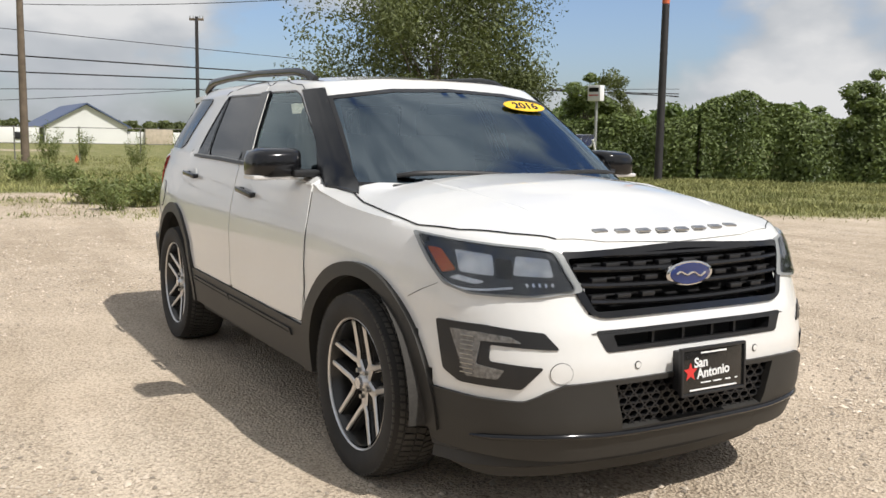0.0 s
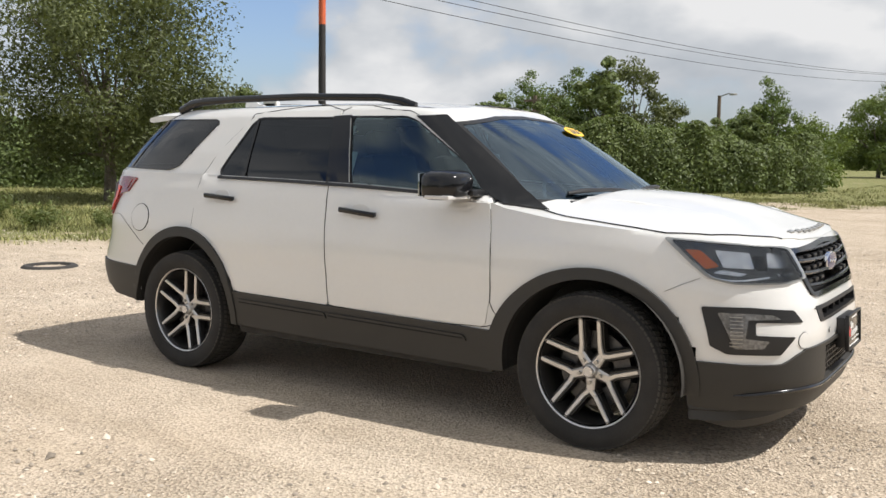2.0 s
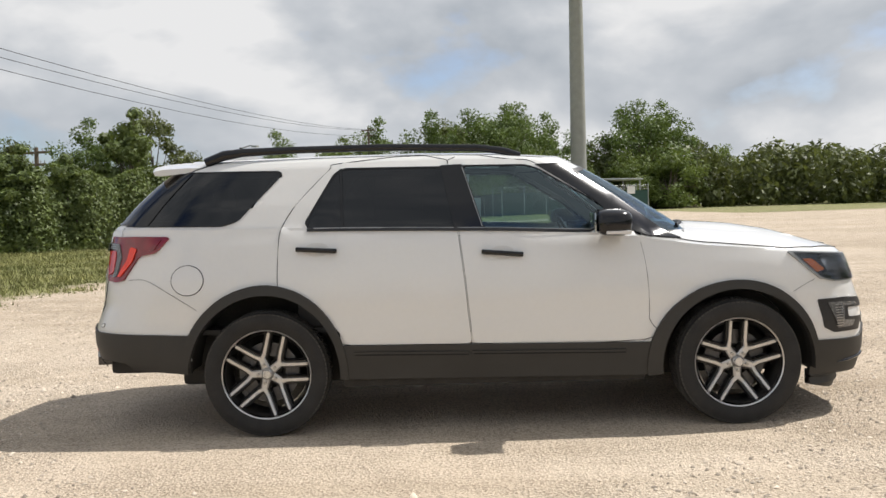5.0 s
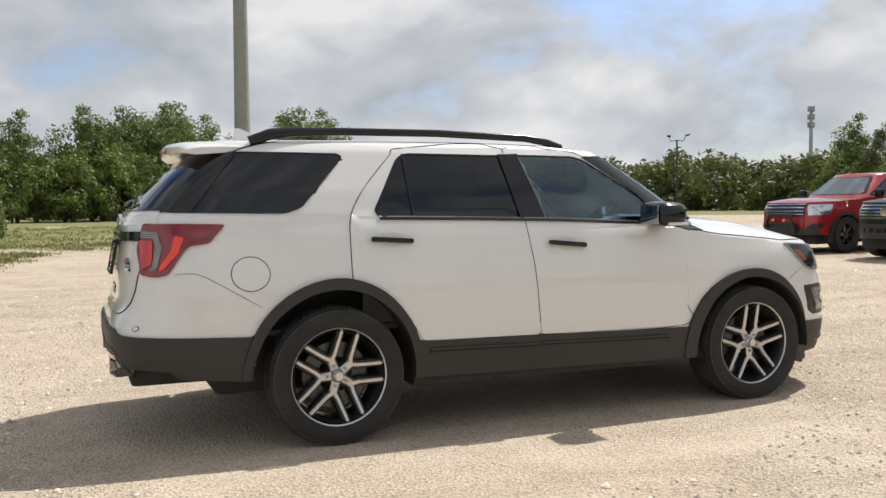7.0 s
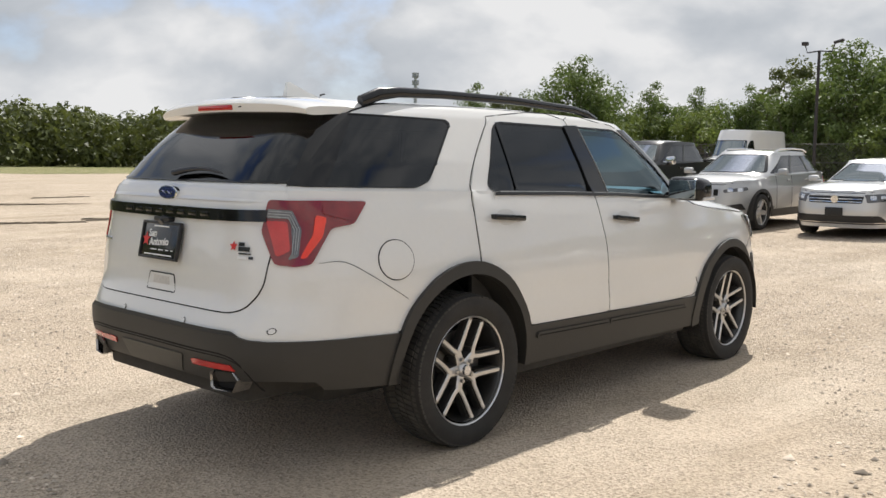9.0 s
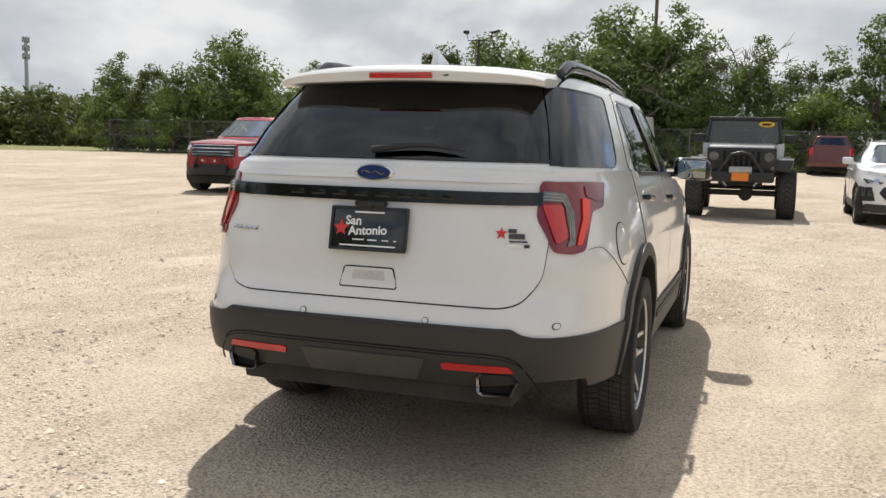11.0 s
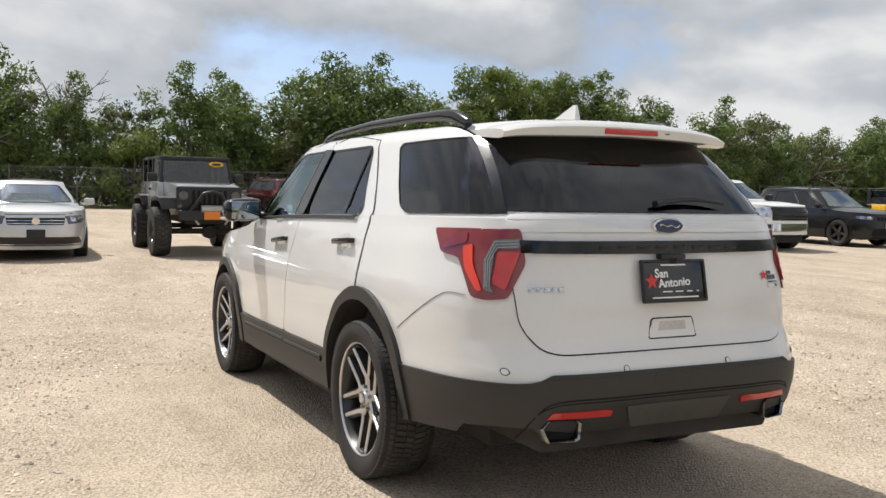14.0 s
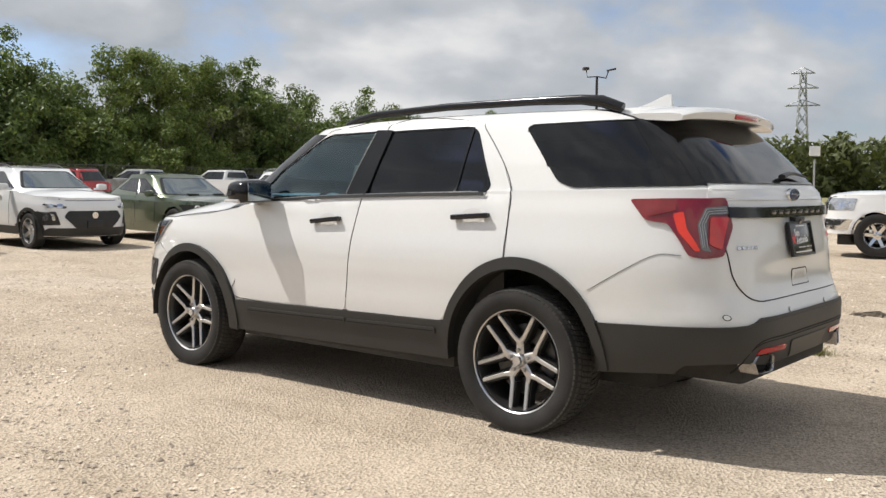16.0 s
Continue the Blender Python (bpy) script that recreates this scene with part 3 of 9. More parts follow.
def wrap(name, shell, s, inner, outer, low, top, off, depth, material, parent, label="", cols=44, rows=10, z_ref=0.45):
    """A thick band round one corner of a body: from inner (half-width there, by height) to outer (length there); low and top give its edges by half-width and length."""
    ths = np.linspace(0, math.pi, 2400) if outer > 0 else np.linspace(math.pi, 0, 2400)

    def line(z):
        pts = np.array([shell.low(t, z) for t in ths])
        run = np.r_[0, np.cumsum(np.hypot(*np.diff(pts, axis=0).T))]
        a = float(np.interp(inner(z), pts[:600, 1], run[:600]))
        b = float(np.interp(-abs(outer), -np.abs(pts[:1199, 0]), run[:1199]))
        return lambda u: (float(np.interp(a + (b - a) * u, run, pts[:, 0])), float(np.interp(a + (b - a) * u, run, pts[:, 1])))

    levels = np.linspace(0.15, 0.75, 25)
    lines = [line(z) for z in levels]

    def spot(u, z):
        k = min(max(int((z - levels[0]) / (levels[1] - levels[0])), 0), len(levels) - 2)
        t = (z - levels[k]) / (levels[1] - levels[0])
        (x0, y0), (x1, y1) = lines[k](u), lines[k + 1](u)
        return Vector((x0 + (x1 - x0) * t, s * (y0 + (y1 - y0) * t), z))

    V, F = [], []
    for i in range(cols + 1):
        u = i / cols
        ref = spot(u, z_ref)
        z0, z1 = low(abs(ref.y), ref.x), top(abs(ref.y), ref.x)
        for j in range(rows + 1):
            V.append(spot(u, z0 + (z1 - z0) * j / rows))
    k = rows + 1
    N = []
    for i in range(cols + 1):
        for j in range(k):
            du = V[min(i + 1, cols) * k + j] - V[max(i - 1, 0) * k + j]
            dv = V[i * k + min(j + 1, rows)] - V[i * k + max(j - 1, 0)]
            nrm = du.cross(dv).normalized()
            N.append(nrm if nrm.dot(Vector((V[i * k + j].x, V[i * k + j].y, 0))) > 0 else -nrm)
    V = [p + nrm * off for p, nrm in zip(V, N)]
    F = [(i * k + j, (i + 1) * k + j, (i + 1) * k + j + 1, i * k + j + 1) for i in range(cols) for j in range(rows)]
    rim = [i * k for i in range(cols + 1)] + [cols * k + j for j in range(1, k)] + [i * k + rows for i in range(cols - 1, -1, -1)] + [j for j in range(rows - 1, 0, -1)]
    base = len(V)
    V += [V[r] - N[r] * depth for r in rim]
    F += [(rim[i], rim[(i + 1) % len(rim)], base + (i + 1) % len(rim), base + i) for i in range(len(rim))]
    return put(name, mesh_of(name, V, F, material, sharp=35), parent, label)


def smooth_line(pts, n=6):
    """A curve through points (Catmull-Rom)."""
    P = [Vector(p) for p in pts]
    P = [2 * P[0] - P[1]] + P + [2 * P[-1] - P[-2]]
    out = []
    for i in range(1, len(P) - 2):
        for j in range(n):
            t = j / n
            a, b, c, d = P[i - 1], P[i], P[i + 1], P[i + 2]
            out.append(tuple(0.5 * (2 * b + (c - a) * t + (2 * a - 5 * b + 4 * c - d) * t * t + (3 * b - a - 3 * c + d) * t**3)))
    return out + [tuple(P[-2])]


# ---- wheels ----


def wheel_meshes(radius, rim_r, wide, style, rim_mat, spoke_mat, blocks=80):
    """Tyre, tread, rim and spokes of a wheel that stands on its axle along y; outside is -y."""
    h = wide / 2
    tyre = mesh_of("tyre", *lathe([(rim_r - 0.004, -h * 0.86), (rim_r + 0.012, -h * 0.95), (rim_r + (radius - rim_r) * 0.45, -h * 1.03), (radius - 0.028, -h * 1.0), (radius - 0.012, -h * 0.95), (radius - 0.008, -h * 0.86), (radius - 0.007, -h * 0.6), (radius - 0.007, h * 0.6), (radius - 0.008, h * 0.86), (radius - 0.012, h * 0.95), (radius - 0.028, h * 1.0), (rim_r + 0.02, h), (rim_r - 0.01, h * 0.9)], 72), RUBBER, sharp=25)
    V, F = [], []
    count = blocks or 0
    for i in range(count):
        for row, (y0, y1, skew) in enumerate(((-h * 0.99, -h * 0.62, 0.0), (-h * 0.56, -h * 0.20, 0.5), (-h * 0.14, h * 0.14, 0.2), (h * 0.20, h * 0.56, 0.5), (h * 0.62, h * 0.99, 0.0))):
            a0, a1 = 2 * math.pi * (i + skew) / count, 2 * math.pi * (i + skew + 0.70) / count
            lean = 0.025 * (1 if y0 > 0 else -1)
            r0 = radius - 0.012
            r1 = radius if abs(y0 + y1) < h * 1.3 else radius - 0.004
            b = len(V)
            for r in (r0, r1):
                for a, y in ((a0, y0), (a1, y0), (a1 + lean, y1), (a0 + lean, y1)):
                    rr = r - (0.009 if abs(y) > h * 0.9 else 0)
                    V.append((rr * math.cos(a), y, rr * math.sin(a)))
            F += [(b + 4, b + 5, b + 6, b + 7), (b, b + 1, b + 5, b + 4), (b + 1, b + 2, b + 6, b + 5), (b + 2, b + 3, b + 7, b + 6), (b + 3, b, b + 4, b + 7)]
    tread = mesh_of("tread", V, F, TREAD, smooth=False) if count else None
    barrel = mesh_of("rim", *lathe([(rim_r - 0.022, h * 0.9), (rim_r - 0.04, h * 0.4), (rim_r - 0.035, -h * 0.4), (rim_r - 0.020, -h * 0.78), (rim_r - 0.016, -h * 0.84)], 60), DARKALLOY, sharp=25)
    lip_me = mesh_of("rim_lip", *lathe([(rim_r - 0.009, -h * 0.80), (rim_r - 0.007, -h * 0.86), (rim_r - 0.001, -h * 0.90), (rim_r + 0.004, -h * 0.86)], 60), rim_mat, sharp=25)
    sv, sf, dv, df = [], [], [], []

    def bar(p0, p1, w0, w1, y0, y1, th, store_v, store_f):
        p0, p1 = Vector(p0), Vector(p1)
        s = Vector((-(p1 - p0).y, (p1 - p0).x)).normalized()
        b = len(store_v)
        for p, w, y in ((p0, w0, y0), (p1, w1, y1)):
            for q, yy in ((p + s * w / 2, y), (p - s * w / 2, y), (p - s * w * 0.75, y + th), (p + s * w * 0.75, y + th)):
                store_v.append((q.x, yy, q.y))
        store_f += [(b, b + 1, b + 5, b + 4), (b + 1, b + 2, b + 6, b + 5), (b + 3, b, b + 4, b + 7), (b, b + 3, b + 2, b + 1), (b + 4, b + 5, b + 6, b + 7)]

    R = rim_r - 0.012
    yo, yi = -h * 0.80, -h * 0.52
    if style == "split":
        d = lambda ang, r: (r * math.cos(ang), r * math.sin(ang))
        for i in range(5):
            a = math.pi / 2 + 2 * math.pi * i / 5
            for s in (-1, 1):
                joint, knee, tip = d(a + s * 0.612, R * 0.365), d(a + s * 0.385, R * 0.485), d(a + s * 0.182, R * 1.0)
                bar(d(a + s * 0.628, R * 0.13), joint, 0.034, 0.028, yi - 0.004, yi - 0.006, 0.008, sv, sf)
                bar(joint, knee, 0.019, 0.0165, yi - 0.006, yi - 0.010, 0.006, sv, sf)
                bar(knee, tip, 0.0165, 0.0145, yi - 0.010, yo, 0.006, sv, sf)
                bar(joint, knee, 0.023, 0.021, yi - 0.002, yi - 0.005, 0.05, dv, df)
                bar(knee, tip, 0.021, 0.019, yi - 0.005, yo + 0.005, 0.05, dv, df)
                # recessed black flanks of each arm
                bar(joint, knee, 0.046, 0.040, yi + 0.008, yi + 0.006, 0.03, dv, df)
                bar(knee, d(a + s * 0.19, R * 0.99), 0.040, 0.036, yi + 0.006, yo + 0.016, 0.03, dv, df)
            bar(d(a + 0.628, R * 0.10), d(a + 0.628, R * 0.40), 0.062, 0.052, yi + 0.006, yi + 0.008, 0.03, dv, df)
    else:
        spokes = {"five": 5, "six": 6, "ten": 10, "seven": 7}[style]
        for i in range(spokes):
            a = math.pi / 2 + 2 * math.pi * i / spokes
            w = {5: 0.085, 6: 0.07, 7: 0.055, 10: 0.032}[spokes]
            bar((R * 0.15 * math.cos(a), R * 0.15 * math.sin(a)), (R * math.cos(a), R * math.sin(a)), w, w * 0.8, yi, yo, 0.05, sv, sf)
    hw = 0.038 if style == "split" else 0.075
    hub_v, hub_f = lathe([(0.0, yi - 0.022), (0.028, yi - 0.022), (0.034, yi - 0.016), (hw, yi - 0.006), (hw + 0.008, yi + 0.012), (hw + 0.01, yi + 0.05)], 30)
    spokes_me = mesh_of("spokes", sv + hub_v, sf + [tuple(i + len(sv) for i in f) for f in hub_f], spoke_mat, sharp=25)
    webs_me = mesh_of("spoke_pocket", dv, df, DARKALLOY, smooth=False) if dv else None
    disc_me = mesh_of("brake_disc", *lathe([(0.08, 0.02), (0.10, -0.01), (rim_r * 0.68, -0.01), (rim_r * 0.68, 0.015), (0.10, 0.015)], 48), surface("dull_brake_disc", (0.13, 0.125, 0.12), 0.5, 0.7, vary=0.25, size=20))
    return dict(lip=lip_me, tyre=tyre, tread=tread, rim=barrel, spokes=spokes_me, pocket=webs_me, disc=disc_me, ring=R, face=yo, hub=yi)


def fit_wheel(kit, car, x, y, z, turn=0.0, detail=True, spin=0.0):
    """One wheel under a car; y < 0 is its right side."""
    m = pose(x, y, z, 0, 0, (180 if y > 0 else 0) + turn) @ pose(0, 0, 0, 0, spin, 0)
    w = put("wheel", kit["rim"], car, "", m)
    for key, label in (("tyre", "black radial tyre"), ("tread", ""), ("lip", ""), ("spokes", "machined alloy spokes"), ("pocket", ""), ("disc", "")):
        if kit[key] is not None:
            put({"pocket": "spoke_pocket", "disc": "brake_disc", "lip": "rim_lip"}.get(key, key), kit[key], w, label)
    return w

# ---- the white SUV ----
suv_shell = Shell(
    nose=table(0.10, 2.17, 0.18, 2.27, 0.26, 2.335, 0.40, 2.378, 0.60, 2.382, 0.72, 2.36, 0.83, 2.32, 0.95, 2.282, 1.01, 2.25, 1.06, 2.19),
    tail=table(0.28, 2.38, 0.37, 2.51, 0.45, 2.57, 0.56, 2.60, 0.66, 2.60, 0.735, 2.57, 0.79, 2.54, 0.95, 2.53, 1.1, 2.505, 1.2, 2.50, 1.27, 2.48),
    wide=table(0.20, 0.90, 0.30, 0.93, 0.5, 0.955, 0.62, 0.962, 0.70, 0.958, 0.80, 0.962, 0.9, 0.955, 0.97, 0.945, 1.05, 0.925, 1.15, 0.90, 1.25, 0.865),
    screen=table(1.05, 1.43, 1.12, 1.34, 1.25, 1.16, 1.4, 0.93, 1.55, 0.68, 1.66, 0.47, 1.72, 0.34),
    back=table(1.2, 2.52, 1.27, 2.47, 1.4, 2.36, 1.5, 2.26, 1.6, 2.14, 1.66, 2.05, 1.72, 1.95),
    cabin=table(1.05, 0.90, 1.15, 0.885, 1.25, 0.855, 1.4, 0.80, 1.55, 0.735, 1.63, 0.70, 1.67, 0.67, 1.70, 0.63),
    waist=table(-2.6, 1.27, -1.2, 1.255, 0, 1.215, 0.7, 1.175, 1.0, 1.14, 1.23, 1.09, 1.78, 1.045, 2.1, 1.01, 2.4, 0.99),
    bonnet=table(0.9, 1.14, 1.23, 1.09, 1.78, 1.045, 2.1, 1.015, 2.3, 0.99),
    crown=table(0.9, 0.09, 1.3, 0.135, 1.6, 0.138, 1.85, 0.118, 2.0, 0.086, 2.1, 0.062, 2.2, 0.044, 2.35, 0.02),
    roof=table(-2.3, 1.655, -2.0, 1.665, -1.2, 1.68, -0.5, 1.685, 0, 1.675, 0.45, 1.64),
    around=180, up=38, sill=0.22)
SUV_FLOOR = table(-2.6, 0.50, -2.3, 0.47, -1.9, 0.42, -1.0, 0.37, 0.8, 0.35, 1.9, 0.30, 2.4, 0.29)

AXLE, TRACK, WHEEL_R = 1.4325, 0.845, 0.383


def arc_pts(cx, cz, rx, rz, a0, a1, n=18):
    return [(cx + rx * math.cos(radians(a0 + (a1 - a0) * i / n)), cz + rz * math.sin(radians(a0 + (a1 - a0) * i / n))) for i in range(n + 1)]


# side outlines as (length, height); the far side is their mirror image
ARCH_F = arc_pts(1.43, 0.372, 0.45, 0.428, -14, 194)
ARCH_R = arc_pts(-1.43, 0.372, 0.45, 0.46, -14, 194)
GLASS_REAR = [(-1.185, 1.285), (-1.165, 1.25), (-1.12, 1.24), (-0.15, 1.222), (-0.275, 1.61), (-0.95, 1.615), (-1.01, 1.585)]
GLASS_FRONT = [(-0.105, 1.22), (0.56, 1.192), (0.82, 1.205), (0.64, 1.35), (0.26, 1.585), (0.18, 1.61), (-0.225, 1.615)]
GLASS_QUARTER = [(-1.69, 1.275), (-1.60, 1.305), (-1.37, 1.55), (-1.335, 1.59), (-1.36, 1.61), (-2.00, 1.617), (-2.30, 1.285)]
DOOR_FRONT = [(0.845, 1.165), (0.875, 1.0), (0.888, 0.82), (0.888, 0.66), (0.862, 0.53), (-0.175, 0.535), (-0.185, 0.62), (-0.215, 0.95), (-0.245, 1.22), (-0.30, 1.655), (0.10, 1.648), (0.26, 1.615), (0.62, 1.405)]
DOOR_REAR = [(-0.185, 0.535), (-0.94, 0.545), (-0.98, 0.62), (-1.05, 0.70), (-1.15, 0.78), (-1.28, 0.86), (-1.345, 0.885), (-1.345, 1.12), (-1.33, 1.25), (-1.24, 1.40), (-1.05, 1.60), (-0.96, 1.65), (-0.31, 1.657), (-0.255, 1.22), (-0.225, 0.95), (-0.195, 0.62)]


def side(poly, s):
    """A side outline for the right (-1) or the left (1) flank, as across and up."""
    return [(-s * x, z) for x, z in poly]


def build_suv():
    car = new("suv")
    car.empty_display_size = 0.3
    tagged(car, "white pearl SUV with black trim parked on pale crushed stone", "car")
    sh = suv_shell
    shrink = lambda poly, k: [(x + (sum(p[0] for p in poly) / len(poly) - x) * k, z + (sum(p[1] for p in poly) / len(poly) - z) * k) for x, z in poly]
    holes = []
    for s, phi in ((-1, -90), (1, 90)):
        for g in (GLASS_REAR, GLASS_FRONT, GLASS_QUARTER):
            holes.append((phi, side(shrink(g, 0.05), s), ("high", "low")))
        for a in (ARCH_F, ARCH_R):
            holes.append((phi, side([(x + (x - (1.43 if x > 0 else -1.43)) * 0.12, z + (z - 0.372) * 0.12) for x, z in a], s), ("low",)))
    windscreen = [(-0.80, 1.10), (-0.67, 1.575), (-0.35, 1.62), (0.0, 1.635), (0.35, 1.62), (0.67, 1.575), (0.80, 1.10)]
    backlight = [(-0.70, 1.295), (-0.615, 1.615), (-0.3, 1.645), (0.3, 1.645), (0.615, 1.615), (0.70, 1.295)]
    holes += [(0, shrink(windscreen, 0.04), ("high",)), (180, shrink(backlight, 0.05), ("high",))]
    holes += [(0, [(-0.475, 0.776), (0.475, 0.776), (0.546, 0.978), (-0.546, 0.978)], ("low",)), (0, [(-0.43, 0.655), (0.43, 0.655), (0.44, 0.714), (-0.44, 0.714)], ("low",)), (0, [(-0.42, 0.34), (0.42, 0.34), (0.44, 0.545), (-0.44, 0.545)], ("low",))]
    put("body", sh.mesh("body", WHITE, holes, floor=SUV_FLOOR), car, "white pearl painted steel body")

    # bonnet, its shut line and the cowl
    hood_line = [(1.03, 0.79), (1.25, 0.835), (1.5, 0.852), (1.76, 0.85), (1.95, 0.787), (2.10, 0.667), (2.195, 0.54), (2.238, 0.35), (2.25, 0.0)]
    hood_poly = hood_line + [(x, -y) for x, y in hood_line[-2::-1]] + [(1.20, -0.6), (1.275, -0.3), (1.285, 0.0), (1.275, 0.3), (1.20, 0.6)]
    sheet("bonnet", sh, hood_poly, 0, 0.006, 0.012, WHITE, car, "white bonnet with raised centre", step=0.06, top=True)
    for s in (-1, 1):
        strip("bonnet_gap", sh, [(x, s * y) for x, y in hood_line[:-2]], 0, 0.0042, 0.0068, GAP, car, top=True)
    for s in (-1, 1):
        # soft swage along each side of the bonnet
        v, f = tube([(1.12, s * 0.50, sh.hood(1.12, 0.5) - 0.012), (1.5, s * 0.53, sh.hood(1.5, 0.53) - 0.010), (1.9, s * 0.50, sh.hood(1.9, 0.5) - 0.012), (2.12, s * 0.42, sh.hood(2.12, 0.42) - 0.022)], [0.02, 0.03, 0.03, 0.02], 12, 0.8)
        put("bonnet_crease", mesh_of("bonnet_crease", v, f, WHITE), car)

    for s, phi in ((-1, -90), (1, 90)):
        side_ = lambda poly: side(poly, s)
        for name, poly, glass_poly, mat_, tint_label in (("front_door", DOOR_FRONT, GLASS_FRONT, CLEARTINT, "lightly tinted door glass"), ("rear_door", DOOR_REAR, GLASS_REAR, TINT, "dark privacy glass")):
            door = sheet(name, sh, rounded(side_(poly), 0.03), phi, 0.006, 0.014, WHITE, car, "white door with black handle", hole=rounded(side_(glass_poly), 0.02))
            strip("door_gap", sh, smooth_line(side_(poly + poly[:1]), 4), phi, 0.0042, 0.0025, GAP, door)
            ring = shrink(side_(glass_poly), -0.012)
            sheet("window_frame", sh, rounded(ring, 0.03), phi, 0.008, 0.02, BLACK, door, "gloss black window frame", hole=rounded(shrink(side_(glass_poly), 0.035), 0.03))
            sheet("window", sh, rounded(side_(glass_poly), 0.03), phi, 0.004, 0.001, mat_, door, tint_label)
            a, b = (-1.235, -0.985) if name == "rear_door" else (-0.115, 0.14)
            z0, z1 = (1.128, 1.112) if name == "rear_door" else (1.086, 1.063)
            y0 = sh.at((0.5 * (a + b), s * 6, z0), (0, -s, 0))[0].y
            bm = bmesh.new()
            mid = s * (abs(y0) + 0.036)
            tilt = pose(0, 0, 0, 0, math.degrees(math.atan2(z0 - z1, b - a)), 0)
            box(bm, (a + b) / 2, mid, (z0 + z1) / 2, b - a, 0.020, 0.030, 0.009, tilt)
            for at_x in (a + 0.03, b - 0.03):
                box(bm, at_x, s * (abs(y0) + 0.018), z0 + (z1 - z0) * (at_x - a) / (b - a), 0.045, 0.04, 0.026, 0.008, tilt)
            part("handle", bm, BLACK, door, "gloss black door handle")
            # handle cup laid flush; a darker white paints in the shade of its recess
            cup = arc_pts((a + b) / 2, (z0 + z1) / 2, 0.075, 0.042, 0, 340, 20)
            sheet("handle_cup", sh, side_(cup), phi, 0.0075, 0.002, surface("cup_shade_paint", (0.66, 0.645, 0.61), 0.4, coat=0.8, vary=0.04), door)
            # moulding on the sill below the door
            x0, x1 = (-0.90, -0.188) if name == "rear_door" else (-0.184, 0.76)
            z_at = lambda x: 0.487 - 0.022 * (x + 0.9) / 1.6
            rail = [(x0, z_at(x0) - 0.016), (x1, z_at(x1) - 0.018), (x1 - 0.02, z_at(x1) + 0.014), (x0, z_at(x0) + 0.016)]
            sx0, sx1 = x0 - (0.06 if name == "rear_door" else 0.002), x1 + (0.17 if name == "front_door" else 0.002)
            low_z, top_z = (lambda x: 0.335 - 0.02 * (x + 0.96) / 1.89), (lambda x: 0.543 - 0.028 * (x + 0.96) / 1.89)
            sill = [(sx0, low_z(sx0)), (sx1, low_z(sx1)), (sx1, top_z(sx1)), (sx0, top_z(sx0))]
            clad = sheet("sill_cladding", sh, side_(sill), phi, 0.016, 0.03, CLAD, car, "dark grey textured sill cladding")
            sheet("moulding", sh, rounded(side_(rail), 0.01), phi, 0.026, 0.012, CLAD, clad)
            strip("moulding_groove", sh, side_([(x0 + 0.01, z_at(x0) + 0.0), (x1 - 0.02, z_at(x1) - 0.003)]), phi, 0.008, 0.0275, GAP, clad)
        # bright line under the side glass
        strip("belt_moulding", sh, side_([(-1.17, 1.238), (-0.6, 1.228), (0.0, 1.212), (0.56, 1.186), (0.80, 1.195)]), phi, 0.020, 0.020, TRIM, car)
        strip("belt_line", sh, side_([(-1.13, 1.246), (-0.6, 1.237), (0.0, 1.221), (0.56, 1.196)]), phi, 0.006, 0.0215, STEEL, car)
        # divider of the rear door glass
        strip("glass_divider", sh, side_([(-0.97, 1.61), (-0.955, 1.245)]), phi, 0.018, 0.012, BLACK, car)
        # B pillar
        sheet("pillar_trim", sh, side_([(-0.350, 1.615), (-0.215, 1.62), (-0.10, 1.222), (-0.272, 1.224)]), phi, 0.015, 0.02, BLACK, car, "gloss black pillar trim")
        # pale steel strip drawn in for the sunlit edge of the door
        strip("pillar_edge", sh, side_([(-0.213, 1.60), (-0.102, 1.232)]), phi, 0.005, 0.018, STEEL, car)
        # rear quarter glass that wraps to the tailgate
        sheet("window_frame", sh, rounded(shrink(side_(GLASS_QUARTER), -0.010), 0.03), phi, 0.006, 0.012, BLACK, car, "gloss black window frame", hole=rounded(shrink(side_(GLASS_QUARTER), 0.03), 0.03))
        sheet("window", sh, rounded(side_(GLASS_QUARTER), 0.04), phi, 0.003, 0.001, TINT, car, "dark privacy glass")
        # D pillar in gloss black, seen from the corner
        corner = 180 - s * 45
        o_ = Vector((math.cos(radians(corner)), math.sin(radians(corner)), 0))
        across = lambda x, y: -x * o_.y + y * o_.x
        dpil = [(across(-2.36, s * 0.70), 1.285), (across(-2.10, s * 0.635), 1.605), (across(-1.98, s * 0.69), 1.605), (across(-2.24, s * 0.82), 1.285)]
        sheet("pillar_trim", sh, dpil, corner, 0.007, 0.012, PILLARGLASS, car, "gloss black pillar trim")
        # A pillar in gloss black
        corner = s * 52
        o_ = Vector((math.cos(radians(corner)), math.sin(radians(corner)), 0))
        apil = [(0.245, s * 0.705, 1.61), (0.62, s * 0.80, 1.375), (0.80, s * 0.868, 1.20), (0.92, s * 0.885, 1.150), (1.12, s * 0.785, 1.125), (0.91, s * 0.722, 1.25), (0.63, s * 0.655, 1.44), (0.38, s * 0.612, 1.615)]
        sheet("pillar_trim", sh, [(-x * o_.y + y * o_.x, z) for x, y, z in apil], corner, 0.011, 0.016, BLACK, car, "gloss black windscreen pillar")
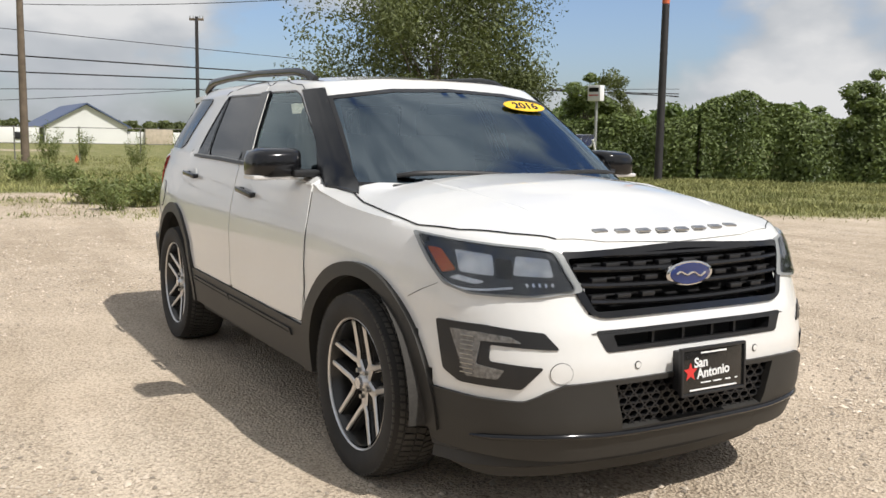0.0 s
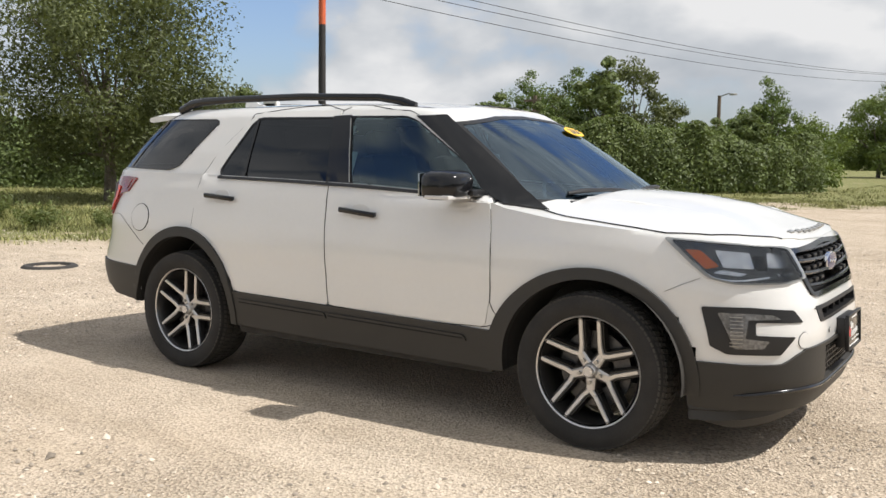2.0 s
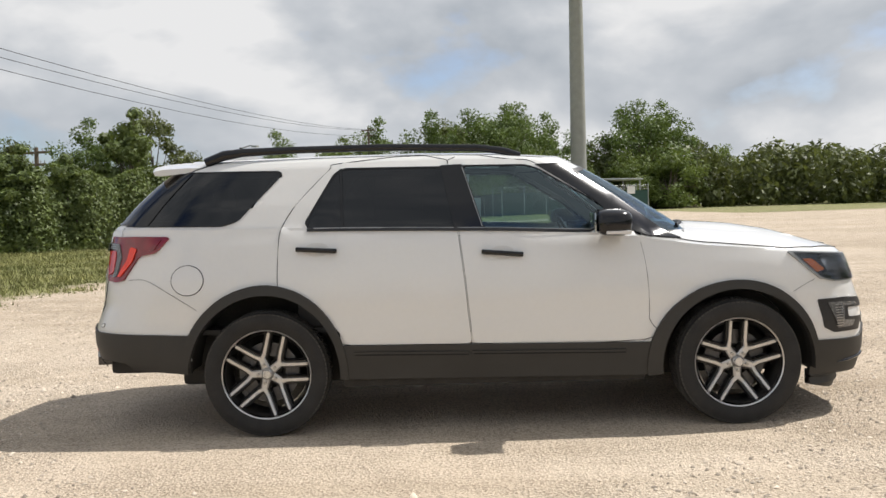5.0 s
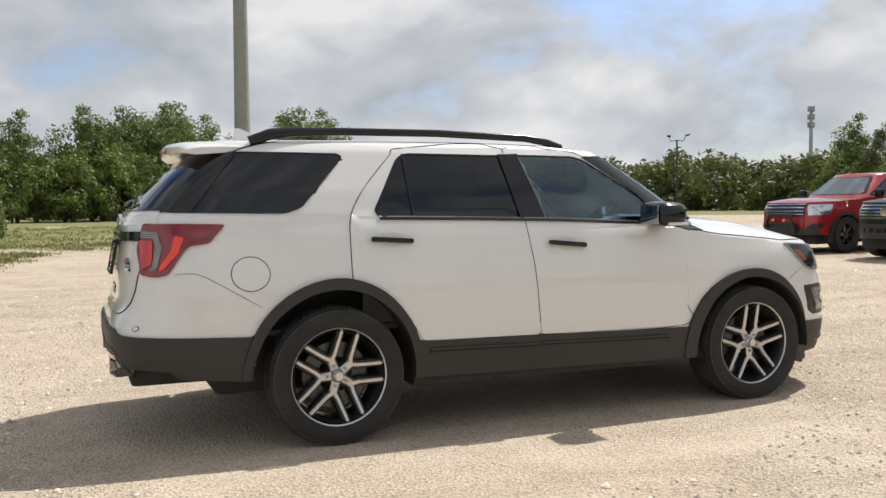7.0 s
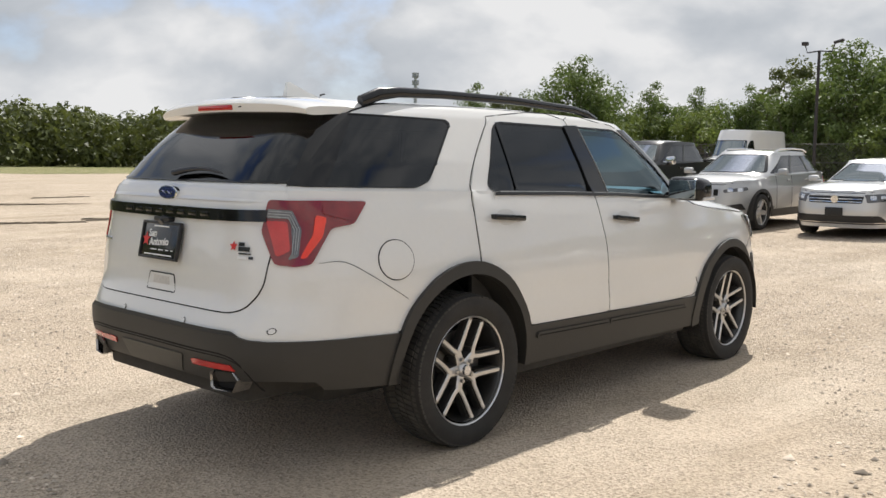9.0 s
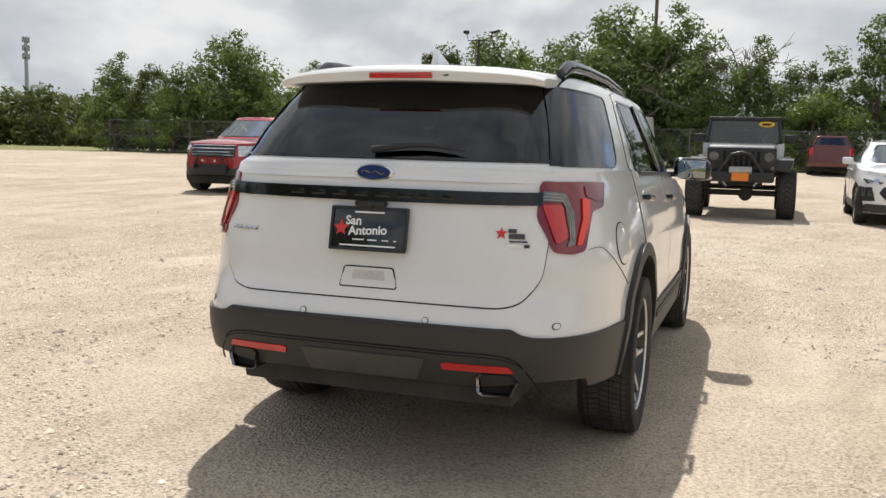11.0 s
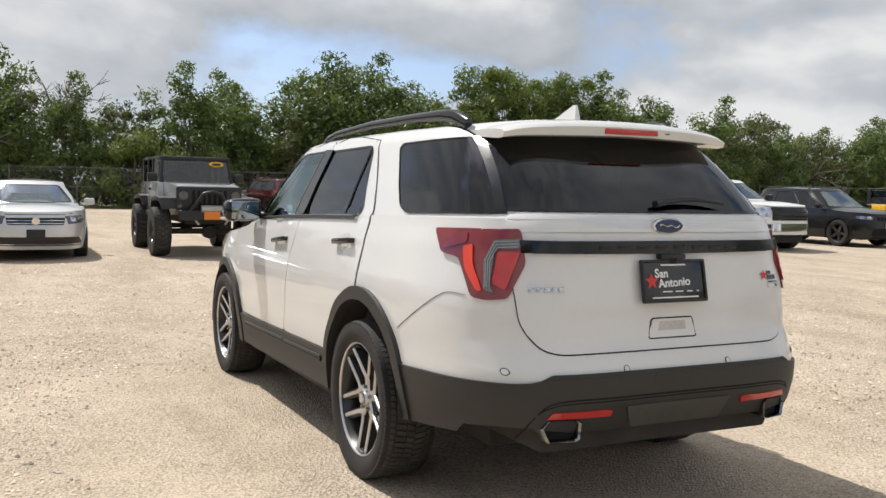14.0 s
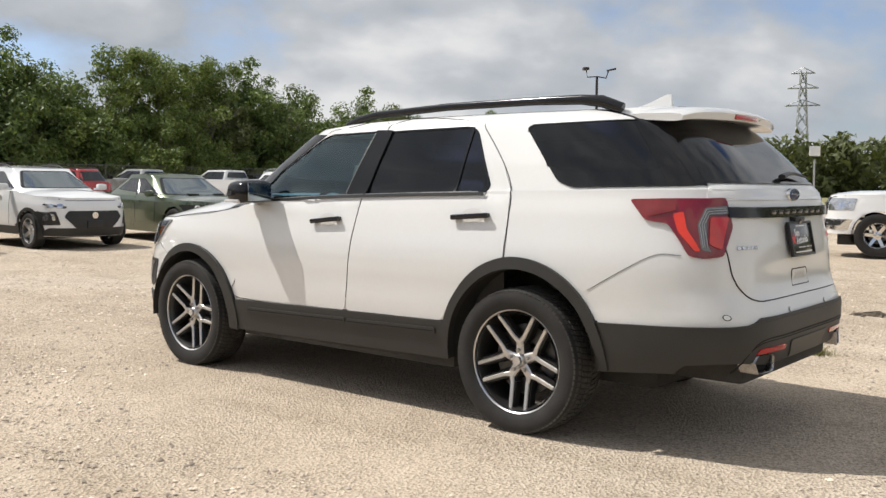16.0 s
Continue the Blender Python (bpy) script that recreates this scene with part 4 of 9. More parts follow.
        # wheel arch mouldings
        for cx, rz, rise, ahead_r, behind_r, in_a, in_b, end in ((1.43, 0.447, 0.503, 0.515, 0.555, 0.460, 0.462, 187), (-1.43, 0.483, 0.545, 0.492, 0.525, 0.445, 0.472, 178)):
            lopsided = lambda rf, rr, h, a0, a1, n: [(x if x > cx else cx + (x - cx) * rr / rf, z) for x, z in arc_pts(cx, 0.372, rf, h, a0, a1, n)]
            start = -6 if cx > 0 else -4
            outer = lopsided(ahead_r, behind_r, rise, start, end, 30)
            inner_ = lopsided(in_a, in_b, rz, end, start, 28)
            v, f = skin(sh, side_(outer + inner_), phi, 0.024, 0.05, 0.03)
            put("arch_moulding", mesh_of("arch_moulding", v, f, CLAD, sharp=30), car, "dark grey wheel arch moulding")
            lip = lopsided(in_a + 0.006, in_b + 0.006, rz + 0.006, start, end, 26)
            vv = [q for x, z in lip for q in ((x, s * 0.955, z), (x, s * 0.62, z))]
            ff = [(2 * i, 2 * i + 1, 2 * i + 3, 2 * i + 2) for i in range(len(lip) - 1)]
            put("arch_liner", mesh_of("arch_liner", vv, ff, UNDER), car)
            hub_ = [(cx, s * 0.60, 0.35)] + [(x, s * 0.61, z) for x, z in lip]
            put("arch_liner", mesh_of("arch_liner", hub_, [(0, i, i + 1) for i in range(1, len(lip))], UNDER), car)
        # headlamp
        corner = s * 50
        o_ = Vector((math.cos(radians(corner)), math.sin(radians(corner)), 0))
        ac = lambda p: (-p[0] * o_.y + s * p[1] * o_.x, p[2])
        lamp = [(1.765, 0.87, 1.032), (1.95, 0.80, 1.018), (2.165, 0.56, 0.998), (2.20, 0.52, 0.99), (2.275, 0.475, 0.855), (2.22, 0.62, 0.838), (2.06, 0.80, 0.838), (1.96, 0.845, 0.862), (1.885, 0.865, 0.925)]
        hl = sheet("headlight", sh, rounded([ac(p) for p in lamp], 0.015), corner, 0.004, 0.01, LAMPWELL, car, "clear headlight with amber corner reflector")
        grow = lambda k: [ac((sum(p[0] for p in lamp) / 9 + (q[0] - sum(p[0] for p in lamp) / 9) * k, sum(p[1] for p in lamp) / 9 + (q[1] - sum(p[1] for p in lamp) / 9) * k, sum(p[2] for p in lamp) / 9 + (q[2] - sum(p[2] for p in lamp) / 9) * k)) for q in lamp]
        sheet("bezel", sh, rounded(grow(1.02), 0.02), corner, 0.012, 0.012, surface("lamp_rim", (0.26, 0.27, 0.27), 0.25, coat=0.6, vary=0.15), hl, hole=rounded(grow(0.93), 0.02))
        for name, quad, m_ in (("side_marker", [(1.855, 0.862, 0.985), (1.915, 0.838, 0.983), (1.985, 0.806, 0.915), (1.945, 0.848, 0.900)], AMBER),
                               ("reflector", [(1.96, 0.80, 0.985), (2.07, 0.70, 0.975), (2.09, 0.70, 0.905), (2.00, 0.80, 0.91)], SILVERLAMP),
                               ("reflector", [(2.12, 0.635, 0.975), (2.19, 0.55, 0.965), (2.22, 0.55, 0.905), (2.14, 0.66, 0.91)], SILVERLAMP),
                               ("projector", [(2.075, 0.69, 0.965), (2.115, 0.645, 0.96), (2.135, 0.655, 0.895), (2.10, 0.70, 0.90)], BLACK),
                               ("reflector", [(1.97, 0.835, 0.885), (2.07, 0.775, 0.872), (2.10, 0.76, 0.885), (2.0, 0.815, 0.90)], SILVERLAMP)):
            sheet(name, sh, rounded([ac(p) for p in quad], 0.012), corner, 0.0065, 0.004, m_, hl, step=0.03)
        strip("lamp_chrome", sh, smooth_line([ac((1.90, 0.862, 0.925)), ac((1.97, 0.838, 0.868)), ac((2.06, 0.79, 0.853)), ac((2.17, 0.69, 0.868))], 4), corner, 0.010, 0.010, SILVERLAMP, hl)
        for k in range(5):
            y_ = 0.575 + 0.021 * k
            strip("lamp_dash", sh, [ac((2.235 - 0.4 * (y_ - 0.575), y_, 0.885)), ac((2.24 - 0.4 * (y_ - 0.575), y_ - 0.003, 0.872))], corner, 0.010, 0.0105, SILVERLAMP, hl)
        sheet("lens", sh, rounded(grow(0.95), 0.02), corner, 0.016, 0.002, LENS, hl, "clear plastic lens")
        # fog lamp recess with its white blade
        corner = s * 38
        o_ = Vector((math.cos(radians(corner)), math.sin(radians(corner)), 0))
        ac = lambda p: (-p[0] * o_.y + s * p[1] * o_.x, p[2])
        fog = [(1.955, 0.882, 0.735), (2.12, 0.78, 0.738), (2.262, 0.625, 0.722), (2.298, 0.585, 0.665), (2.15, 0.775, 0.672), (2.148, 0.775, 0.615), (2.28, 0.635, 0.605), (2.235, 0.695, 0.525), (2.05, 0.835, 0.525), (1.99, 0.868, 0.56)]
        fg = sheet("fog_lamp", sh, rounded([ac(p) for p in fog], 0.012), corner, 0.006, 0.012, TRIM, car, "black fog lamp recess with clear lamp")
        fog_lens = [(2.01, 0.852, 0.712), (2.10, 0.793, 0.712), (2.19, 0.71, 0.705), (2.215, 0.682, 0.685), (2.12, 0.79, 0.682), (2.11, 0.80, 0.600), (2.19, 0.735, 0.590), (2.17, 0.75, 0.555), (2.08, 0.825, 0.552)]
        sheet("fog_reflector", sh, rounded([ac(p) for p in fog_lens], 0.008), corner, 0.010, 0.004, surface("fog_glass", (0.16, 0.16, 0.16), 0.22, 0.3, coat=0.7, vary=0.35, size=60), fg, "ribbed lamp glass", step=0.03)
        for k in range(9):
            z = 0.565 + 0.016 * k
            strip("rib", sh, [ac((2.055 + 0.0 * k, 0.83, z)), ac((2.095, 0.80, z))], corner, 0.004, 0.0135, STEEL, fg)
        # door mirror
        bm = bmesh.new()
        r = bmesh.ops.create_uvsphere(bm, u_segments=28, v_segments=16, radius=1)
        for v in bm.verts:
            x, y, z = v.co
            p_ = lambda t, e: math.copysign(abs(t) ** e, t)
            v.co = Vector((0.64 + 0.085 * p_(x, 0.62) + (0.05 if x > 0 else -0.0) * abs(x) + 0.02 * -s * 0, s * (1.02 + 0.125 * p_(y * s, 0.5)), 1.247 + 0.076 * p_(z, 0.5) - 0.012 * y * s))
        mirror = part("door_mirror", bm, BLACK, car, "gloss black door mirror with bright indicator strip")
        bm = bmesh.new()
        box(bm, 0.72, s * 0.90, 1.205, 0.13, 0.13, 0.035, 0.012)
        part("mirror_stalk", bm, TRIM, mirror)
        bm = bmesh.new()
        box(bm, 0.549, s * 1.02, 1.245, 0.012, 0.185, 0.118, 0.005)
        part("mirror_glass", bm, surface("mirror_silver", (0.30, 0.34, 0.36), 0.02, 1.0, vary=0.02), mirror, "silvered mirror glass")
        bm = bmesh.new()
        box(bm, 0.68, s * 1.04, 1.186, 0.15, 0.215, 0.020, 0.009)
        part("indicator", bm, surface("indicator_white", (0.66, 0.64, 0.62), 0.3, coat=0.5, vary=0.05), mirror, "pale indicator strip")
        # roof rail
        v, f = tube([(0.16, s * 0.60, 1.672), (0.06, s * 0.605, 1.706), (-0.10, s * 0.605, 1.730), (-0.7, s * 0.615, 1.748), (-1.3, s * 0.615, 1.745), (-1.60, s * 0.61, 1.737), (-1.72, s * 0.605, 1.722), (-1.84, s * 0.60, 1.680)], [0.018, 0.017, 0.016, 0.016, 0.016, 0.019, 0.023, 0.020], 12, 1.4)
        rail = put("roof_rail", mesh_of("roof_rail", v, f, BLACK), car, "gloss black roof rail")
        # the dark base that the rail stands on
        strip("roof_channel", sh, [(0.30, s * 0.612), (-0.5, s * 0.622), (-1.3, s * 0.620), (-2.0, s * 0.605)], 0, 0.012, 0.002, GAP, car, top=True)
        # rear lamp
        corner = 180 - s * 40
        o_ = Vector((math.cos(radians(corner)), math.sin(radians(corner)), 0))
        ac = lambda p: (-p[0] * o_.y + s * p[1] * o_.x, p[2])
        lamp_r = [(-2.03, 0.845, 1.217), (-2.24, 0.79, 1.222), (-2.425, 0.665, 1.222), (-2.45, 0.655, 1.09), (-2.43, 0.72, 0.955), (-2.37, 0.78, 0.945), (-2.32, 0.825, 0.955), (-2.225, 0.835, 1.105), (-2.10, 0.845, 1.12)]
        tl = sheet("tail_light", sh, rounded([ac(p) for p in lamp_r], 0.018), corner, 0.012, 0.02, DEEPRED, car, "red and smoked tail light wrapping the corner")
        for name, quad, m_, up_ in (("light_bar", [(-2.282, 0.795, 1.160), (-2.238, 0.815, 1.150), (-2.268, 0.828, 1.07), (-2.338, 0.808, 0.978), (-2.362, 0.794, 0.978), (-2.308, 0.81, 1.08)], BRIGHTRED, 0.019),
                                    ("lower_lamp", [(-2.435, 0.670, 1.138), (-2.385, 0.742, 1.134), (-2.385, 0.765, 1.01), (-2.425, 0.728, 0.985)], RED, 0.019),
                                    ("reverse_lamp", [(-2.43, 0.665, 1.186), (-2.365, 0.745, 1.180), (-2.340, 0.778, 1.10), (-2.362, 0.788, 0.985), (-2.40, 0.765, 0.972), (-2.378, 0.772, 1.01), (-2.378, 0.752, 1.145), (-2.435, 0.668, 1.150)], LAMPGREY, 0.0175),
                                    ("upper_lamp", [(-2.08, 0.838, 1.202), (-2.24, 0.795, 1.208), (-2.255, 0.81, 1.165), (-2.12, 0.845, 1.135)], DEEPRED, 0.016)):
            sheet(name, sh, rounded([ac(p) for p in quad], 0.012), corner, up_, 0.006, m_, tl, step=0.03)
        for k in range(3):
            q = 0.011 * k
            strip("lamp_rib", sh, [ac((-2.425, 0.675, 1.178 - q)), ac((-2.368 - q * 0.4, 0.745 - q * 0.3, 1.172 - q)), ac((-2.350 - q, 0.775 - q * 0.4, 1.10)), ac((-2.368 - q * 0.5, 0.782 - q * 0.5, 0.995))], corner, 0.0035, 0.0195, STEEL, tl)
        # bumper corner seam from lamp to wheel arch
        strip("bumper_seam", sh, smooth_line(side_([(-2.28, 0.960), (-2.17, 0.960), (-2.04, 0.893), (-1.845, 0.775)]), 5), phi, 0.0018, 0.0025, GAP, car)
        # lower bumpers, each wrapped round its corner in one piece
        rear_top = table(0.0, 0.652, 0.60, 0.654, 0.66, 0.640, 0.72, 0.636, 0.80, 0.634, 0.90, 0.628, 0.96, 0.614)
        rear_low = lambda y_, x_: float(np.interp(y_, (0.0, 0.5, 0.68), (0.440, 0.440, 0.464))) if x_ < -2.42 else float(np.interp(-x_, (1.89, 2.28, 2.30, 2.42), (0.384, 0.410, 0.450, 0.462)))
        wrap("lower_bumper", sh, s, lambda z: 0.0, -1.893, rear_low, lambda y_, x_: rear_top(y_), 0.012, 0.03, CLAD, car, "dark grey lower rear bumper", cols=64)
        chin_top = table(0.0, 0.552, 0.42, 0.552, 0.57, 0.546, 0.63, 0.522, 0.70, 0.484, 0.80, 0.480, 0.96, 0.490)
        chin_low = table(0.0, 0.262, 0.5, 0.262, 0.95, 0.270)
        wrap("lower_bumper", sh, s, lambda z: 0.355 + 0.045 * (z - 0.370) / 0.162, 1.89, lambda y_, x_: chin_low(y_), lambda y_, x_: chin_top(y_), 0.012, 0.03, CLAD, car, "dark grey lower front bumper", cols=52)
        # front wing seam
        strip("bumper_seam", sh, side_([(1.93, 0.86), (1.86, 0.83), (1.78, 0.79)]), phi, 0.0016, 0.002, GAP, car)
        # parking sensors
        for phi2, u, z in ((180, 0.264, 0.678), (180, 0.755, 0.678), (0, 0.30, 0.595), (s * 38, None, 0.485)):
            if u is None:
                continue
            c = arc_pts(s * u, z, 0.014, 0.014, 0, 330, 11)
            sheet("sensor_ring", sh, c, phi2, 0.003, 0.001, GAP, car, step=0.02)
            sheet("parking_sensor", sh, arc_pts(s * u, z, 0.011, 0.011, 0, 330, 11), phi2, 0.005, 0.003, WHITE, car, step=0.02)

    # fuel flap, on the right flank only
    flap = arc_pts(-1.90, 0.955, 0.098, 0.088, 0, 352, 44)
    sheet("fuel_flap", sh, side(flap, -1), -90, 0.004, 0.006, WHITE, car, "round white fuel flap")
    strip("flap_gap", sh, side(flap + flap[:1], -1), -90, 0.010, 0.003, GAP, car, step=0.02)

    # windscreen, wipers, sticker
    sheet("windscreen_frame", sh, windscreen, 0, 0.005, 0.02, TRIM, car, "black windscreen border", hole=[(-0.765, 1.175), (-0.652, 1.560), (-0.35, 1.602), (0.0, 1.617), (0.35, 1.602), (0.652, 1.560), (0.765, 1.175)], cabin=True)
    sheet("windscreen", sh, windscreen, 0, 0.003, 0.001, SCREEN, car, "curved windscreen reflecting the sky", cabin=True)
    for a, b in (((-0.62, 1.20), (0.02, 1.185)), ((0.06, 1.19), (0.62, 1.20))):
        pts = []
        for k in range(9):
            u = a[0] + (b[0] - a[0]) * k / 8
            z = a[1] + (b[1] - a[1]) * k / 8 + 0.012 * math.sin(math.pi * k / 8)
            p_, n_ = sh.at((6, u, z), (-1, 0, 0), True)
            pts.append(p_ + n_ * (0.024 if k else 0.012))
        v, f = tube(pts, [0.010, 0.012] + [0.011] * 6 + [0.006], 8)
        put("wiper", mesh_of("wiper", v, f, TRIM), car, "black windscreen wiper")
    p_, n_ = sh.at((6, 0.39, 1.545), (-1, 0, 0))
    turn = n_.to_track_quat("Z", "Y").to_matrix().to_4x4()
    oval = mesh_of("sticker", [(0.145 * math.cos(a), 0.055 * math.sin(a), h) for h in (0, 0.002) for a in [2 * math.pi * k / 40 for k in range(40)]], [tuple(range(40, 80))] + [(k, (k + 1) % 40, 40 + (k + 1) % 40, 40 + k) for k in range(40)], YELLOW, smooth=False)
    st = put("sticker", oval, car, "yellow oval year sticker", Matrix.Translation(p_ + n_ * 0.012) @ turn @ pose(0, 0, 0, 0, 0, 0))
    lettering("2016", 0.088, PLATEBLACK, "numerals", st, pose(0, 0, 0.003), 0.0006, 0.25, 0.002)

    # grille: dark well, four bars each with a row of nubs, chrome-less surround
    well = [(-0.485, 0.780), (-0.43, 0.762), (0.43, 0.762), (0.485, 0.780), (0.535, 0.88), (0.56, 0.985), (0.0, 1.003), (-0.56, 0.985), (-0.535, 0.88)]
    bm = bmesh.new()
    box(bm, 2.12, 0, 0.875, 0.10, 1.06, 0.25)
    grille = part("grille", bm, GAP, car, "black grille with four nubbed bars")
    sheet("grille_frame", sh, rounded(well, 0.03), 0, 0.010, 0.05, BLACK, grille, hole=rounded([(-0.46, 0.785), (0.46, 0.785), (0.535, 0.965), (0.0, 0.982), (-0.535, 0.965)], 0.02))
    for k, z in enumerate((0.972, 0.922, 0.866, 0.808)):
        half = 0.46 + 0.075 * (z - 0.785) / 0.18
        pts = []
        for j in range(25):
            y = -half + 2 * half * j / 24
            p_, n_ = sh.at((6, y, z - 0.012 * (y / half) ** 2 * -1), (-1, 0, 0))
            pts.append(p_ - n_ * 0.004)
        v, f = tube(pts, 0.016, 8, 0.75)
        put("grille_bar", mesh_of("grille_bar", v, f, BLACK), grille)
        if k < 3:
            for j in range(8):
                y = -half * 0.92 + 2 * half * 0.92 * (j + (0.5 if k % 2 else 0.2)) / 8
                if abs(y) < 0.14 and k > 0:
                    continue
                p_, n_ = sh.at((6, y, z - 0.028), (-1, 0, 0))
                yaw = math.degrees(math.atan2(n_.y, n_.x))
                bm = bmesh.new()
                box(bm, 0, 0, 0, 0.03, 0.062, 0.018, 0.006)
                box(bm, -0.012, 0.052, 0.004, 0.012, 0.06, 0.008, 0.003)
                part("grille_nub", bm, TRIM, grille, "", Matrix.Translation(p_ - n_ * 0.012) @ pose(0, 0, 0, 0, 0, yaw))
    # oval emblems, front and rear
    for x_dir, z, parent_, wide_ in ((1, 0.892, grille, 0.118), (-1, 1.237, car, 0.084)):
        p_, n_ = sh.at((6 * x_dir, 0, z), (-x_dir, 0, 0))
        high_ = wide_ * 0.40
        turn = Matrix.Translation(p_ + n_ * 0.010) @ pose(0, 0, 0, 90, 0, 90 if x_dir > 0 else -90)
        rings = []
        for scale_, h0, h1, m_, nm in ((1.0, -0.01, 0.008, CHROME, "emblem_rim"), (0.88, 0.0, 0.011, BLUE, "emblem_face")):
            n_seg = 44
            vv = [(wide_ * scale_ * q * math.cos(a), high_ * scale_ * q * math.sin(a), h) for q, h in ((1.0, h0), (1.0, h1 * 0.6), (0.93, h1)) for a in [2 * math.pi * k / n_seg for k in range(n_seg)]]
            ff = [(r * n_seg + k, r * n_seg + (k + 1) % n_seg, (r + 1) * n_seg + (k + 1) % n_seg, (r + 1) * n_seg + k) for r in range(2) for k in range(n_seg)] + [tuple(range(2 * n_seg, 3 * n_seg))]
            rings.append((nm, mesh_of(nm, vv, ff, m_)))
        em = put("emblem", rings[0][1], parent_, "blue oval emblem with silver rim", turn)
        put("emblem_face", rings[1][1], em)
        path = [(wide_ * (-0.62 + 1.24 * t / 40), high_ * (0.13 * math.sin(t * 0.33) + 0.08 * math.sin(t * 0.15)), 0.0125) for t in range(41)]
        vv, ff = tube(path, wide_ * 0.035, 6)
        put("emblem_script", mesh_of("emblem_script", vv, ff, CHROME), em)
    # bonnet badge: eight plain raised bars
    for k in range(8):
        y = -0.335 + 0.096 * k
        p_, n_ = sh.at((2.212 - 0.035 * (y / 0.4) ** 2, y, 4.0), (0, 0, -1))
        bm = bmesh.new()
        box(bm, 0, 0, 0, 0.026, 0.060, 0.008, 0.0025)
        part("bonnet_badge", bm, STEEL, car, "silver raised badge bar", Matrix.Translation(p_ + n_ * 0.009) @ Matrix((Vector((0, 1, 0)).cross(n_).normalized(), n_.cross(Vector((0, 1, 0)).cross(n_)).normalized(), n_)).transposed().to_4x4())

    # upper intake slot, lower intake with mesh, dark lower bumper and its lip
    slot = [(-0.43, 0.648), (0.43, 0.648), (0.470, 0.724), (-0.470, 0.724)]
    bm = bmesh.new()
    box(bm, 2.27, 0, 0.682, 0.06, 0.90, 0.07)
    part("intake_back", bm, GAP, car)
    intake = sheet("intake", sh, rounded(slot, 0.015), 0, 0.004, 0.06, TRIM, car, "black upper intake slot", hole=rounded([(-0.385, 0.663), (0.385, 0.663), (0.40, 0.706), (-0.40, 0.706)], 0.008))
    for y in (-0.2, -0.05, 0.1, 0.22):
        p_, n_ = sh.at((6, y, 0.682), (-1, 0, 0))
        part("intake_slat", boxed(p_.x - 0.03, y, 0.682, 0.02, 0.012, 0.045), TRIM, intake)
    for band in ([(-0.352, 0.262), (0.352, 0.262), (0.355, 0.370), (-0.355, 0.370)], [(-0.402, 0.534), (0.402, 0.534), (0.406, 0.552), (-0.406, 0.552)]):
        sheet("lower_bumper", sh, band, 0, 0.012, 0.03, CLAD, car, "dark grey lower front bumper")
    bm = bmesh.new()
    box(bm, 2.285, 0, 0.445, 0.06, 0.82, 0.20)
    mesh_back = part("intake_back", bm, GAP, car)
    honey = []
    for r in range(6):
        for c in range(15):
            y = -0.375 + 0.052 * c + (0.026 if r % 2 else 0)
            z = 0.384 + 0.0265 * r
            if abs(y) < 0.35 + 0.03 * (z - 0.36) / 0.15:
                honey.append((y, z))
    hv, hf = [], []
    for y, z in honey:
        p_, n_ = sh.at((6, y, z), (-1, 0, 0))
        b = len(hv)
        for q, dx in ((1.0, -0.012), (1.0, -0.03), (0.74, -0.012), (0.74, -0.04)):
            for k in range(6):
                a = radians(60 * k)
                hv.append((p_.x + dx, y + 0.0285 * q * math.cos(a), z + 0.0175 * q * math.sin(a)))
        for k in range(6):
            j = (k + 1) % 6
            hf += [(b + k, b + j, b + 12 + j, b + 12 + k), (b + 12 + k, b + 12 + j, b + 18 + j, b + 18 + k)]
    tagged(put("honeycomb", mesh_of("honeycomb", hv, hf, TRIM, smooth=False), mesh_back), "black honeycomb mesh", kind="stuff")
    pts = []
    for y, z in smooth_line([(-0.80, 0.335), (-0.70, 0.355), (-0.56, 0.362), (-0.36, 0.352), (0.0, 0.348), (0.36, 0.352), (0.56, 0.362), (0.70, 0.355), (0.80, 0.335)], 4):
        p_, n_ = sh.at((6, y, z), (-1, 0, 0))
        pts.append(p_ + n_ * 0.010)
    v, f = tube(pts, [0.006] + [0.015] * (len(pts) - 2) + [0.006], 10, 0.8)
    put("bumper_lip", mesh_of("bumper_lip", v, f, BLACK), car, "gloss black bumper lip")
    V_, F_ = [], []
    run = smooth_line([(1.90, -0.855), (2.06, -0.77), (2.19, -0.56), (2.25, -0.25), (2.262, 0.0), (2.25, 0.25), (2.19, 0.56), (2.06, 0.77), (1.90, 0.855)], 5)
    section = [(0.0, 0.30), (0.006, 0.255), (-0.006, 0.248), (0.002, 0.205), (-0.010, 0.198), (-0.022, 0.160), (-0.045, 0.158), (-0.045, 0.30)]
    for x, y in run:
        d_ = Vector((x - 1.5, y * 1.1)).normalized()
        for o_, z in section:
            V_.append((x + d_.x * o_, y + d_.y * o_, z + 0.05 * max(0.0, (2.1 - x) / 0.2) * (z < 0.2)))
    k_ = len(section)
    for j in range(len(run) - 1):
        for i in range(k_ - 1):
            a = j * k_ + i
            F_.append((a, a + 1, a + 1 + k_, a + k_))
    put("air_dam", mesh_of("air_dam", V_, F_, CLAD, sharp=25), car, "dark ribbed rubber air dam below the bumper")
    tow = arc_pts(-0.60, 0.585, 0.036, 0.036, 0, 340, 24)
    sheet("tow_cover", sh, tow, 0, 0.004, 0.003, WHITE, car, step=0.02)
    strip("tow_gap", sh, tow + tow[:1], 0, 0.004, 0.0025, GAP, car, step=0.02)

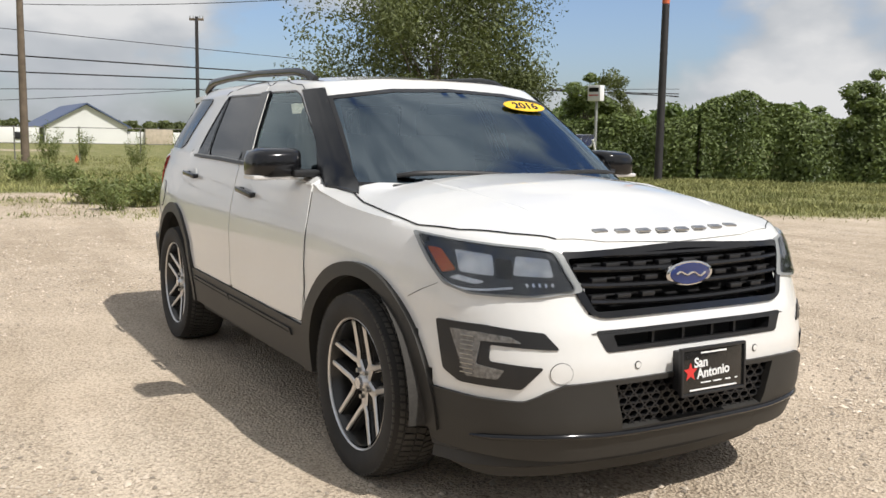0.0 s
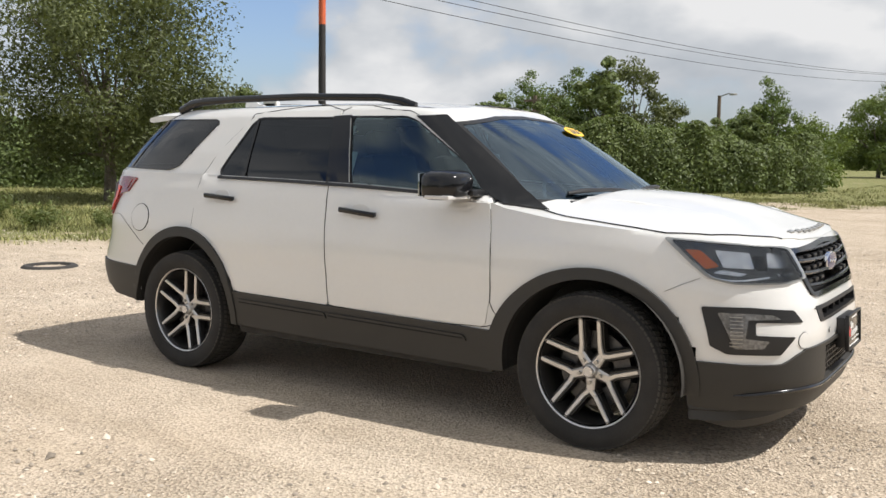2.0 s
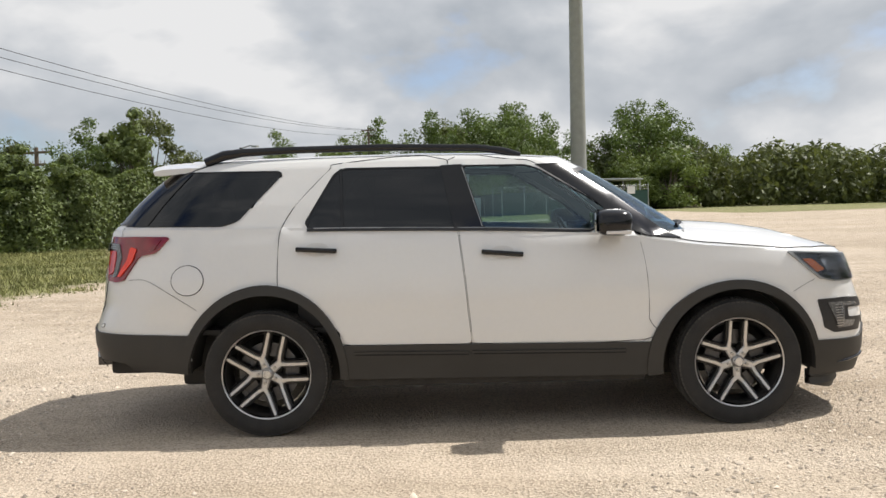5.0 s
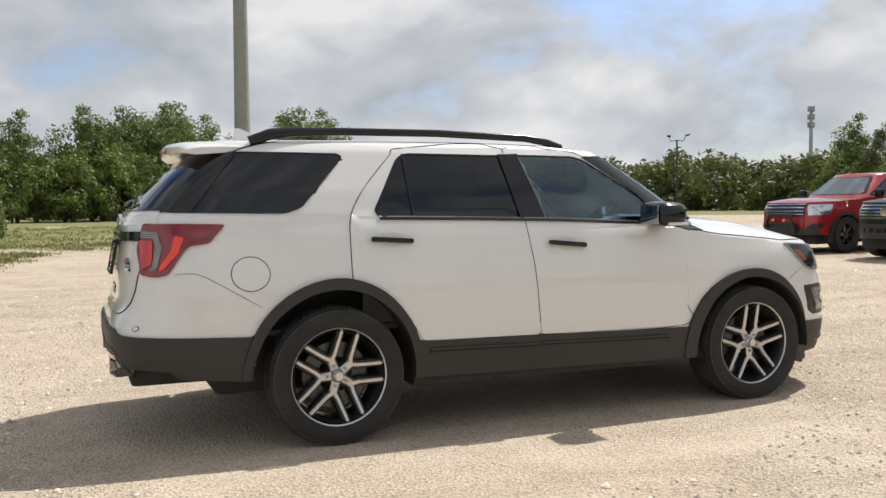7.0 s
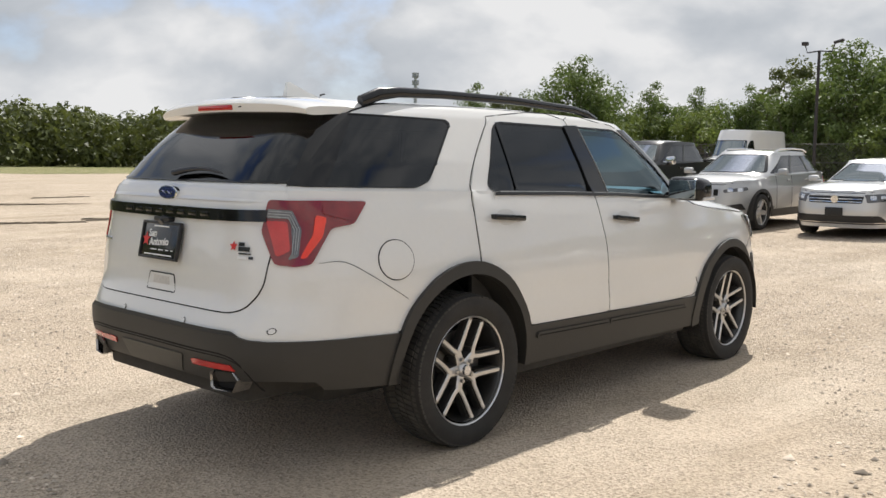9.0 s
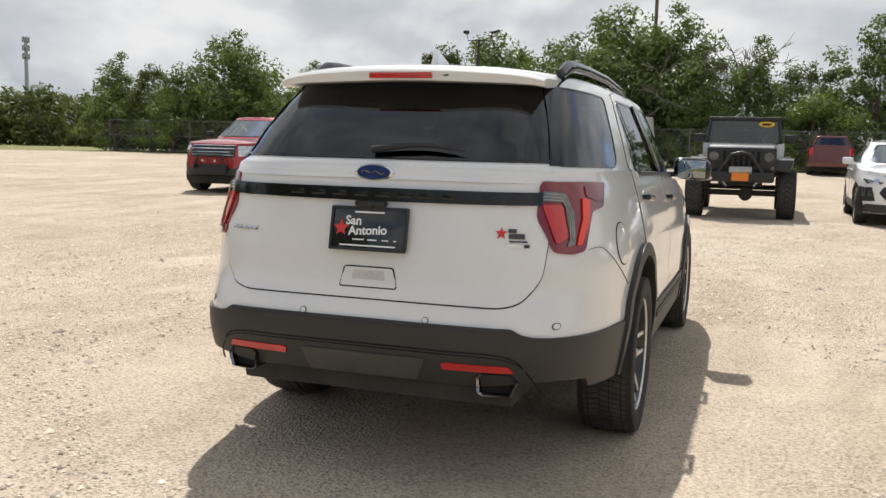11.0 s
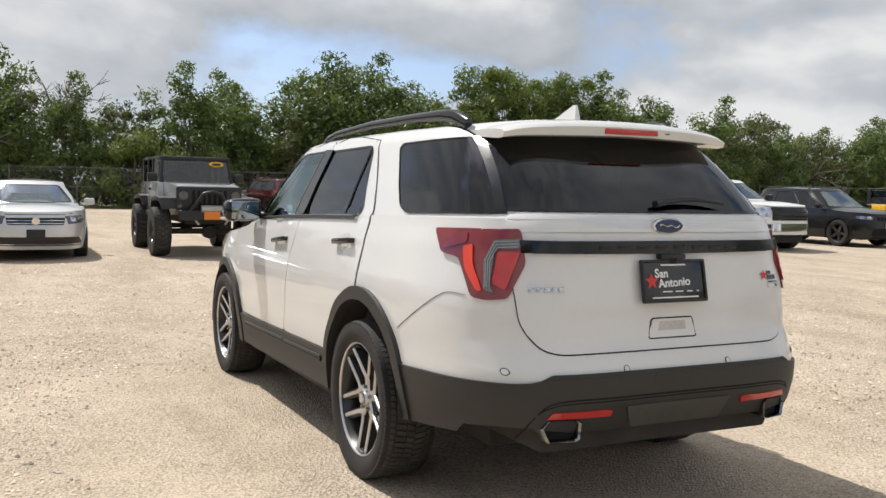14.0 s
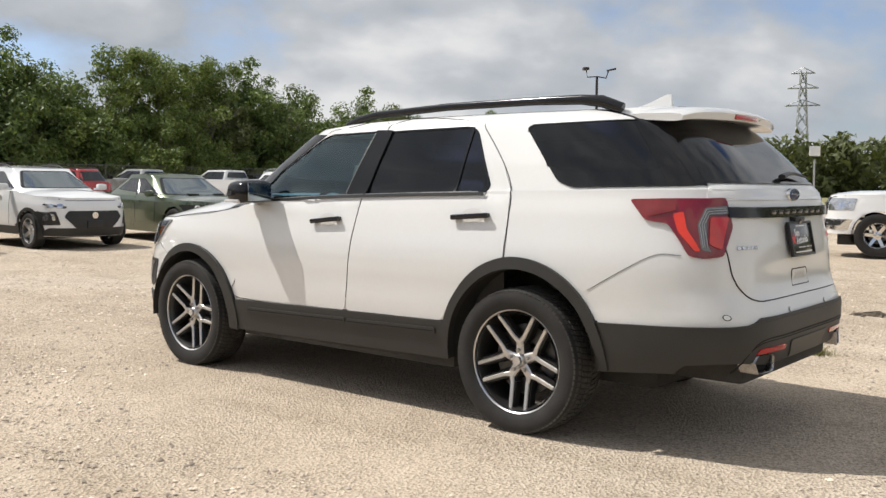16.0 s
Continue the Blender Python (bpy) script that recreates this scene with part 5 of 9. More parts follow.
    # tailgate, its glass, spoiler and lamps
    gate = [(-0.72, 1.285), (-0.70, 0.95), (-0.69, 0.85), (-0.62, 0.76), (-0.55, 0.742), (0.55, 0.742), (0.62, 0.76), (0.69, 0.85), (0.70, 0.95), (0.72, 1.285)]
    gate = rounded(gate, 0.09, 6)
    tg = sheet("tailgate", sh, gate, 180, 0.006, 0.014, WHITE, car, "white tailgate with black trim bar", step=0.06)
    strip("gate_gap", sh, [p for p in gate if p[1] < 1.2], 180, 0.010, 0.0035, GAP, tg)
    sheet("rear_window_frame", sh, backlight, 180, 0.008, 0.02, BLACK, tg, "gloss black window frame", hole=shrink(backlight, 0.04))
    sheet("rear_window", sh, backlight, 180, 0.003, 0.001, TINT, tg, "dark tinted rear window")
    bar_ = [(-0.665, 1.133), (-0.665, 1.182), (0.665, 1.182), (0.665, 1.133), (0.0, 1.128)]
    sheet("trim_bar", sh, bar_, 180, 0.022, 0.02, BLACK, tg, "gloss black tailgate bar")
    for k in range(8):
        y = 0.33 - 0.094 * k
        p_, n_ = sh.at((-6, y, 1.157), (1, 0, 0))
        part("bar_badge", boxed(p_.x - 0.0218, y, 1.157, 0.004, 0.06, 0.020, 0.001), BLACK, tg)
    bm = bmesh.new()
    box(bm, -2.525, 0, 1.118, 0.04, 0.13, 0.022, 0.007)
    cam_ = part("reversing_camera", bm, TRIM, tg, "black reversing camera housing")
    part("camera_lens", rodded((-2.545, 0, 1.10), (-2.52, 0, 1.115), 0.016, 0.022, 16), BLACK, cam_)
    pull = [(0.105, 0.865), (-0.105, 0.865), (-0.125, 0.782), (0.125, 0.782)]
    sheet("gate_pull", sh, rounded(pull, 0.012), 180, 0.009, 0.004, WHITE, tg, "recessed tailgate pull")
    strip("pull_gap", sh, rounded(pull, 0.012) + rounded(pull, 0.012)[:1], 180, 0.006, 0.0095, GAP, tg, step=0.02)
    # flat greyer patch: the shade inside the pull's recess, put into its colour
    sheet("pull_hollow", sh, [(0.065, 0.852), (-0.065, 0.852), (-0.072, 0.815), (0.072, 0.815)], 180, 0.0105, 0.002, surface("pull_shade_paint", (0.50, 0.485, 0.46), 0.5, vary=0.2), tg, step=0.03)
    # spoiler
    V_, F_ = [], []
    sec = [(-1.90, 0.008), (-2.05, 0.010), (-2.17, 0.002), (-2.232, -0.012), (-2.248, -0.030), (-2.238, -0.068), (-2.20, -0.074), (-2.06, -0.052), (-1.93, -0.03)]
    for j in range(25):
        y = -0.605 + 1.21 * j / 24
        q = abs(y) / 0.605
        drop = 0.030 * q**2 + 0.022 * q**8
        for x, z in sec:
            V_.append((x + 0.075 * q**3, y, 1.695 + z * (1 - 0.45 * q**4) - drop))
    k_ = len(sec)
    for j in range(24):
        for i in range(k_):
            a, b = j * k_ + i, j * k_ + (i + 1) % k_
            F_.append((a, b, b + k_, a + k_))
    F_ += [tuple(range(k_)), tuple(range(24 * k_, 25 * k_))[::-1]]
    sp = put("spoiler", mesh_of("spoiler", V_, F_, WHITE), car, "white roof spoiler")
    part("brake_light", boxed(-2.240, 0.0, 1.646, 0.02, 0.285, 0.026, 0.006), RED, sp, "red high brake light")
    part("washer_jet", boxed(-2.232, -0.20, 1.650, 0.02, 0.03, 0.014, 0.004), TRIM, sp)
    # rear wiper
    pts = []
    for k in range(9):
        p_, n_ = sh.at((-6, 0.03 - 0.39 * k / 8, 1.315 + 0.022 * math.sin(k / 8 * 3.0)), (1, 0, 0))
        pts.append(p_ + n_ * 0.028)
    v, f = tube(pts, [0.019, 0.018, 0.015, 0.013, 0.011, 0.010, 0.009, 0.008, 0.004], 8, 0.8)
    put("rear_wiper", mesh_of("rear_wiper", v, f, TRIM), tg, "black rear wiper")
    # fin aerial
    fin = [(-1.56, 0, 1.725), (-1.68, 0, 1.757), (-1.79, 0, 1.803), (-1.815, 0, 1.801), (-1.825, 0, 1.715)]
    v = [(x, s * w, z) for s in (-1, 1) for (x, _, z), w in zip(fin, (0.004, 0.014, 0.004, 0.004, 0.02))]
    f = [(0, 1, 2, 3, 4)[::-1], (5, 6, 7, 8, 9)] + [(i, (i + 1) % 5, 5 + (i + 1) % 5, 5 + i) for i in range(5)]
    put("fin_aerial", mesh_of("fin_aerial", v, f, WHITE), car, "white shark-fin aerial")

    # rear lower bumper, its inset panel, reflectors and tailpipes
    rb = sheet("bumper_step", sh, rounded([(0.60, 0.668), (-0.60, 0.668), (-0.64, 0.650), (0.64, 0.650)], 0.008), 180, 0.010, 0.012, CLAD, car, "dark grey bumper step pad")
    for z, w in ((0.570, 0.008), (0.558, 0.006)):
        strip("bumper_groove", sh, smooth_line([(0.70, 0.42), (0.66, 0.50), (0.58, z - 0.005), (0.3, z), (-0.3, z), (-0.58, z - 0.005), (-0.66, 0.50), (-0.70, 0.42)], 5), 180, w, 0.0135, GAP, rb)
    sheet("inset_panel", sh, rounded([(0.27, 0.535), (-0.27, 0.535), (-0.23, 0.445), (0.23, 0.445)], 0.015), 180, 0.018, 0.02, surface("satin_grey_insert", (0.058, 0.055, 0.047), 0.5, vary=0.15, size=9), rb, "satin grey centre insert")
    for s in (-1, 1):
        refl = [(s * 0.615, 0.503), (s * 0.34, 0.500), (s * 0.335, 0.522), (s * 0.36, 0.528), (s * 0.595, 0.528)]
        sheet("reflector", sh, refl if s < 0 else refl[::-1], 180, 0.018, 0.01, RED, rb, "red bumper reflector", step=0.03)
        # rectangular chamfered tailpipe trim
        outer = [(-0.085, 0.012), (-0.06, 0.045), (0.055, 0.045), (0.075, 0.03), (0.07, -0.035), (0.05, -0.045), (-0.06, -0.045)]
        V_, F_ = [], []
        for back, q in ((0.05, 0.96), (-0.030, 1.0), (-0.040, 0.95), (-0.032, 0.84), (0.01, 0.80)):
            for y, z in outer:
                face_x = sh.at((-6, s * (0.55 - y), 0.45), (1, 0, 0))[0].x
                V_.append((face_x + back, s * (0.55 - y * q), 0.450 + z * q))
        k_ = len(outer)
        for r in range(4):
            for i in range(k_):
                F_.append((r * k_ + i, r * k_ + (i + 1) % k_, (r + 1) * k_ + (i + 1) % k_, (r + 1) * k_ + i))
        pipe = put("tailpipe", mesh_of("tailpipe", V_, F_, surface("smoked_chrome", (0.30, 0.29, 0.28), 0.16, 1.0, vary=0.2, size=20)), car, "polished rectangular tailpipe trim")
        well = [(sh.at((-6, s * (0.55 - y), 0.45), (1, 0, 0))[0].x - 0.004, s * (0.55 - y * 0.84), 0.450 + z * 0.84) for y, z in outer]
        put("pipe_inside", mesh_of("pipe_inside", well, [tuple(range(len(outer)))], GAP, smooth=False), pipe)

    # number plate panels, front and rear
    for x_, z_, tilt, face, back_ in ((2.432, 0.556, 3, 90, 1), (-2.548, 1.018, -11, -90, -1)):
        m_ = pose(x_, 0.02 if back_ > 0 else 0.0, z_, 90 - tilt if back_ > 0 else 90 + tilt, 0, face)
        bm = bmesh.new()
        box(bm, 0, 0, 0, 0.318, 0.170, 0.010, 0.006)
        pl = part("dealer_plate", bm, PLATEBLACK, car, "black dealer plate with white lettering and red star", m_)
        bm = bmesh.new()
        for at_, size_ in (((0, 0.083), (0.330, 0.012)), ((0, -0.083), (0.330, 0.012)), ((0.160, 0), (0.012, 0.166)), ((-0.160, 0), (0.012, 0.166))):
            box(bm, at_[0], at_[1], 0.002, size_[0], size_[1], 0.018, 0.004)
        if back_ > 0:
            box(bm, 0, 0, -0.030, 0.30, 0.15, 0.05, 0.008)
        part("plate_frame", bm, TRIM, pl)
        lettering("San", 0.050, INK_WHITE, "plate_word", pl, pose(-0.10, 0.030, 0.0065), 0.0006, 0.0, 0.0012, "LEFT")
        lettering("Antonio", 0.050, INK_WHITE, "plate_word", pl, pose(-0.085, -0.012, 0.0065, 0, 0, 3), 0.0006, 0.0, 0.0012, "LEFT")
        star = [((0.036 if k % 2 == 0 else 0.016) * math.cos(radians(90 + 36 * k)) - 0.118, (0.036 if k % 2 == 0 else 0.016) * math.sin(radians(90 + 36 * k)), 0.0062) for k in range(10)]
        put("plate_star", mesh_of("plate_star", star, [tuple(range(10))], INK_RED, smooth=False), pl)
        for y_, w_, h_, x0 in ((0.066, 0.13, 0.006, 0.0), (-0.068, 0.24, 0.006, 0.0)):
            part("plate_bar", boxed(x0, y_, 0.0055, w_, h_, 0.0015), INK_WHITE, pl)
        for x0, w_ in ((-0.04, 0.05), (0.02, 0.04), (0.075, 0.028), (0.118, 0.012)):
            part("plate_bar", boxed(x0, -0.044, 0.0055, w_, 0.005, 0.0015), INK_WHITE, pl)
    # dealer sticker and trim badge on the tailgate
    def on_gate(y, z, lift=0.009):
        p_, n_ = sh.at((-6, y, z), (1, 0, 0))
        return Matrix.Translation(p_ + n_ * lift) @ n_.to_track_quat("Z", "Y").to_matrix().to_4x4()
    star = [((0.026 if k % 2 == 0 else 0.011) * math.cos(radians(90 + 36 * k)), (0.026 if k % 2 == 0 else 0.011) * math.sin(radians(90 + 36 * k)), 0.001) for k in range(10)]
    put("dealer_sticker", mesh_of("dealer_sticker", star, [tuple(range(10))], INK_RED, smooth=False), tg, "small red star dealer sticker", on_gate(-0.535, 1.025))
    for dy, dz, w_, h_, m2 in ((-0.575, 1.035, 0.032, 0.016, PLATEBLACK), (-0.592, 1.015, 0.062, 0.020, PLATEBLACK), (-0.60, 0.995, 0.07, 0.006, PLATEBLACK), (-0.588, 0.978, 0.05, 0.012, INK_WHITE), (-0.63, 0.978, 0.022, 0.012, PLATEBLACK)):
        part("sticker_bar", boxed(0, 0, 0, w_, h_, 0.0016), m2, tg, "", on_gate(dy, dz) @ pose(0, 0, 0, 0, 0, 0))
    for k in range(5):
        part("trim_badge", boxed(0, 0, 0, 0.024, 0.016, 0.004, 0.001), SILVERLAMP, tg, "", on_gate(0.645 - 0.029 * k, 0.992))

    # underbody, cabin lining, seats, dashboard
    bm = bmesh.new()
    box(bm, -0.1, 0, 0.33, 3.9, 1.16, 0.16, 0.04)
    box(bm, -0.05, 0, 0.40, 1.86, 1.80, 0.26, 0.03)
    box(bm, 2.0, 0, 0.40, 0.5, 1.1, 0.2, 0.03)
    box(bm, -2.2, 0, 0.42, 0.6, 1.2, 0.16, 0.03)
    ub = part("underbody", bm, UNDER, car, "dusty dark underbody")
    for x in (AXLE, -AXLE):
        part("axle", rodded((x, -0.7, 0.34), (x, 0.7, 0.34), 0.045, seg=12), UNDER, ub)
    cabin_floor = part("cabin_floor", boxed(-0.7, 0, 0.62, 3.3, 1.60, 0.03), SEATS, car)
    for y in (-0.88, 0.88):
        part("door_lining", boxed(-0.30, y * 0.90, 0.90, 1.9, 0.03, 0.52, 0.01), SEATS, cabin_floor)
    V_, F_ = [], []
    for i in range(21):
        x = 0.22 - 2.1 * i / 20
        for j in range(11):
            y = -0.62 + 1.24 * j / 10
            V_.append((x, y, sh.roof(x, y) - 0.05))
    F_ = [(i * 11 + j, i * 11 + j + 1, (i + 1) * 11 + j + 1, (i + 1) * 11 + j) for i in range(20) for j in range(10)]
    put("roof_lining", mesh_of("roof_lining", V_, F_, HEADLINER), car)
    bm = bmesh.new()
    box(bm, 0.92, 0, 1.06, 0.42, 1.52, 0.20, 0.06)
    dash = part("dashboard", bm, SEATS, car, "charcoal dashboard")
    v, f = lathe([(0.17, -0.014), (0.19, 0.0), (0.17, 0.014), (0.155, 0.0), (0.17, -0.014)], 36)
    put("steering_wheel", mesh_of("steering_wheel", v, f, SEATS), dash, "", pose(0.60, 0.38, 1.10, 0, 0, 90) @ pose(0, 0, 0, -25, 0, 0))
    part("rear_view_mirror", boxed(0.50, 0.0, 1.53, 0.03, 0.22, 0.06, 0.012), TRIM, dash)
    for x, ys in ((0.05, (-0.38, 0.38)), (-0.85, (-0.45, 0.0, 0.45)), (-1.65, (-0.33, 0.33))):
        for y in ys:
            w_ = 0.46 if len(ys) == 2 else 0.40
            bm = bmesh.new()
            box(bm, x + 0.10, y, 0.80, 0.50, w_, 0.16, 0.05)
            box(bm, x - 0.20, y, 1.10, 0.15, w_, 0.60, 0.055, pose(0, 0, 0, 0, -14, 0))
            box(bm, x - 0.29, y, 1.46, 0.10, w_ * 0.58, 0.17, 0.04, pose(0, 0, 0, 0, -10, 0))
            part("seat", bm, SEATS, car, "charcoal leather seat with head restraint")
    part("parking_note", boxed(1.05, -0.52, 1.17, 0.07, 0.12, 0.003), INK_WHITE, dash)

    # wheels: five split spokes, machined faces over black
    kit = wheel_meshes(WHEEL_R, 0.272, 0.255, "split", ALLOY, ALLOY)
    for x, y, spin in ((AXLE, -TRACK, 0), (-AXLE, -TRACK, 15), (AXLE, TRACK, 20), (-AXLE, TRACK, 34)):
        w = fit_wheel(kit, car, x, y, WHEEL_R - 0.008, 0, True, spin)
        for k in range(5):
            a = radians(90 + 36 + 72 * k)
            part("lug_nut", rodded((0.057 * math.cos(a), kit["hub"] - 0.022, 0.057 * math.sin(a)), (0.057 * math.cos(a), kit["hub"] + 0.02, 0.057 * math.sin(a)), 0.010, 0.011, 6), STEEL, w)
        part("hub_cap", rodded((0, kit["hub"] - 0.034, 0), (0, kit["hub"] - 0.01, 0), 0.024, 0.030, 20), SILVERLAMP, w, "silver centre cap")
    return car


build_suv()

# ---- parked vehicles ----
CAR_GLASS = pane("car_window_glass", (0.10, 0.115, 0.12), 0.0, 1.75)
CABIN = surface("dark_cabin", (0.020, 0.020, 0.020), 0.8, vary=0.3)
CAR_SCREEN = pane("coated_windscreen_glass", (0.16, 0.19, 0.20), 0.0, 3.6, (0.88, 0.97, 1.0))
PLATE_WHITE = surface("number_plate_white", (0.55, 0.55, 0.52), 0.5, vary=0.1)


def general_shell(L, W, H, hood_z, lip_z, cowl, roof_front, roof_back, tail_base, waist_z, tail_z, deck=None, sill=0.24, square=(4.3, 5.5, 3.4, 5), lean=0.26):
    """A body from a few sizes; the middle of its length is x = 0."""
    a = L / 2
    w_low, w_top = W, W - lean
    return Shell(
        nose=table(0.2, a - 0.06, 0.35, a - 0.01, 0.5, a, lip_z - 0.08, a - 0.03, lip_z, a - 0.10),
        tail=table(0.2, a - 0.12, 0.4, a - 0.01, 0.6, a, tail_z, a - 0.04),
        wide=table(0.2, w_low - 0.06, 0.45, w_low - 0.01, 0.65, w_low, 0.85, w_low - 0.008, waist_z, w_low - 0.05),
        screen=table(waist_z - 0.08, cowl + 0.12, H - 0.03, roof_front),
        back=table(tail_z - 0.06, -tail_base + 0.05, H - 0.10, -roof_back + 0.06, H - 0.03, -roof_back - 0.03),
        cabin=table(waist_z - 0.1, w_low - 0.035, waist_z, w_low - 0.06, H - 0.16, w_top - 0.03, H - 0.05, w_top - 0.07, H, w_top - 0.13),
        waist=table(-a, tail_z, cowl - 0.9, waist_z, cowl, hood_z, a - 0.25, lip_z + (hood_z - lip_z) * 0.35, a, lip_z),
        bonnet=table(cowl - 0.3, hood_z, a - 0.55, lip_z + (hood_z - lip_z) * 0.5, a - 0.25, lip_z + (hood_z - lip_z) * 0.35, a, lip_z),
        crown=table(cowl - 0.3, 0.06, a - 0.6, 0.085, a - 0.25, 0.06, a, 0.012),
        roof=table(roof_back - 0.2, H - 0.085, (roof_front + roof_back) / 2, H - 0.05, roof_front + 0.1, H - 0.075),
        hood_x=cowl - 0.05, n=square, sill=sill, around=96, up=16, roofw=w_top, hoodw=W * 0.9, deck_x=deck, deck_rise=0.02)


def parked_car(name, label, material, shell, size, wheel, style, wb, front_axle, look_of, group="parked cars", rails=False, cladding=None, category="car"):
    """A whole parked car: skin, glazing, wheels, lamps, grille and mirrors."""
    L, W, H, cowl, roof_front, roof_back, tail_base, waist_z, tail_z = size
    car = new(name)
    car.empty_display_size = 0.3
    tagged(car, label, category, group)
    fr, rr = front_axle, front_axle - wb
    R, rim, tw = wheel
    holes = []
    arches = []
    for cx in (fr, rr):
        arches.append(arc_pts(cx, R - 0.01, R + 0.055, R + 0.06, -20, 200, 14))
    drop = look_of.get("glass_drop", 0.0)
    gz0, gz1 = waist_z + 0.035, H - 0.135 - drop
    slope_f = (cowl - 0.16 - roof_front) / max(0.1, (gz1 - waist_z))
    slope_r = (roof_back - tail_base) / max(0.1, (gz1 - tail_z))
    x_front_low, x_front_top = cowl - 0.42, roof_front - 0.26
    x_back_low, x_back_top = tail_base + look_of.get("rear_inset", 0.35), roof_back + look_of.get("rear_inset_top", 0.28)
    glass = [(x_front_low, gz0), (x_front_top, gz1), (x_back_top, gz1), (x_back_low, gz0 + look_of.get("kick", 0.03))]
    wind = [(-W + 0.22, waist_z + 0.05), (-W + 0.43 - drop * 0.35, H - 0.115 - drop), (W - 0.43 + drop * 0.35, H - 0.115 - drop), (W - 0.22, waist_z + 0.05)]
    rear = [(-W + 0.26, tail_z + 0.06), (-W + 0.42, H - 0.14), (W - 0.42, H - 0.14), (W - 0.26, tail_z + 0.06)]
    sm = lambda poly, k: [(x + (sum(p[0] for p in poly) / len(poly) - x) * k, z + (sum(p[1] for p in poly) / len(poly) - z) * k) for x, z in poly]
    for s, phi in ((-1, -90), (1, 90)):
        holes.append((phi, side(sm(glass, 0.08), s), ("high",)))
        holes += [(phi, side(a, s), ("low",)) for a in arches]
    holes += [(0, sm(wind, 0.08), ("high",)), (180, sm(rear, 0.08), ("high",))]
    put("body", shell.mesh("body", material, holes), car)
    sheet("windscreen", shell, rounded(wind, 0.06), 0, 0.004, 0.01, CAR_SCREEN, car, "windscreen reflecting bright cloud", step=0.12)
    sheet("windscreen_frame", shell, rounded(sm(wind, -0.02), 0.06), 0, 0.006, 0.02, BLACK, car, step=0.12, hole=rounded(sm(wind, 0.06), 0.05))
    sheet("rear_window", shell, rounded(rear, 0.06), 180, 0.004, 0.01, CAR_GLASS, car, step=0.12)
    bm = bmesh.new()
    box(bm, (cowl + tail_base) / 2, 0, waist_z - 0.12, (cowl - tail_base) * 0.92, 2 * W - 0.3, 0.12)
    cab = part("cabin_floor", bm, CABIN, car)
    for y in (-0.36, 0.36):
        bm = bmesh.new()
        box(bm, (x_front_top + 0.1) - 0.45, y * W / 0.93, waist_z + 0.06, 0.14, 0.44, 0.52, 0.05, pose(0, 0, 0, 0, -12, 0))
        part("seat", bm, CABIN, cab)
    for s, phi in ((-1, -90), (1, 90)):
        sheet("side_window", shell, rounded(side(glass, s), 0.05), phi, 0.004, 0.01, CAR_GLASS, car, step=0.12)
        sheet("window_frame", shell, rounded(side(sm(glass, -0.02), s), 0.05), phi, 0.006, 0.015, BLACK, car, step=0.12, hole=rounded(side(sm(glass, 0.05), s), 0.05))
        for k in range(look_of.get("pillars", 2)):
            t = (k + 1) / (look_of.get("pillars", 2) + 1) + (0.03 if k else -0.02)
            xl, xt = x_front_low + (x_back_low - x_front_low) * t, x_front_top + (x_back_top - x_front_top) * t
            strip("pillar", shell, side([(xl + 0.04, gz0), (xt, gz1)], s), phi, 0.075, 0.010, BLACK if k == 0 else look_of.get("pillar2", BLACK), car, step=0.1)
            seam = [(xl + 0.04, waist_z - 0.01), (xl + 0.08, 0.8), (xl + 0.06, 0.36)] if k == 0 else [(xl, waist_z - 0.01), (xl, 0.75)]
            strip("door_gap", shell, side(seam, s), phi, 0.012, 0.003, GAP, car, step=0.1)
            y0 = shell.at((xl + 0.2, s * 6, waist_z - 0.12), (0, -s, 0))[0].y
            part("handle", boxed(xl + 0.24, y0 + s * 0.02, waist_z - 0.10, 0.19, 0.035, 0.030, 0.010), look_of.get("handles", material), car)
        strip("door_gap", shell, side([(x_front_low + 0.02, waist_z - 0.01), (x_front_low + 0.03, 0.6), (x_front_low - 0.02, 0.36)], s), phi, 0.012, 0.003, GAP, car, step=0.1)
        for cx in (fr, rr):
            rim_poly = arc_pts(cx, R - 0.01, R + 0.105, R + 0.11, -14, 194, 16) + arc_pts(cx, R - 0.01, R + 0.045, R + 0.05, 194, -14, 16)
            sheet("arch_moulding", shell, side(rim_poly, s), phi, 0.012, 0.05, cladding or material, car, step=0.08)
            lip = arc_pts(cx, R - 0.01, R + 0.05, R + 0.055, -20, 200, 14)
            vv = [q for x, z in lip for q in ((x, s * (W - 0.03), z), (x, s * (W - 0.36), z))]
            put("arch_liner", mesh_of("arch_liner", vv, [(2 * i, 2 * i + 1, 2 * i + 3, 2 * i + 2) for i in range(len(lip) - 1)], UNDER), car)
        sill_poly = [(fr - R - 0.12, 0.25), (fr - R - 0.12, 0.40), (rr + R + 0.12, 0.40), (rr + R + 0.12, 0.25)]
        sheet("sill", shell, side(sill_poly, s), phi, 0.012, 0.03, cladding or material, car, step=0.12)
        # mirror
        bm = bmesh.new()
        box(bm, cowl - 0.42, s * (W + 0.09), waist_z + 0.07, 0.12, 0.20, 0.13 * look_of.get("mirror", 1.0), 0.045)
        box(bm, cowl - 0.40, s * (W - 0.02), waist_z + 0.03, 0.09, 0.10, 0.04, 0.012)
        part("door_mirror", bm, look_of.get("mirror_mat", material), car)
        # lamps
        pts = look_of["lamp"]
        corner = s * look_of.get("lamp_turn", 25)
        o_ = Vector((math.cos(radians(corner)), math.sin(radians(corner)), 0))
        xl = L / 2 - 0.12
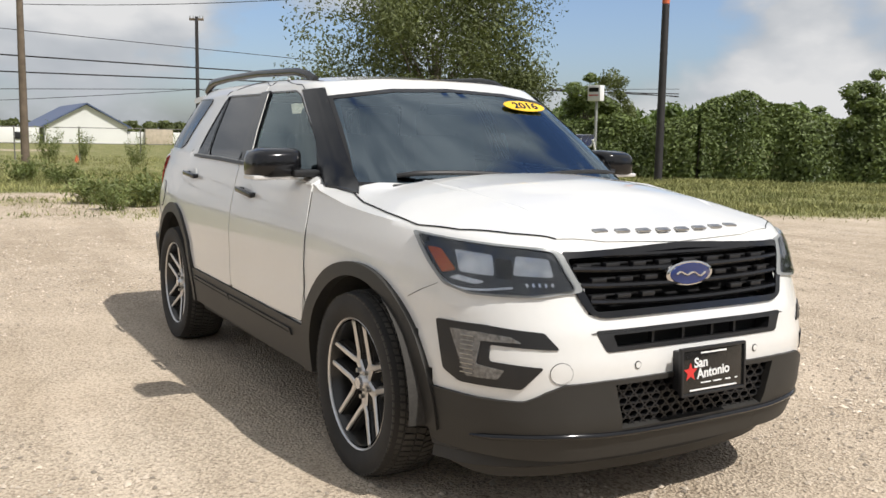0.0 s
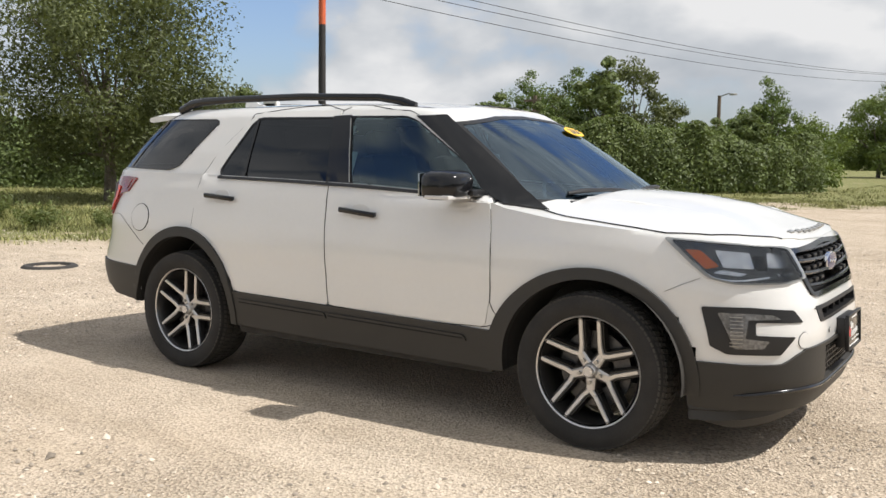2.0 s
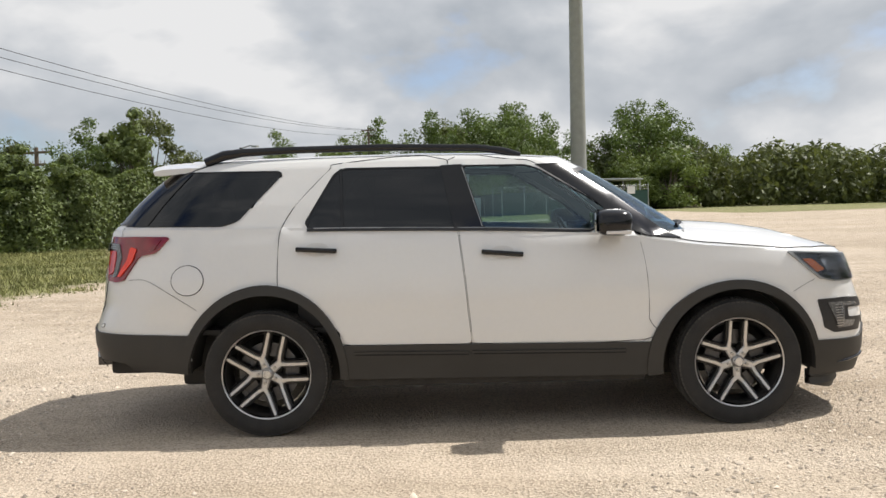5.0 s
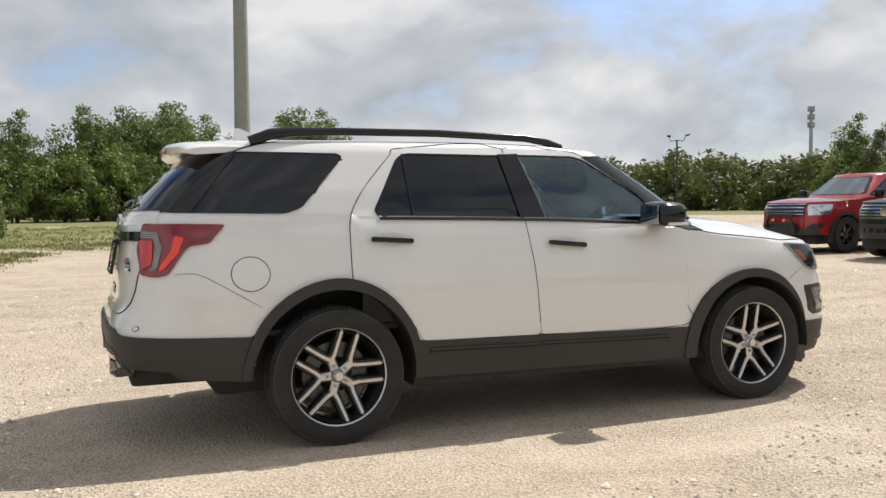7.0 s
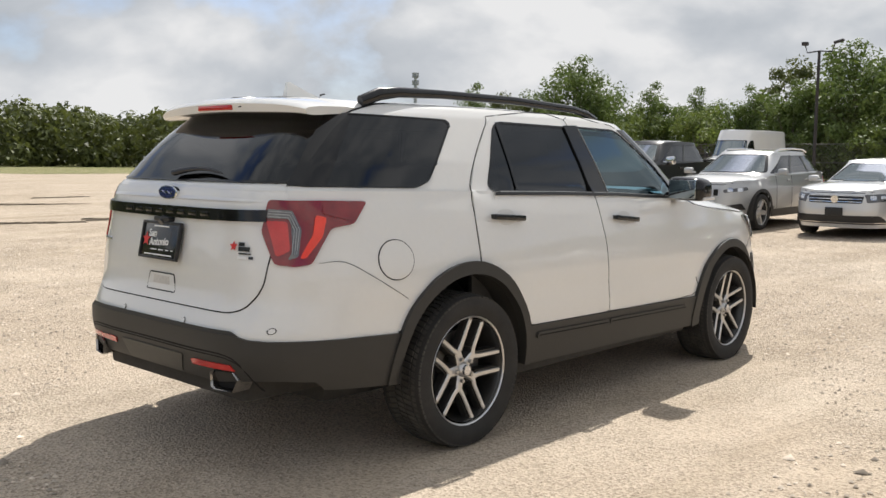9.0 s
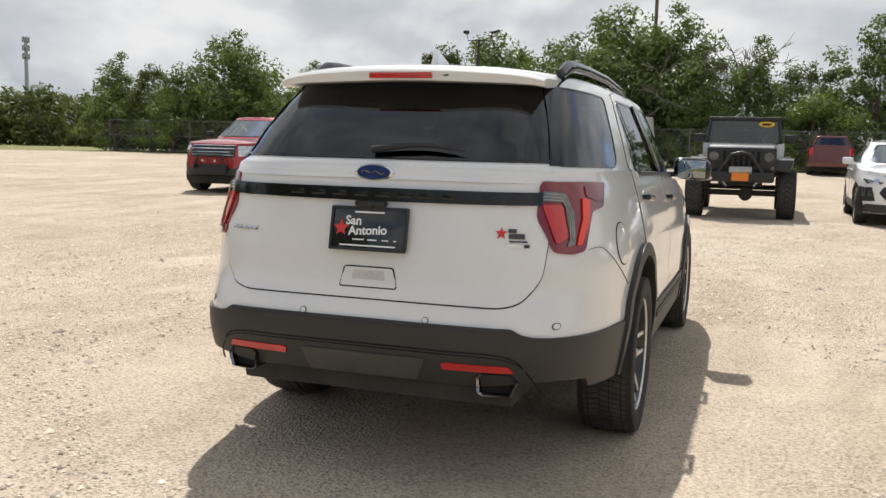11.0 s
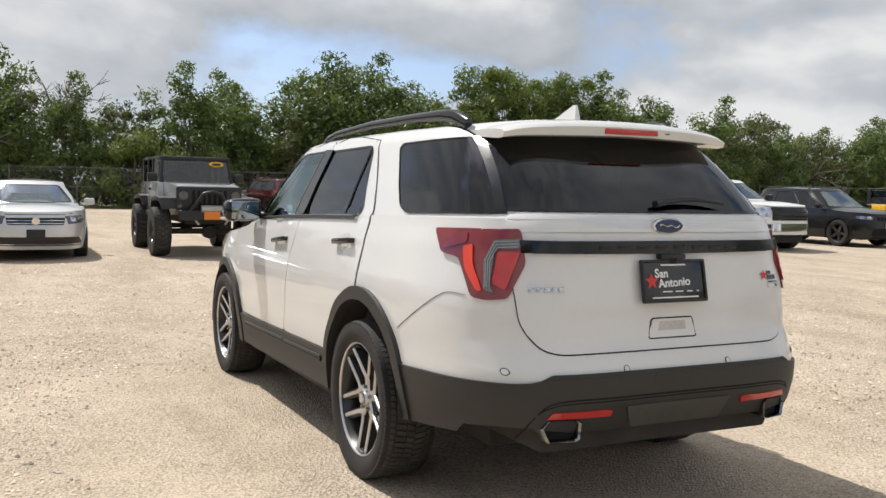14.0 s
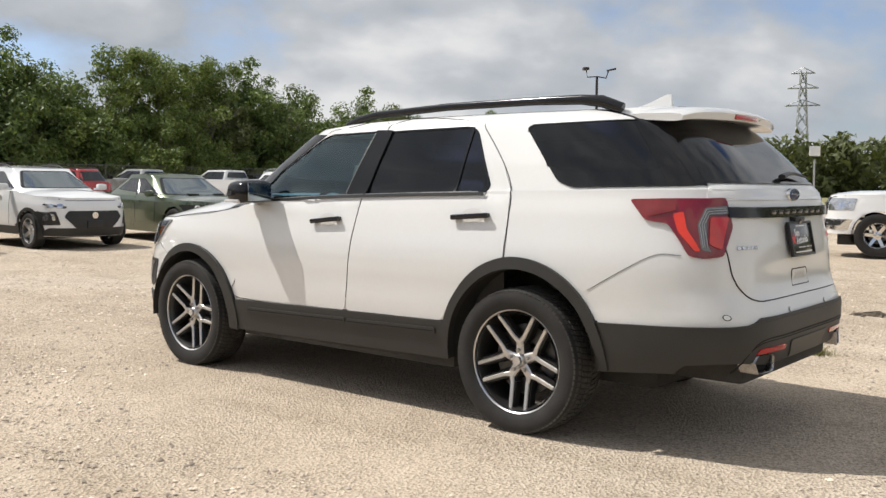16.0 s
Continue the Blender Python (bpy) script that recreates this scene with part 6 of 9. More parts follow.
        ac = lambda p: (-(xl + p[2] if len(p) > 2 else xl) * o_.y + s * p[0] * o_.x, p[1])
        hl = sheet("headlight", shell, rounded([ac(p) for p in pts], 0.02), corner, 0.010, 0.02, look_of.get("lamp_mat", SMOKE), car, "clear headlight", step=0.06)
        mid = (sum(p[0] for p in pts) / len(pts), sum(p[1] for p in pts) / len(pts), sum((p[2] if len(p) > 2 else 0) for p in pts) / len(pts))
        for k in (-0.30, 0.25):
            q = [(mid[0] + k * (pts[1][0] - pts[0][0]) * 0.9 + dx * 0.055, mid[1] + dz * 0.035, mid[2]) for dx, dz in ((-1, -1), (1, -1), (1, 1), (-1, 1))]
            sheet("reflector", shell, rounded([ac(p) for p in q], 0.02), corner, 0.015, 0.005, SILVERLAMP, hl, step=0.05)
        for q, m_, nm in look_of.get("front_extra", ()):
            sheet(nm, shell, rounded([(s * y, z) for y, z in q], 0.02), 0, 0.012, 0.03, m_, car, step=0.07)
        tl = look_of.get("tail")
        if tl:
            sheet("tail_light", shell, rounded([(s * min(y, W - 0.11), z) for y, z in tl], 0.02), 180, 0.012, 0.03, RED, car, "red tail light", step=0.06)
        if rails:
            v, f = tube([(roof_front - 0.15, s * (W - 0.37), H - 0.055), (roof_front - 0.3, s * (W - 0.37), H), ((roof_front + roof_back) / 2, s * (W - 0.37), H + 0.015), (roof_back + 0.4, s * (W - 0.37), H), (roof_back + 0.2, s * (W - 0.37), H - 0.06)], 0.018, 8)
            put("roof_rail", mesh_of("roof_rail", v, f, rails), car)
    # grille, intake, plate
    for q, m_, nm in look_of.get("front", ()):
        sheet(nm, shell, rounded(q, 0.03), 0, 0.012, 0.04, m_, car, step=0.08)
    for z, half, m_, thick in look_of.get("bars", ()):
        strip("grille_bar", shell, [(-half, z), (0, z + look_of.get("bar_bow", 0.0)), (half, z)], 0, thick, 0.024, m_, car, step=0.1, tall=0.012)
    for y, z0, z1, w_, m_ in look_of.get("slots", ()):
        sheet("grille_slot", shell, rounded([(y - w_, z0), (y + w_, z0), (y + w_, z1), (y - w_, z1)], 0.015), 0, 0.020, 0.008, m_, car, step=0.1)
    if "plate" in look_of:
        m_, z = look_of["plate"]
        p_, n_ = shell.at((6, 0, z), (-1, 0, 0))
        part("number_plate", boxed(p_.x + 0.02, 0, z, 0.02, 0.30, 0.15, 0.006), m_, car)
    if "badge" in look_of:
        p_, n_ = shell.at((6, 0, look_of["badge"]), (-1, 0, 0))
        part("emblem", rodded((p_.x, 0, look_of["badge"]), (p_.x + 0.035, 0, look_of["badge"]), look_of.get("badge_r", 0.06), seg=20), CHROME, car)
    strip("bonnet_gap", shell, [(-W * 0.80, shell.bonnet(L / 2 - 0.3) + 0.0), (-W * 0.5, shell.bonnet(L / 2) + 0.006), (W * 0.5, shell.bonnet(L / 2) + 0.006), (W * 0.80, shell.bonnet(L / 2 - 0.3))], 0, 0.012, 0.003, GAP, car, step=0.1)
    bm = bmesh.new()
    box(bm, (fr + rr) / 2, 0, 0.30, L * 0.86, 2 * W - 0.62, 0.18)
    box(bm, (fr + rr) / 2, 0, 0.34, (fr - rr) - 2 * R - 0.2, 2 * W - 0.16, 0.16)
    part("underbody", bm, UNDER, car)
    kit = wheel_meshes(R, rim, tw, style, look_of.get("rim", ALLOY), look_of.get("rim", ALLOY), blocks=0)
    for x in (fr, rr):
        for s in (-1, 1):
            fit_wheel(kit, car, x, s * (W - tw / 2 - 0.02), R, 0, False, 17 * x)
    return car


def stand(car, x, y, yaw, lift=0.0):
    """Sets a parked car on the lot; yaw is its heading in degrees."""
    car.matrix_basis = pose(x, y, lie(x, y) + lift, 0, -math.degrees(math.atan(0.0145)) * math.cos(radians(yaw)), yaw)


SILVER = paint("silver_paint", (0.46, 0.46, 0.455), 0.32, 0.5)
PALE = paint("pale_silver_paint", (0.62, 0.62, 0.615), 0.32, 0.4)
JETBLACK = surface("black_paint", (0.006, 0.0065, 0.008), 0.3, coat=0.45, spec=0.3, vary=0.05, size=1.5)
REDPAINT = paint("candy_red_paint", (0.36, 0.020, 0.022), 0.25, 0.25)
GREENPAINT = paint("green_metallic_paint", (0.075, 0.10, 0.052), 0.28, 0.5)
WHITEPAINT = paint("plain_white_paint", (0.80, 0.80, 0.79), 0.3)
GREYPAINT = paint("grey_paint", (0.17, 0.175, 0.18), 0.28, 0.6)
GRAPHITE = paint("graphite_paint", (0.10, 0.105, 0.11), 0.28, 0.6)
MAROON = paint("maroon_paint", (0.11, 0.018, 0.016), 0.25, 0.3)
YELLOWPAINT = paint("yellow_paint", (0.82, 0.45, 0.012), 0.28)
ORANGEPLATE = surface("orange_plate", (0.75, 0.22, 0.02), 0.45, vary=0.08)


def suv_spec(L, W, H, wb, fa):
    cowl, rf, rb, tb = L / 2 - 1.15, L / 2 - 2.12, -L / 2 + 0.55, -L / 2 + 0.16
    size = (L, W, H, cowl, rf, rb, tb, 1.06, 1.10)
    sh = general_shell(L, W, H, 1.05, 0.89, cowl, rf, rb, tb, 1.06, 1.10)
    return size, sh


def sedan_spec(L, W, H, low=0.0):
    cowl, rf, rb, tb = L / 2 - 1.28, L / 2 - 2.32, -L / 2 + 1.45, -L / 2 + 0.72
    size = (L, W, H, cowl, rf, rb, tb, 0.94, 0.98)
    sh = general_shell(L, W, H, 0.95, 0.80, cowl, rf, rb, tb, 0.94, 0.98, deck=-L / 2 + 1.3, sill=0.20)
    return size, sh


def pickup_spec(L, W, H, cab_back):
    cowl, rf, rb, tb = L / 2 - 1.42, L / 2 - 2.32, cab_back + 0.12, cab_back
    size = (L, W, H, cowl, rf, rb, tb, 1.26, 1.32)
    sh = general_shell(L, W, H, 1.22, 1.10, cowl, rf, rb, tb, 1.26, 1.32, deck=cab_back, sill=0.42, square=(5, 8, 4, 9), lean=0.24)
    return size, sh


def van_spec(L, W, H):
    cowl, rf, rb, tb = L / 2 - 0.75, L / 2 - 1.45, -L / 2 + 0.12, -L / 2 + 0.04
    size = (L, W, H, cowl, rf, rb, tb, 1.35, 1.35)
    sh = general_shell(L, W, H, 1.30, 1.08, cowl, rf, rb, tb, 1.35, 1.35, square=(3.6, 10, 3.4, 12), lean=0.14)
    return size, sh


def mid_suv():
    size, sh = suv_spec(4.62, 0.93, 1.58, 2.70, 1.40)
    return parked_car("crossover", "silver crossover with a seven-slot grille parked on crushed stone", SILVER, sh, size, (0.355, 0.250, 0.225), "five", 2.70, 1.40, dict(
        lamp=[(0.46, 0.80), (0.86, 0.85, -0.18), (0.88, 0.79, -0.18), (0.48, 0.74)], lamp_mat=SMOKE,
        front=(([(-0.44, 0.66), (0.44, 0.66), (0.45, 0.83), (-0.45, 0.83)], SILVER, "grille"), ([(-0.62, 0.30), (0.62, 0.30), (0.55, 0.46), (-0.55, 0.46)], TRIM, "intake"), ([(-0.8, 0.22), (0.8, 0.22), (0.8, 0.30), (-0.8, 0.30)], CLAD, "valance")),
        slots=[(-0.36 + 0.12 * k, 0.685, 0.805, 0.042, GAP) for k in range(7)],
        front_extra=(([(0.58, 0.42), (0.80, 0.42), (0.76, 0.54), (0.56, 0.50)], TRIM, "fog_lamp"),), tail=[(0.50, 0.98), (0.84, 1.0), (0.84, 0.86), (0.50, 0.88)]), rails=CHROME, cladding=CLAD)


def silver_sedan():
    size, sh = sedan_spec(4.87, 0.915, 1.42)
    return parked_car("sedan", "pale silver sedan with a chrome-barred grille parked on crushed stone", PALE, sh, size, (0.325, 0.21, 0.215), "ten", 2.80, 1.43, dict(
        lamp=[(0.46, 0.78), (0.84, 0.80, -0.2), (0.86, 0.68, -0.2), (0.50, 0.64)], lamp_mat=SMOKE, badge=0.70, badge_r=0.065,
        front=(([(-0.45, 0.63), (0.45, 0.63), (0.47, 0.76), (-0.47, 0.76)], TRIM, "grille"), ([(-0.78, 0.27), (0.78, 0.27), (0.70, 0.42), (-0.70, 0.42)], TRIM, "intake")),
        bars=[(0.655, 0.44, CHROME, 0.016), (0.70, 0.45, CHROME, 0.016), (0.745, 0.46, CHROME, 0.016), (0.30, 0.74, CHROME, 0.014)], plate=(TRIM, 0.48), tail=[(0.45, 0.88), (0.82, 0.90), (0.82, 0.74), (0.45, 0.76)]))


def white_crossover():
    size, sh = suv_spec(4.17, 0.90, 1.55, 2.60, 1.27)
    return parked_car("crossover", "white compact crossover with a black hexagonal grille on crushed stone", WHITEPAINT, sh, size, (0.33, 0.232, 0.215), "five", 2.60, 1.27, dict(
        lamp=[(0.46, 0.79), (0.82, 0.84, -0.2), (0.82, 0.81, -0.2), (0.50, 0.75)], badge=0.63, badge_r=0.06,
        front=(([(-0.36, 0.40), (0.36, 0.40), (0.55, 0.60), (0.48, 0.71), (-0.48, 0.71), (-0.55, 0.60)], TRIM, "grille"), ([(-0.80, 0.25), (0.80, 0.25), (0.74, 0.40), (-0.74, 0.40)], CLAD, "valance")),
        front_extra=(([(0.60, 0.46), (0.83, 0.44), (0.84, 0.70), (0.66, 0.70)], CLAD, "lamp_surround"), ([(0.66, 0.54), (0.79, 0.52), (0.79, 0.66), (0.68, 0.66)], SILVERLAMP, "fog_lamp")), plate=(TRIM, 0.46), tail=[(0.5, 0.95), (0.82, 0.97), (0.82, 0.85), (0.5, 0.85)]), rails=TRIM, cladding=CLAD)


def ring_lamps(car, shell, spots, z, r):
    """Round lamps with pale rings set into a face."""
    for y in spots:
        for s in (-1, 1):
            p_, n_ = shell.at((6, s * y, z), (-1, 0, 0))
            lamp = part("round_lamp", rodded((p_.x, s * y, z), (p_.x + 0.035, s * y, z), r, r * 0.92, 22), SMOKE, car, "round headlight with a pale ring")
            put("lamp_ring", mesh_of("lamp_ring", *tube([(p_.x + 0.037, s * y + r * 0.86 * math.cos(radians(15 * k)), z + r * 0.86 * math.sin(radians(15 * k))) for k in range(25)], r * 0.12, 6), INK_WHITE), lamp)


def green_coupe():
    size, sh = sedan_spec(5.02, 0.96, 1.45)
    car = parked_car("coupe", "dark green muscle coupe with round lamps and a black grille", GREENPAINT, sh, size, (0.36, 0.25, 0.245), "five", 2.95, 1.55, dict(
        lamp=[(0.50, 0.79), (0.88, 0.79, -0.12), (0.88, 0.67, -0.12), (0.50, 0.67)], lamp_mat=GAP, lamp_turn=12, pillars=1, rim=DARKALLOY,
        front=(([(-0.88, 0.655), (0.88, 0.655), (0.90, 0.80), (-0.90, 0.80)], GAP, "grille"), ([(-0.62, 0.28), (0.62, 0.28), (0.56, 0.42), (-0.56, 0.42)], TRIM, "intake"), ([(-0.9, 0.20), (0.9, 0.20), (0.9, 0.25), (-0.9, 0.25)], TRIM, "valance")),
        plate=(surface("dark_red_plate", (0.10, 0.012, 0.010), 0.4, vary=0.3, size=20), 0.50), rear_inset=0.75, rear_inset_top=0.35, kick=0.10))
    ring_lamps(car, sh, (0.56, 0.77), 0.728, 0.072)
    for s in (-1, 1):
        p_, n_ = sh.at((1.25, s * 0.30, 4), (0, 0, -1))
        part("bonnet_scoop", boxed(p_.x, p_.y, p_.z + 0.012, 0.16, 0.22, 0.03, 0.012), TRIM, car)
    return car


def white_suv():
    size, sh = suv_spec(4.52, 0.92, 1.57, 2.755, 1.42)
    return parked_car("suv", "white boxy SUV with a two-bar chrome grille on crushed stone", WHITEPAINT, sh, size, (0.36, 0.262, 0.235), "seven", 2.755, 1.42, dict(
        lamp=[(0.44, 0.86), (0.85, 0.88, -0.18), (0.85, 0.74, -0.18), (0.52, 0.70)], badge=0.74, badge_r=0.085,
        front=(([(-0.36, 0.62), (0.36, 0.62), (0.42, 0.86), (-0.42, 0.86)], TRIM, "grille"), ([(-0.46, 0.36), (0.46, 0.36), (0.42, 0.50), (-0.42, 0.50)], TRIM, "intake"), ([(-0.6, 0.25), (0.6, 0.25), (0.6, 0.30), (-0.6, 0.30)], CHROME, "skid_plate")),
        bars=[(0.70, 0.38, CHROME, 0.04), (0.79, 0.40, CHROME, 0.04)], front_extra=(([(0.58, 0.40), (0.82, 0.42), (0.80, 0.52), (0.58, 0.50)], TRIM, "fog_lamp"),), tail=[(0.6, 1.05), (0.84, 1.07), (0.84, 0.80), (0.62, 0.80)], pillars=3), rails=CHROME)


def dark_suv(name, label, material, L=4.82, H=1.67, grille=True):
    size, sh = suv_spec(L, 0.97, H, 2.91, 1.50)
    return parked_car(name, label, material, sh, size, (0.38, 0.25, 0.25), "five", 2.91, 1.46, dict(
        lamp=[(0.52, 0.87), (0.90, 0.88, -0.15), (0.90, 0.80, -0.15), (0.55, 0.77)], rim=DARKALLOY,
        front=(([(-0.50, 0.72), (0.50, 0.72), (0.52, 0.87), (-0.52, 0.87)], TRIM, "grille"), ([(-0.6, 0.34), (0.6, 0.34), (0.56, 0.54), (-0.56, 0.54)], GAP, "intake")),
        slots=[(-0.39 + 0.13 * k, 0.74, 0.85, 0.045, GAP) for k in range(7)], tail=[(0.5, 1.08), (0.88, 1.10), (0.88, 0.95), (0.5, 0.97)], plate=(PLATE_WHITE, 0.62)), rails=TRIM)


def pickup(name, label, material, style="chrome", H=1.81, L=5.9, cab_back=-1.05, rim=ALLOY, group="parked trucks"):
    size, sh = pickup_spec(L, 1.0, H, cab_back)
    looks = dict(
        lamp=[(0.60, 1.10), (0.97, 1.10, -0.12), (0.97, 0.88, -0.12), (0.62, 0.86)], lamp_mat=SILVERLAMP, lamp_turn=15, mirror=1.5, mirror_mat=CHROME if style == "chrome" else BLACK, rim=rim,
        front_extra=(([(0.62, 0.58), (0.84, 0.58), (0.84, 0.68), (0.62, 0.68)], TRIM, "fog_lamp"),),
        tail=[(0.74, 1.24), (0.90, 1.24), (0.90, 0.92), (0.74, 0.92)], rear_inset=0.16, rear_inset_top=0.12, pillars=1, kick=0.0)
    if style == "chrome":
        looks["front"] = (([(-0.60, 0.80), (0.60, 0.80), (0.56, 1.12), (-0.56, 1.12)], TRIM, "grille"), ([(-0.95, 0.50), (0.95, 0.50), (0.95, 0.72), (-0.95, 0.72)], CLAD, "bumper"), ([(-0.5, 0.55), (0.5, 0.55), (0.5, 0.64), (-0.5, 0.64)], GAP, "intake"))
        looks["bars"] = [(0.84 + 0.06 * k, 0.57, CHROME, 0.028) for k in range(5)]
        looks["badge"], looks["badge_r"] = 0.96, 0.085
    elif style == "guard":
        looks["front"] = (([(-0.56, 0.84), (0.56, 0.84), (0.56, 1.12), (-0.56, 1.12)], TRIM, "grille"), ([(-0.95, 0.62), (0.95, 0.62), (0.95, 0.78), (-0.95, 0.78)], material, "bumper"), ([(-0.8, 0.42), (0.8, 0.42), (0.8, 0.58), (-0.8, 0.58)], CLAD, "valance"))
        looks["bars"] = [(0.89 + 0.07 * k, 0.54, SILVERLAMP, 0.03) for k in range(4)]
    else:
        looks["front"] = (([(-0.60, 0.78), (0.60, 0.78), (0.60, 1.12), (-0.60, 1.12)], BLACK, "grille"), ([(-0.95, 0.50), (0.95, 0.50), (0.95, 0.70), (-0.95, 0.70)], CHROME if style == "white" else BLACK, "bumper"))
        looks["bars"] = [(0.84 + 0.08 * k, 0.56, TRIM, 0.035) for k in range(4)]
    car = parked_car(name, label, material, sh, size, (0.41, 0.235, 0.27), "six", 3.70, L / 2 - 0.95, looks, group, cladding=CLAD if style == "guard" else None, category="pickup truck")
    if style == "guard":
        v, f = tube([(L / 2 - 0.1, -0.42, 0.55), (L / 2 + 0.12, -0.40, 0.62), (L / 2 + 0.13, -0.30, 0.88), (L / 2 + 0.13, 0.30, 0.88), (L / 2 + 0.12, 0.40, 0.62), (L / 2 - 0.1, 0.42, 0.55)], 0.038, 10)
        guard = put("bull_bar", mesh_of("bull_bar", v, f, TRIM), car, "black tubular bull bar")
        part("guard_plate", boxed(L / 2 + 0.05, 0, 0.56, 0.05, 0.80, 0.24, 0.02), TRIM, guard)
        for y in (-0.16, 0.16):
            part("driving_lamp", rodded((L / 2 + 0.10, y, 0.76), (L / 2 + 0.16, y, 0.76), 0.035, seg=14), SILVERLAMP, guard)
    # dark flat sheet at rim height, standing in for the shaded hollow of the bed
    part("bed_floor", boxed((cab_back - L / 2) / 2 - 0.02, 0, 1.335, abs(cab_back + L / 2) - 0.22, 1.60, 0.02), UNDER, car)
    for s in (-1, 1):
        v, f = tube([(1.2, s * 0.93, 0.42), (-0.8, s * 0.93, 0.42)], 0.04, 8)
        put("side_step", mesh_of("side_step", v, f, CHROME if style == "chrome" else TRIM), car)
    return car


def white_van():
    size, sh = van_spec(5.9, 1.02, 2.64)
    return parked_car("van", "tall white delivery van with a dark bumper", WHITEPAINT, sh, size, (0.35, 0.21, 0.22), "ten", 3.45, 1.75, dict(
        lamp=[(0.60, 1.16), (0.94, 1.30, -0.25), (0.95, 1.08, -0.25), (0.64, 1.02)],
        front=(([(-0.62, 0.80), (0.62, 0.80), (0.62, 1.02), (-0.62, 1.02)], TRIM, "grille"), ([(-0.95, 0.30), (0.95, 0.30), (0.95, 0.74), (-0.95, 0.74)], CLAD, "bumper")),
        bars=[(0.82, 0.62, SILVERLAMP, 0.03), (1.0, 0.62, SILVERLAMP, 0.03)], plate=(PLATE_WHITE, 0.52), mirror=1.8, mirror_mat=TRIM, pillars=1, rear_inset=3.9, rear_inset_top=3.8, glass_drop=0.42), category="van", cladding=CLAD)


def off_roader(name, label, material, lifted):
    """A short boxy off-roader with flat flared wings, a seven-slot face and an upright screen."""
    car = new(name)
    tagged(car, label, "off-roader", "parked cars")
    R, up = (0.47, 0.30) if lifted else (0.395, 0.06)
    W, wb = 0.78, 2.42 if lifted else 2.6
    z0 = 0.45 + up
    bm = bmesh.new()
    box(bm, -0.62, 0, z0 + 0.34, 2.34, 2 * W, 0.66, 0.05)
    body = part("body", bm, material, car)
    bm = bmesh.new()
    vs = box(bm, 1.10, 0, z0 + 0.42, 1.22, 1.34, 0.52, 0.06)
    for v in bm.verts:
        t = (v.co.x - 0.49) / 1.22
        v.co.y *= 1 - 0.13 * max(0, t)
        if v.co.z > z0 + 0.5:
            v.co.z -= 0.06 * max(0, t)
    part("bonnet", bm, material, car)
    # upright face with slots and round lamps
    face = part("grille", boxed(1.73, 0, z0 + 0.36, 0.07, 1.24, 0.46, 0.03), material if not lifted else TRIM, car, "seven-slot upright face")
    for k in range(7):
        part("grille_slot", boxed(1.765, -0.30 + 0.10 * k, z0 + 0.37, 0.012, 0.052, 0.30, 0.004), GAP, face)
    for s in (-1, 1):
        part("headlight", rodded((1.74, s * 0.49, z0 + 0.42), (1.79, s * 0.49, z0 + 0.42), 0.095, 0.085, 24), SILVERLAMP if not lifted else SMOKE, face)
        part("turn_lamp", rodded((1.74, s * 0.56, z0 + 0.22), (1.78, s * 0.56, z0 + 0.22), 0.04, 0.036, 16), SMOKE if lifted else AMBER, face)
    # screen frame, screen, top
    zt_ = z0 + 0.66
    bm = bmesh.new()
    for y in (-0.70, 0.70):
        rod(bm, (0.52, y, zt_), (0.33, y * 0.93, zt_ + 0.48), 0.035, 0.03, 8)
    rod(bm, (0.33, -0.66, zt_ + 0.48), (0.33, 0.66, zt_ + 0.48), 0.035, seg=8)
    part("screen_frame", bm, material if not lifted else TRIM, car)
    ws = [(0.51, -0.66, zt_ + 0.02), (0.51, 0.66, zt_ + 0.02), (0.335, 0.62, zt_ + 0.455), (0.335, -0.62, zt_ + 0.455)]
    glass_ob = put("windscreen", mesh_of("windscreen", ws, [(0, 1, 2, 3)], CAR_GLASS, smooth=False), car)
    if lifted:
        oval = [(0.348, 0.42 + 0.15 * math.cos(2 * math.pi * k / 32), zt_ + 0.385 + 0.055 * math.sin(2 * math.pi * k / 32)) for k in range(32)]
        oval = [(x + (zt_ + 0.385 - z) * 0.32 + 0.025, y, z) for x, y, z in oval]
        st = put("sticker", mesh_of("sticker", oval, [tuple(range(32))], YELLOW, smooth=False), glass_ob, "yellow oval year sticker")
        part("sticker_numerals", boxed(0.392, 0.42, zt_ + 0.385, 0.004, 0.17, 0.045, 0.001, pose(0, 0, 0, 0, -17, 0)), PLATEBLACK, glass_ob)
    bm = bmesh.new()
    box(bm, -0.70, 0, zt_ + 0.495, 2.14, 1.40, 0.07, 0.03)
    part("hard_top", bm, TRIM if lifted else BLACK, car, "black hard top")
    for s in (-1, 1):
        for x, w_, tilt in ((-0.42, 0.09, 0), (-1.05, 0.10, 0), (-1.74, 0.12, 6)):
            part("pillar", boxed(x, s * 0.70, zt_ + 0.24, w_, 0.06, 0.50, 0.015), TRIM if lifted or x < -0.5 else material, car)
        part("side_window", boxed(-0.72, s * 0.71, zt_ + 0.245, 2.0, 0.008, 0.43), CAR_GLASS, car)
        for x in (0.40, -0.42, -1.05):
            part("door_gap", boxed(x, s * (W + 0.001), z0 + 0.34, 0.012, 0.004, 0.60), GAP, car)
        part("handle", boxed(-0.32, s * (W + 0.02), z0 + 0.52, 0.10, 0.03, 0.05, 0.01), TRIM, car)
        part("hinge", boxed(0.36, s * (W + 0.01), z0 + 0.20, 0.08, 0.02, 0.04, 0.006), material, car)
        bm = bmesh.new()
        box(bm, 0.46, s * 0.86, zt_ + 0.10, 0.10, 0.20, 0.17, 0.03)
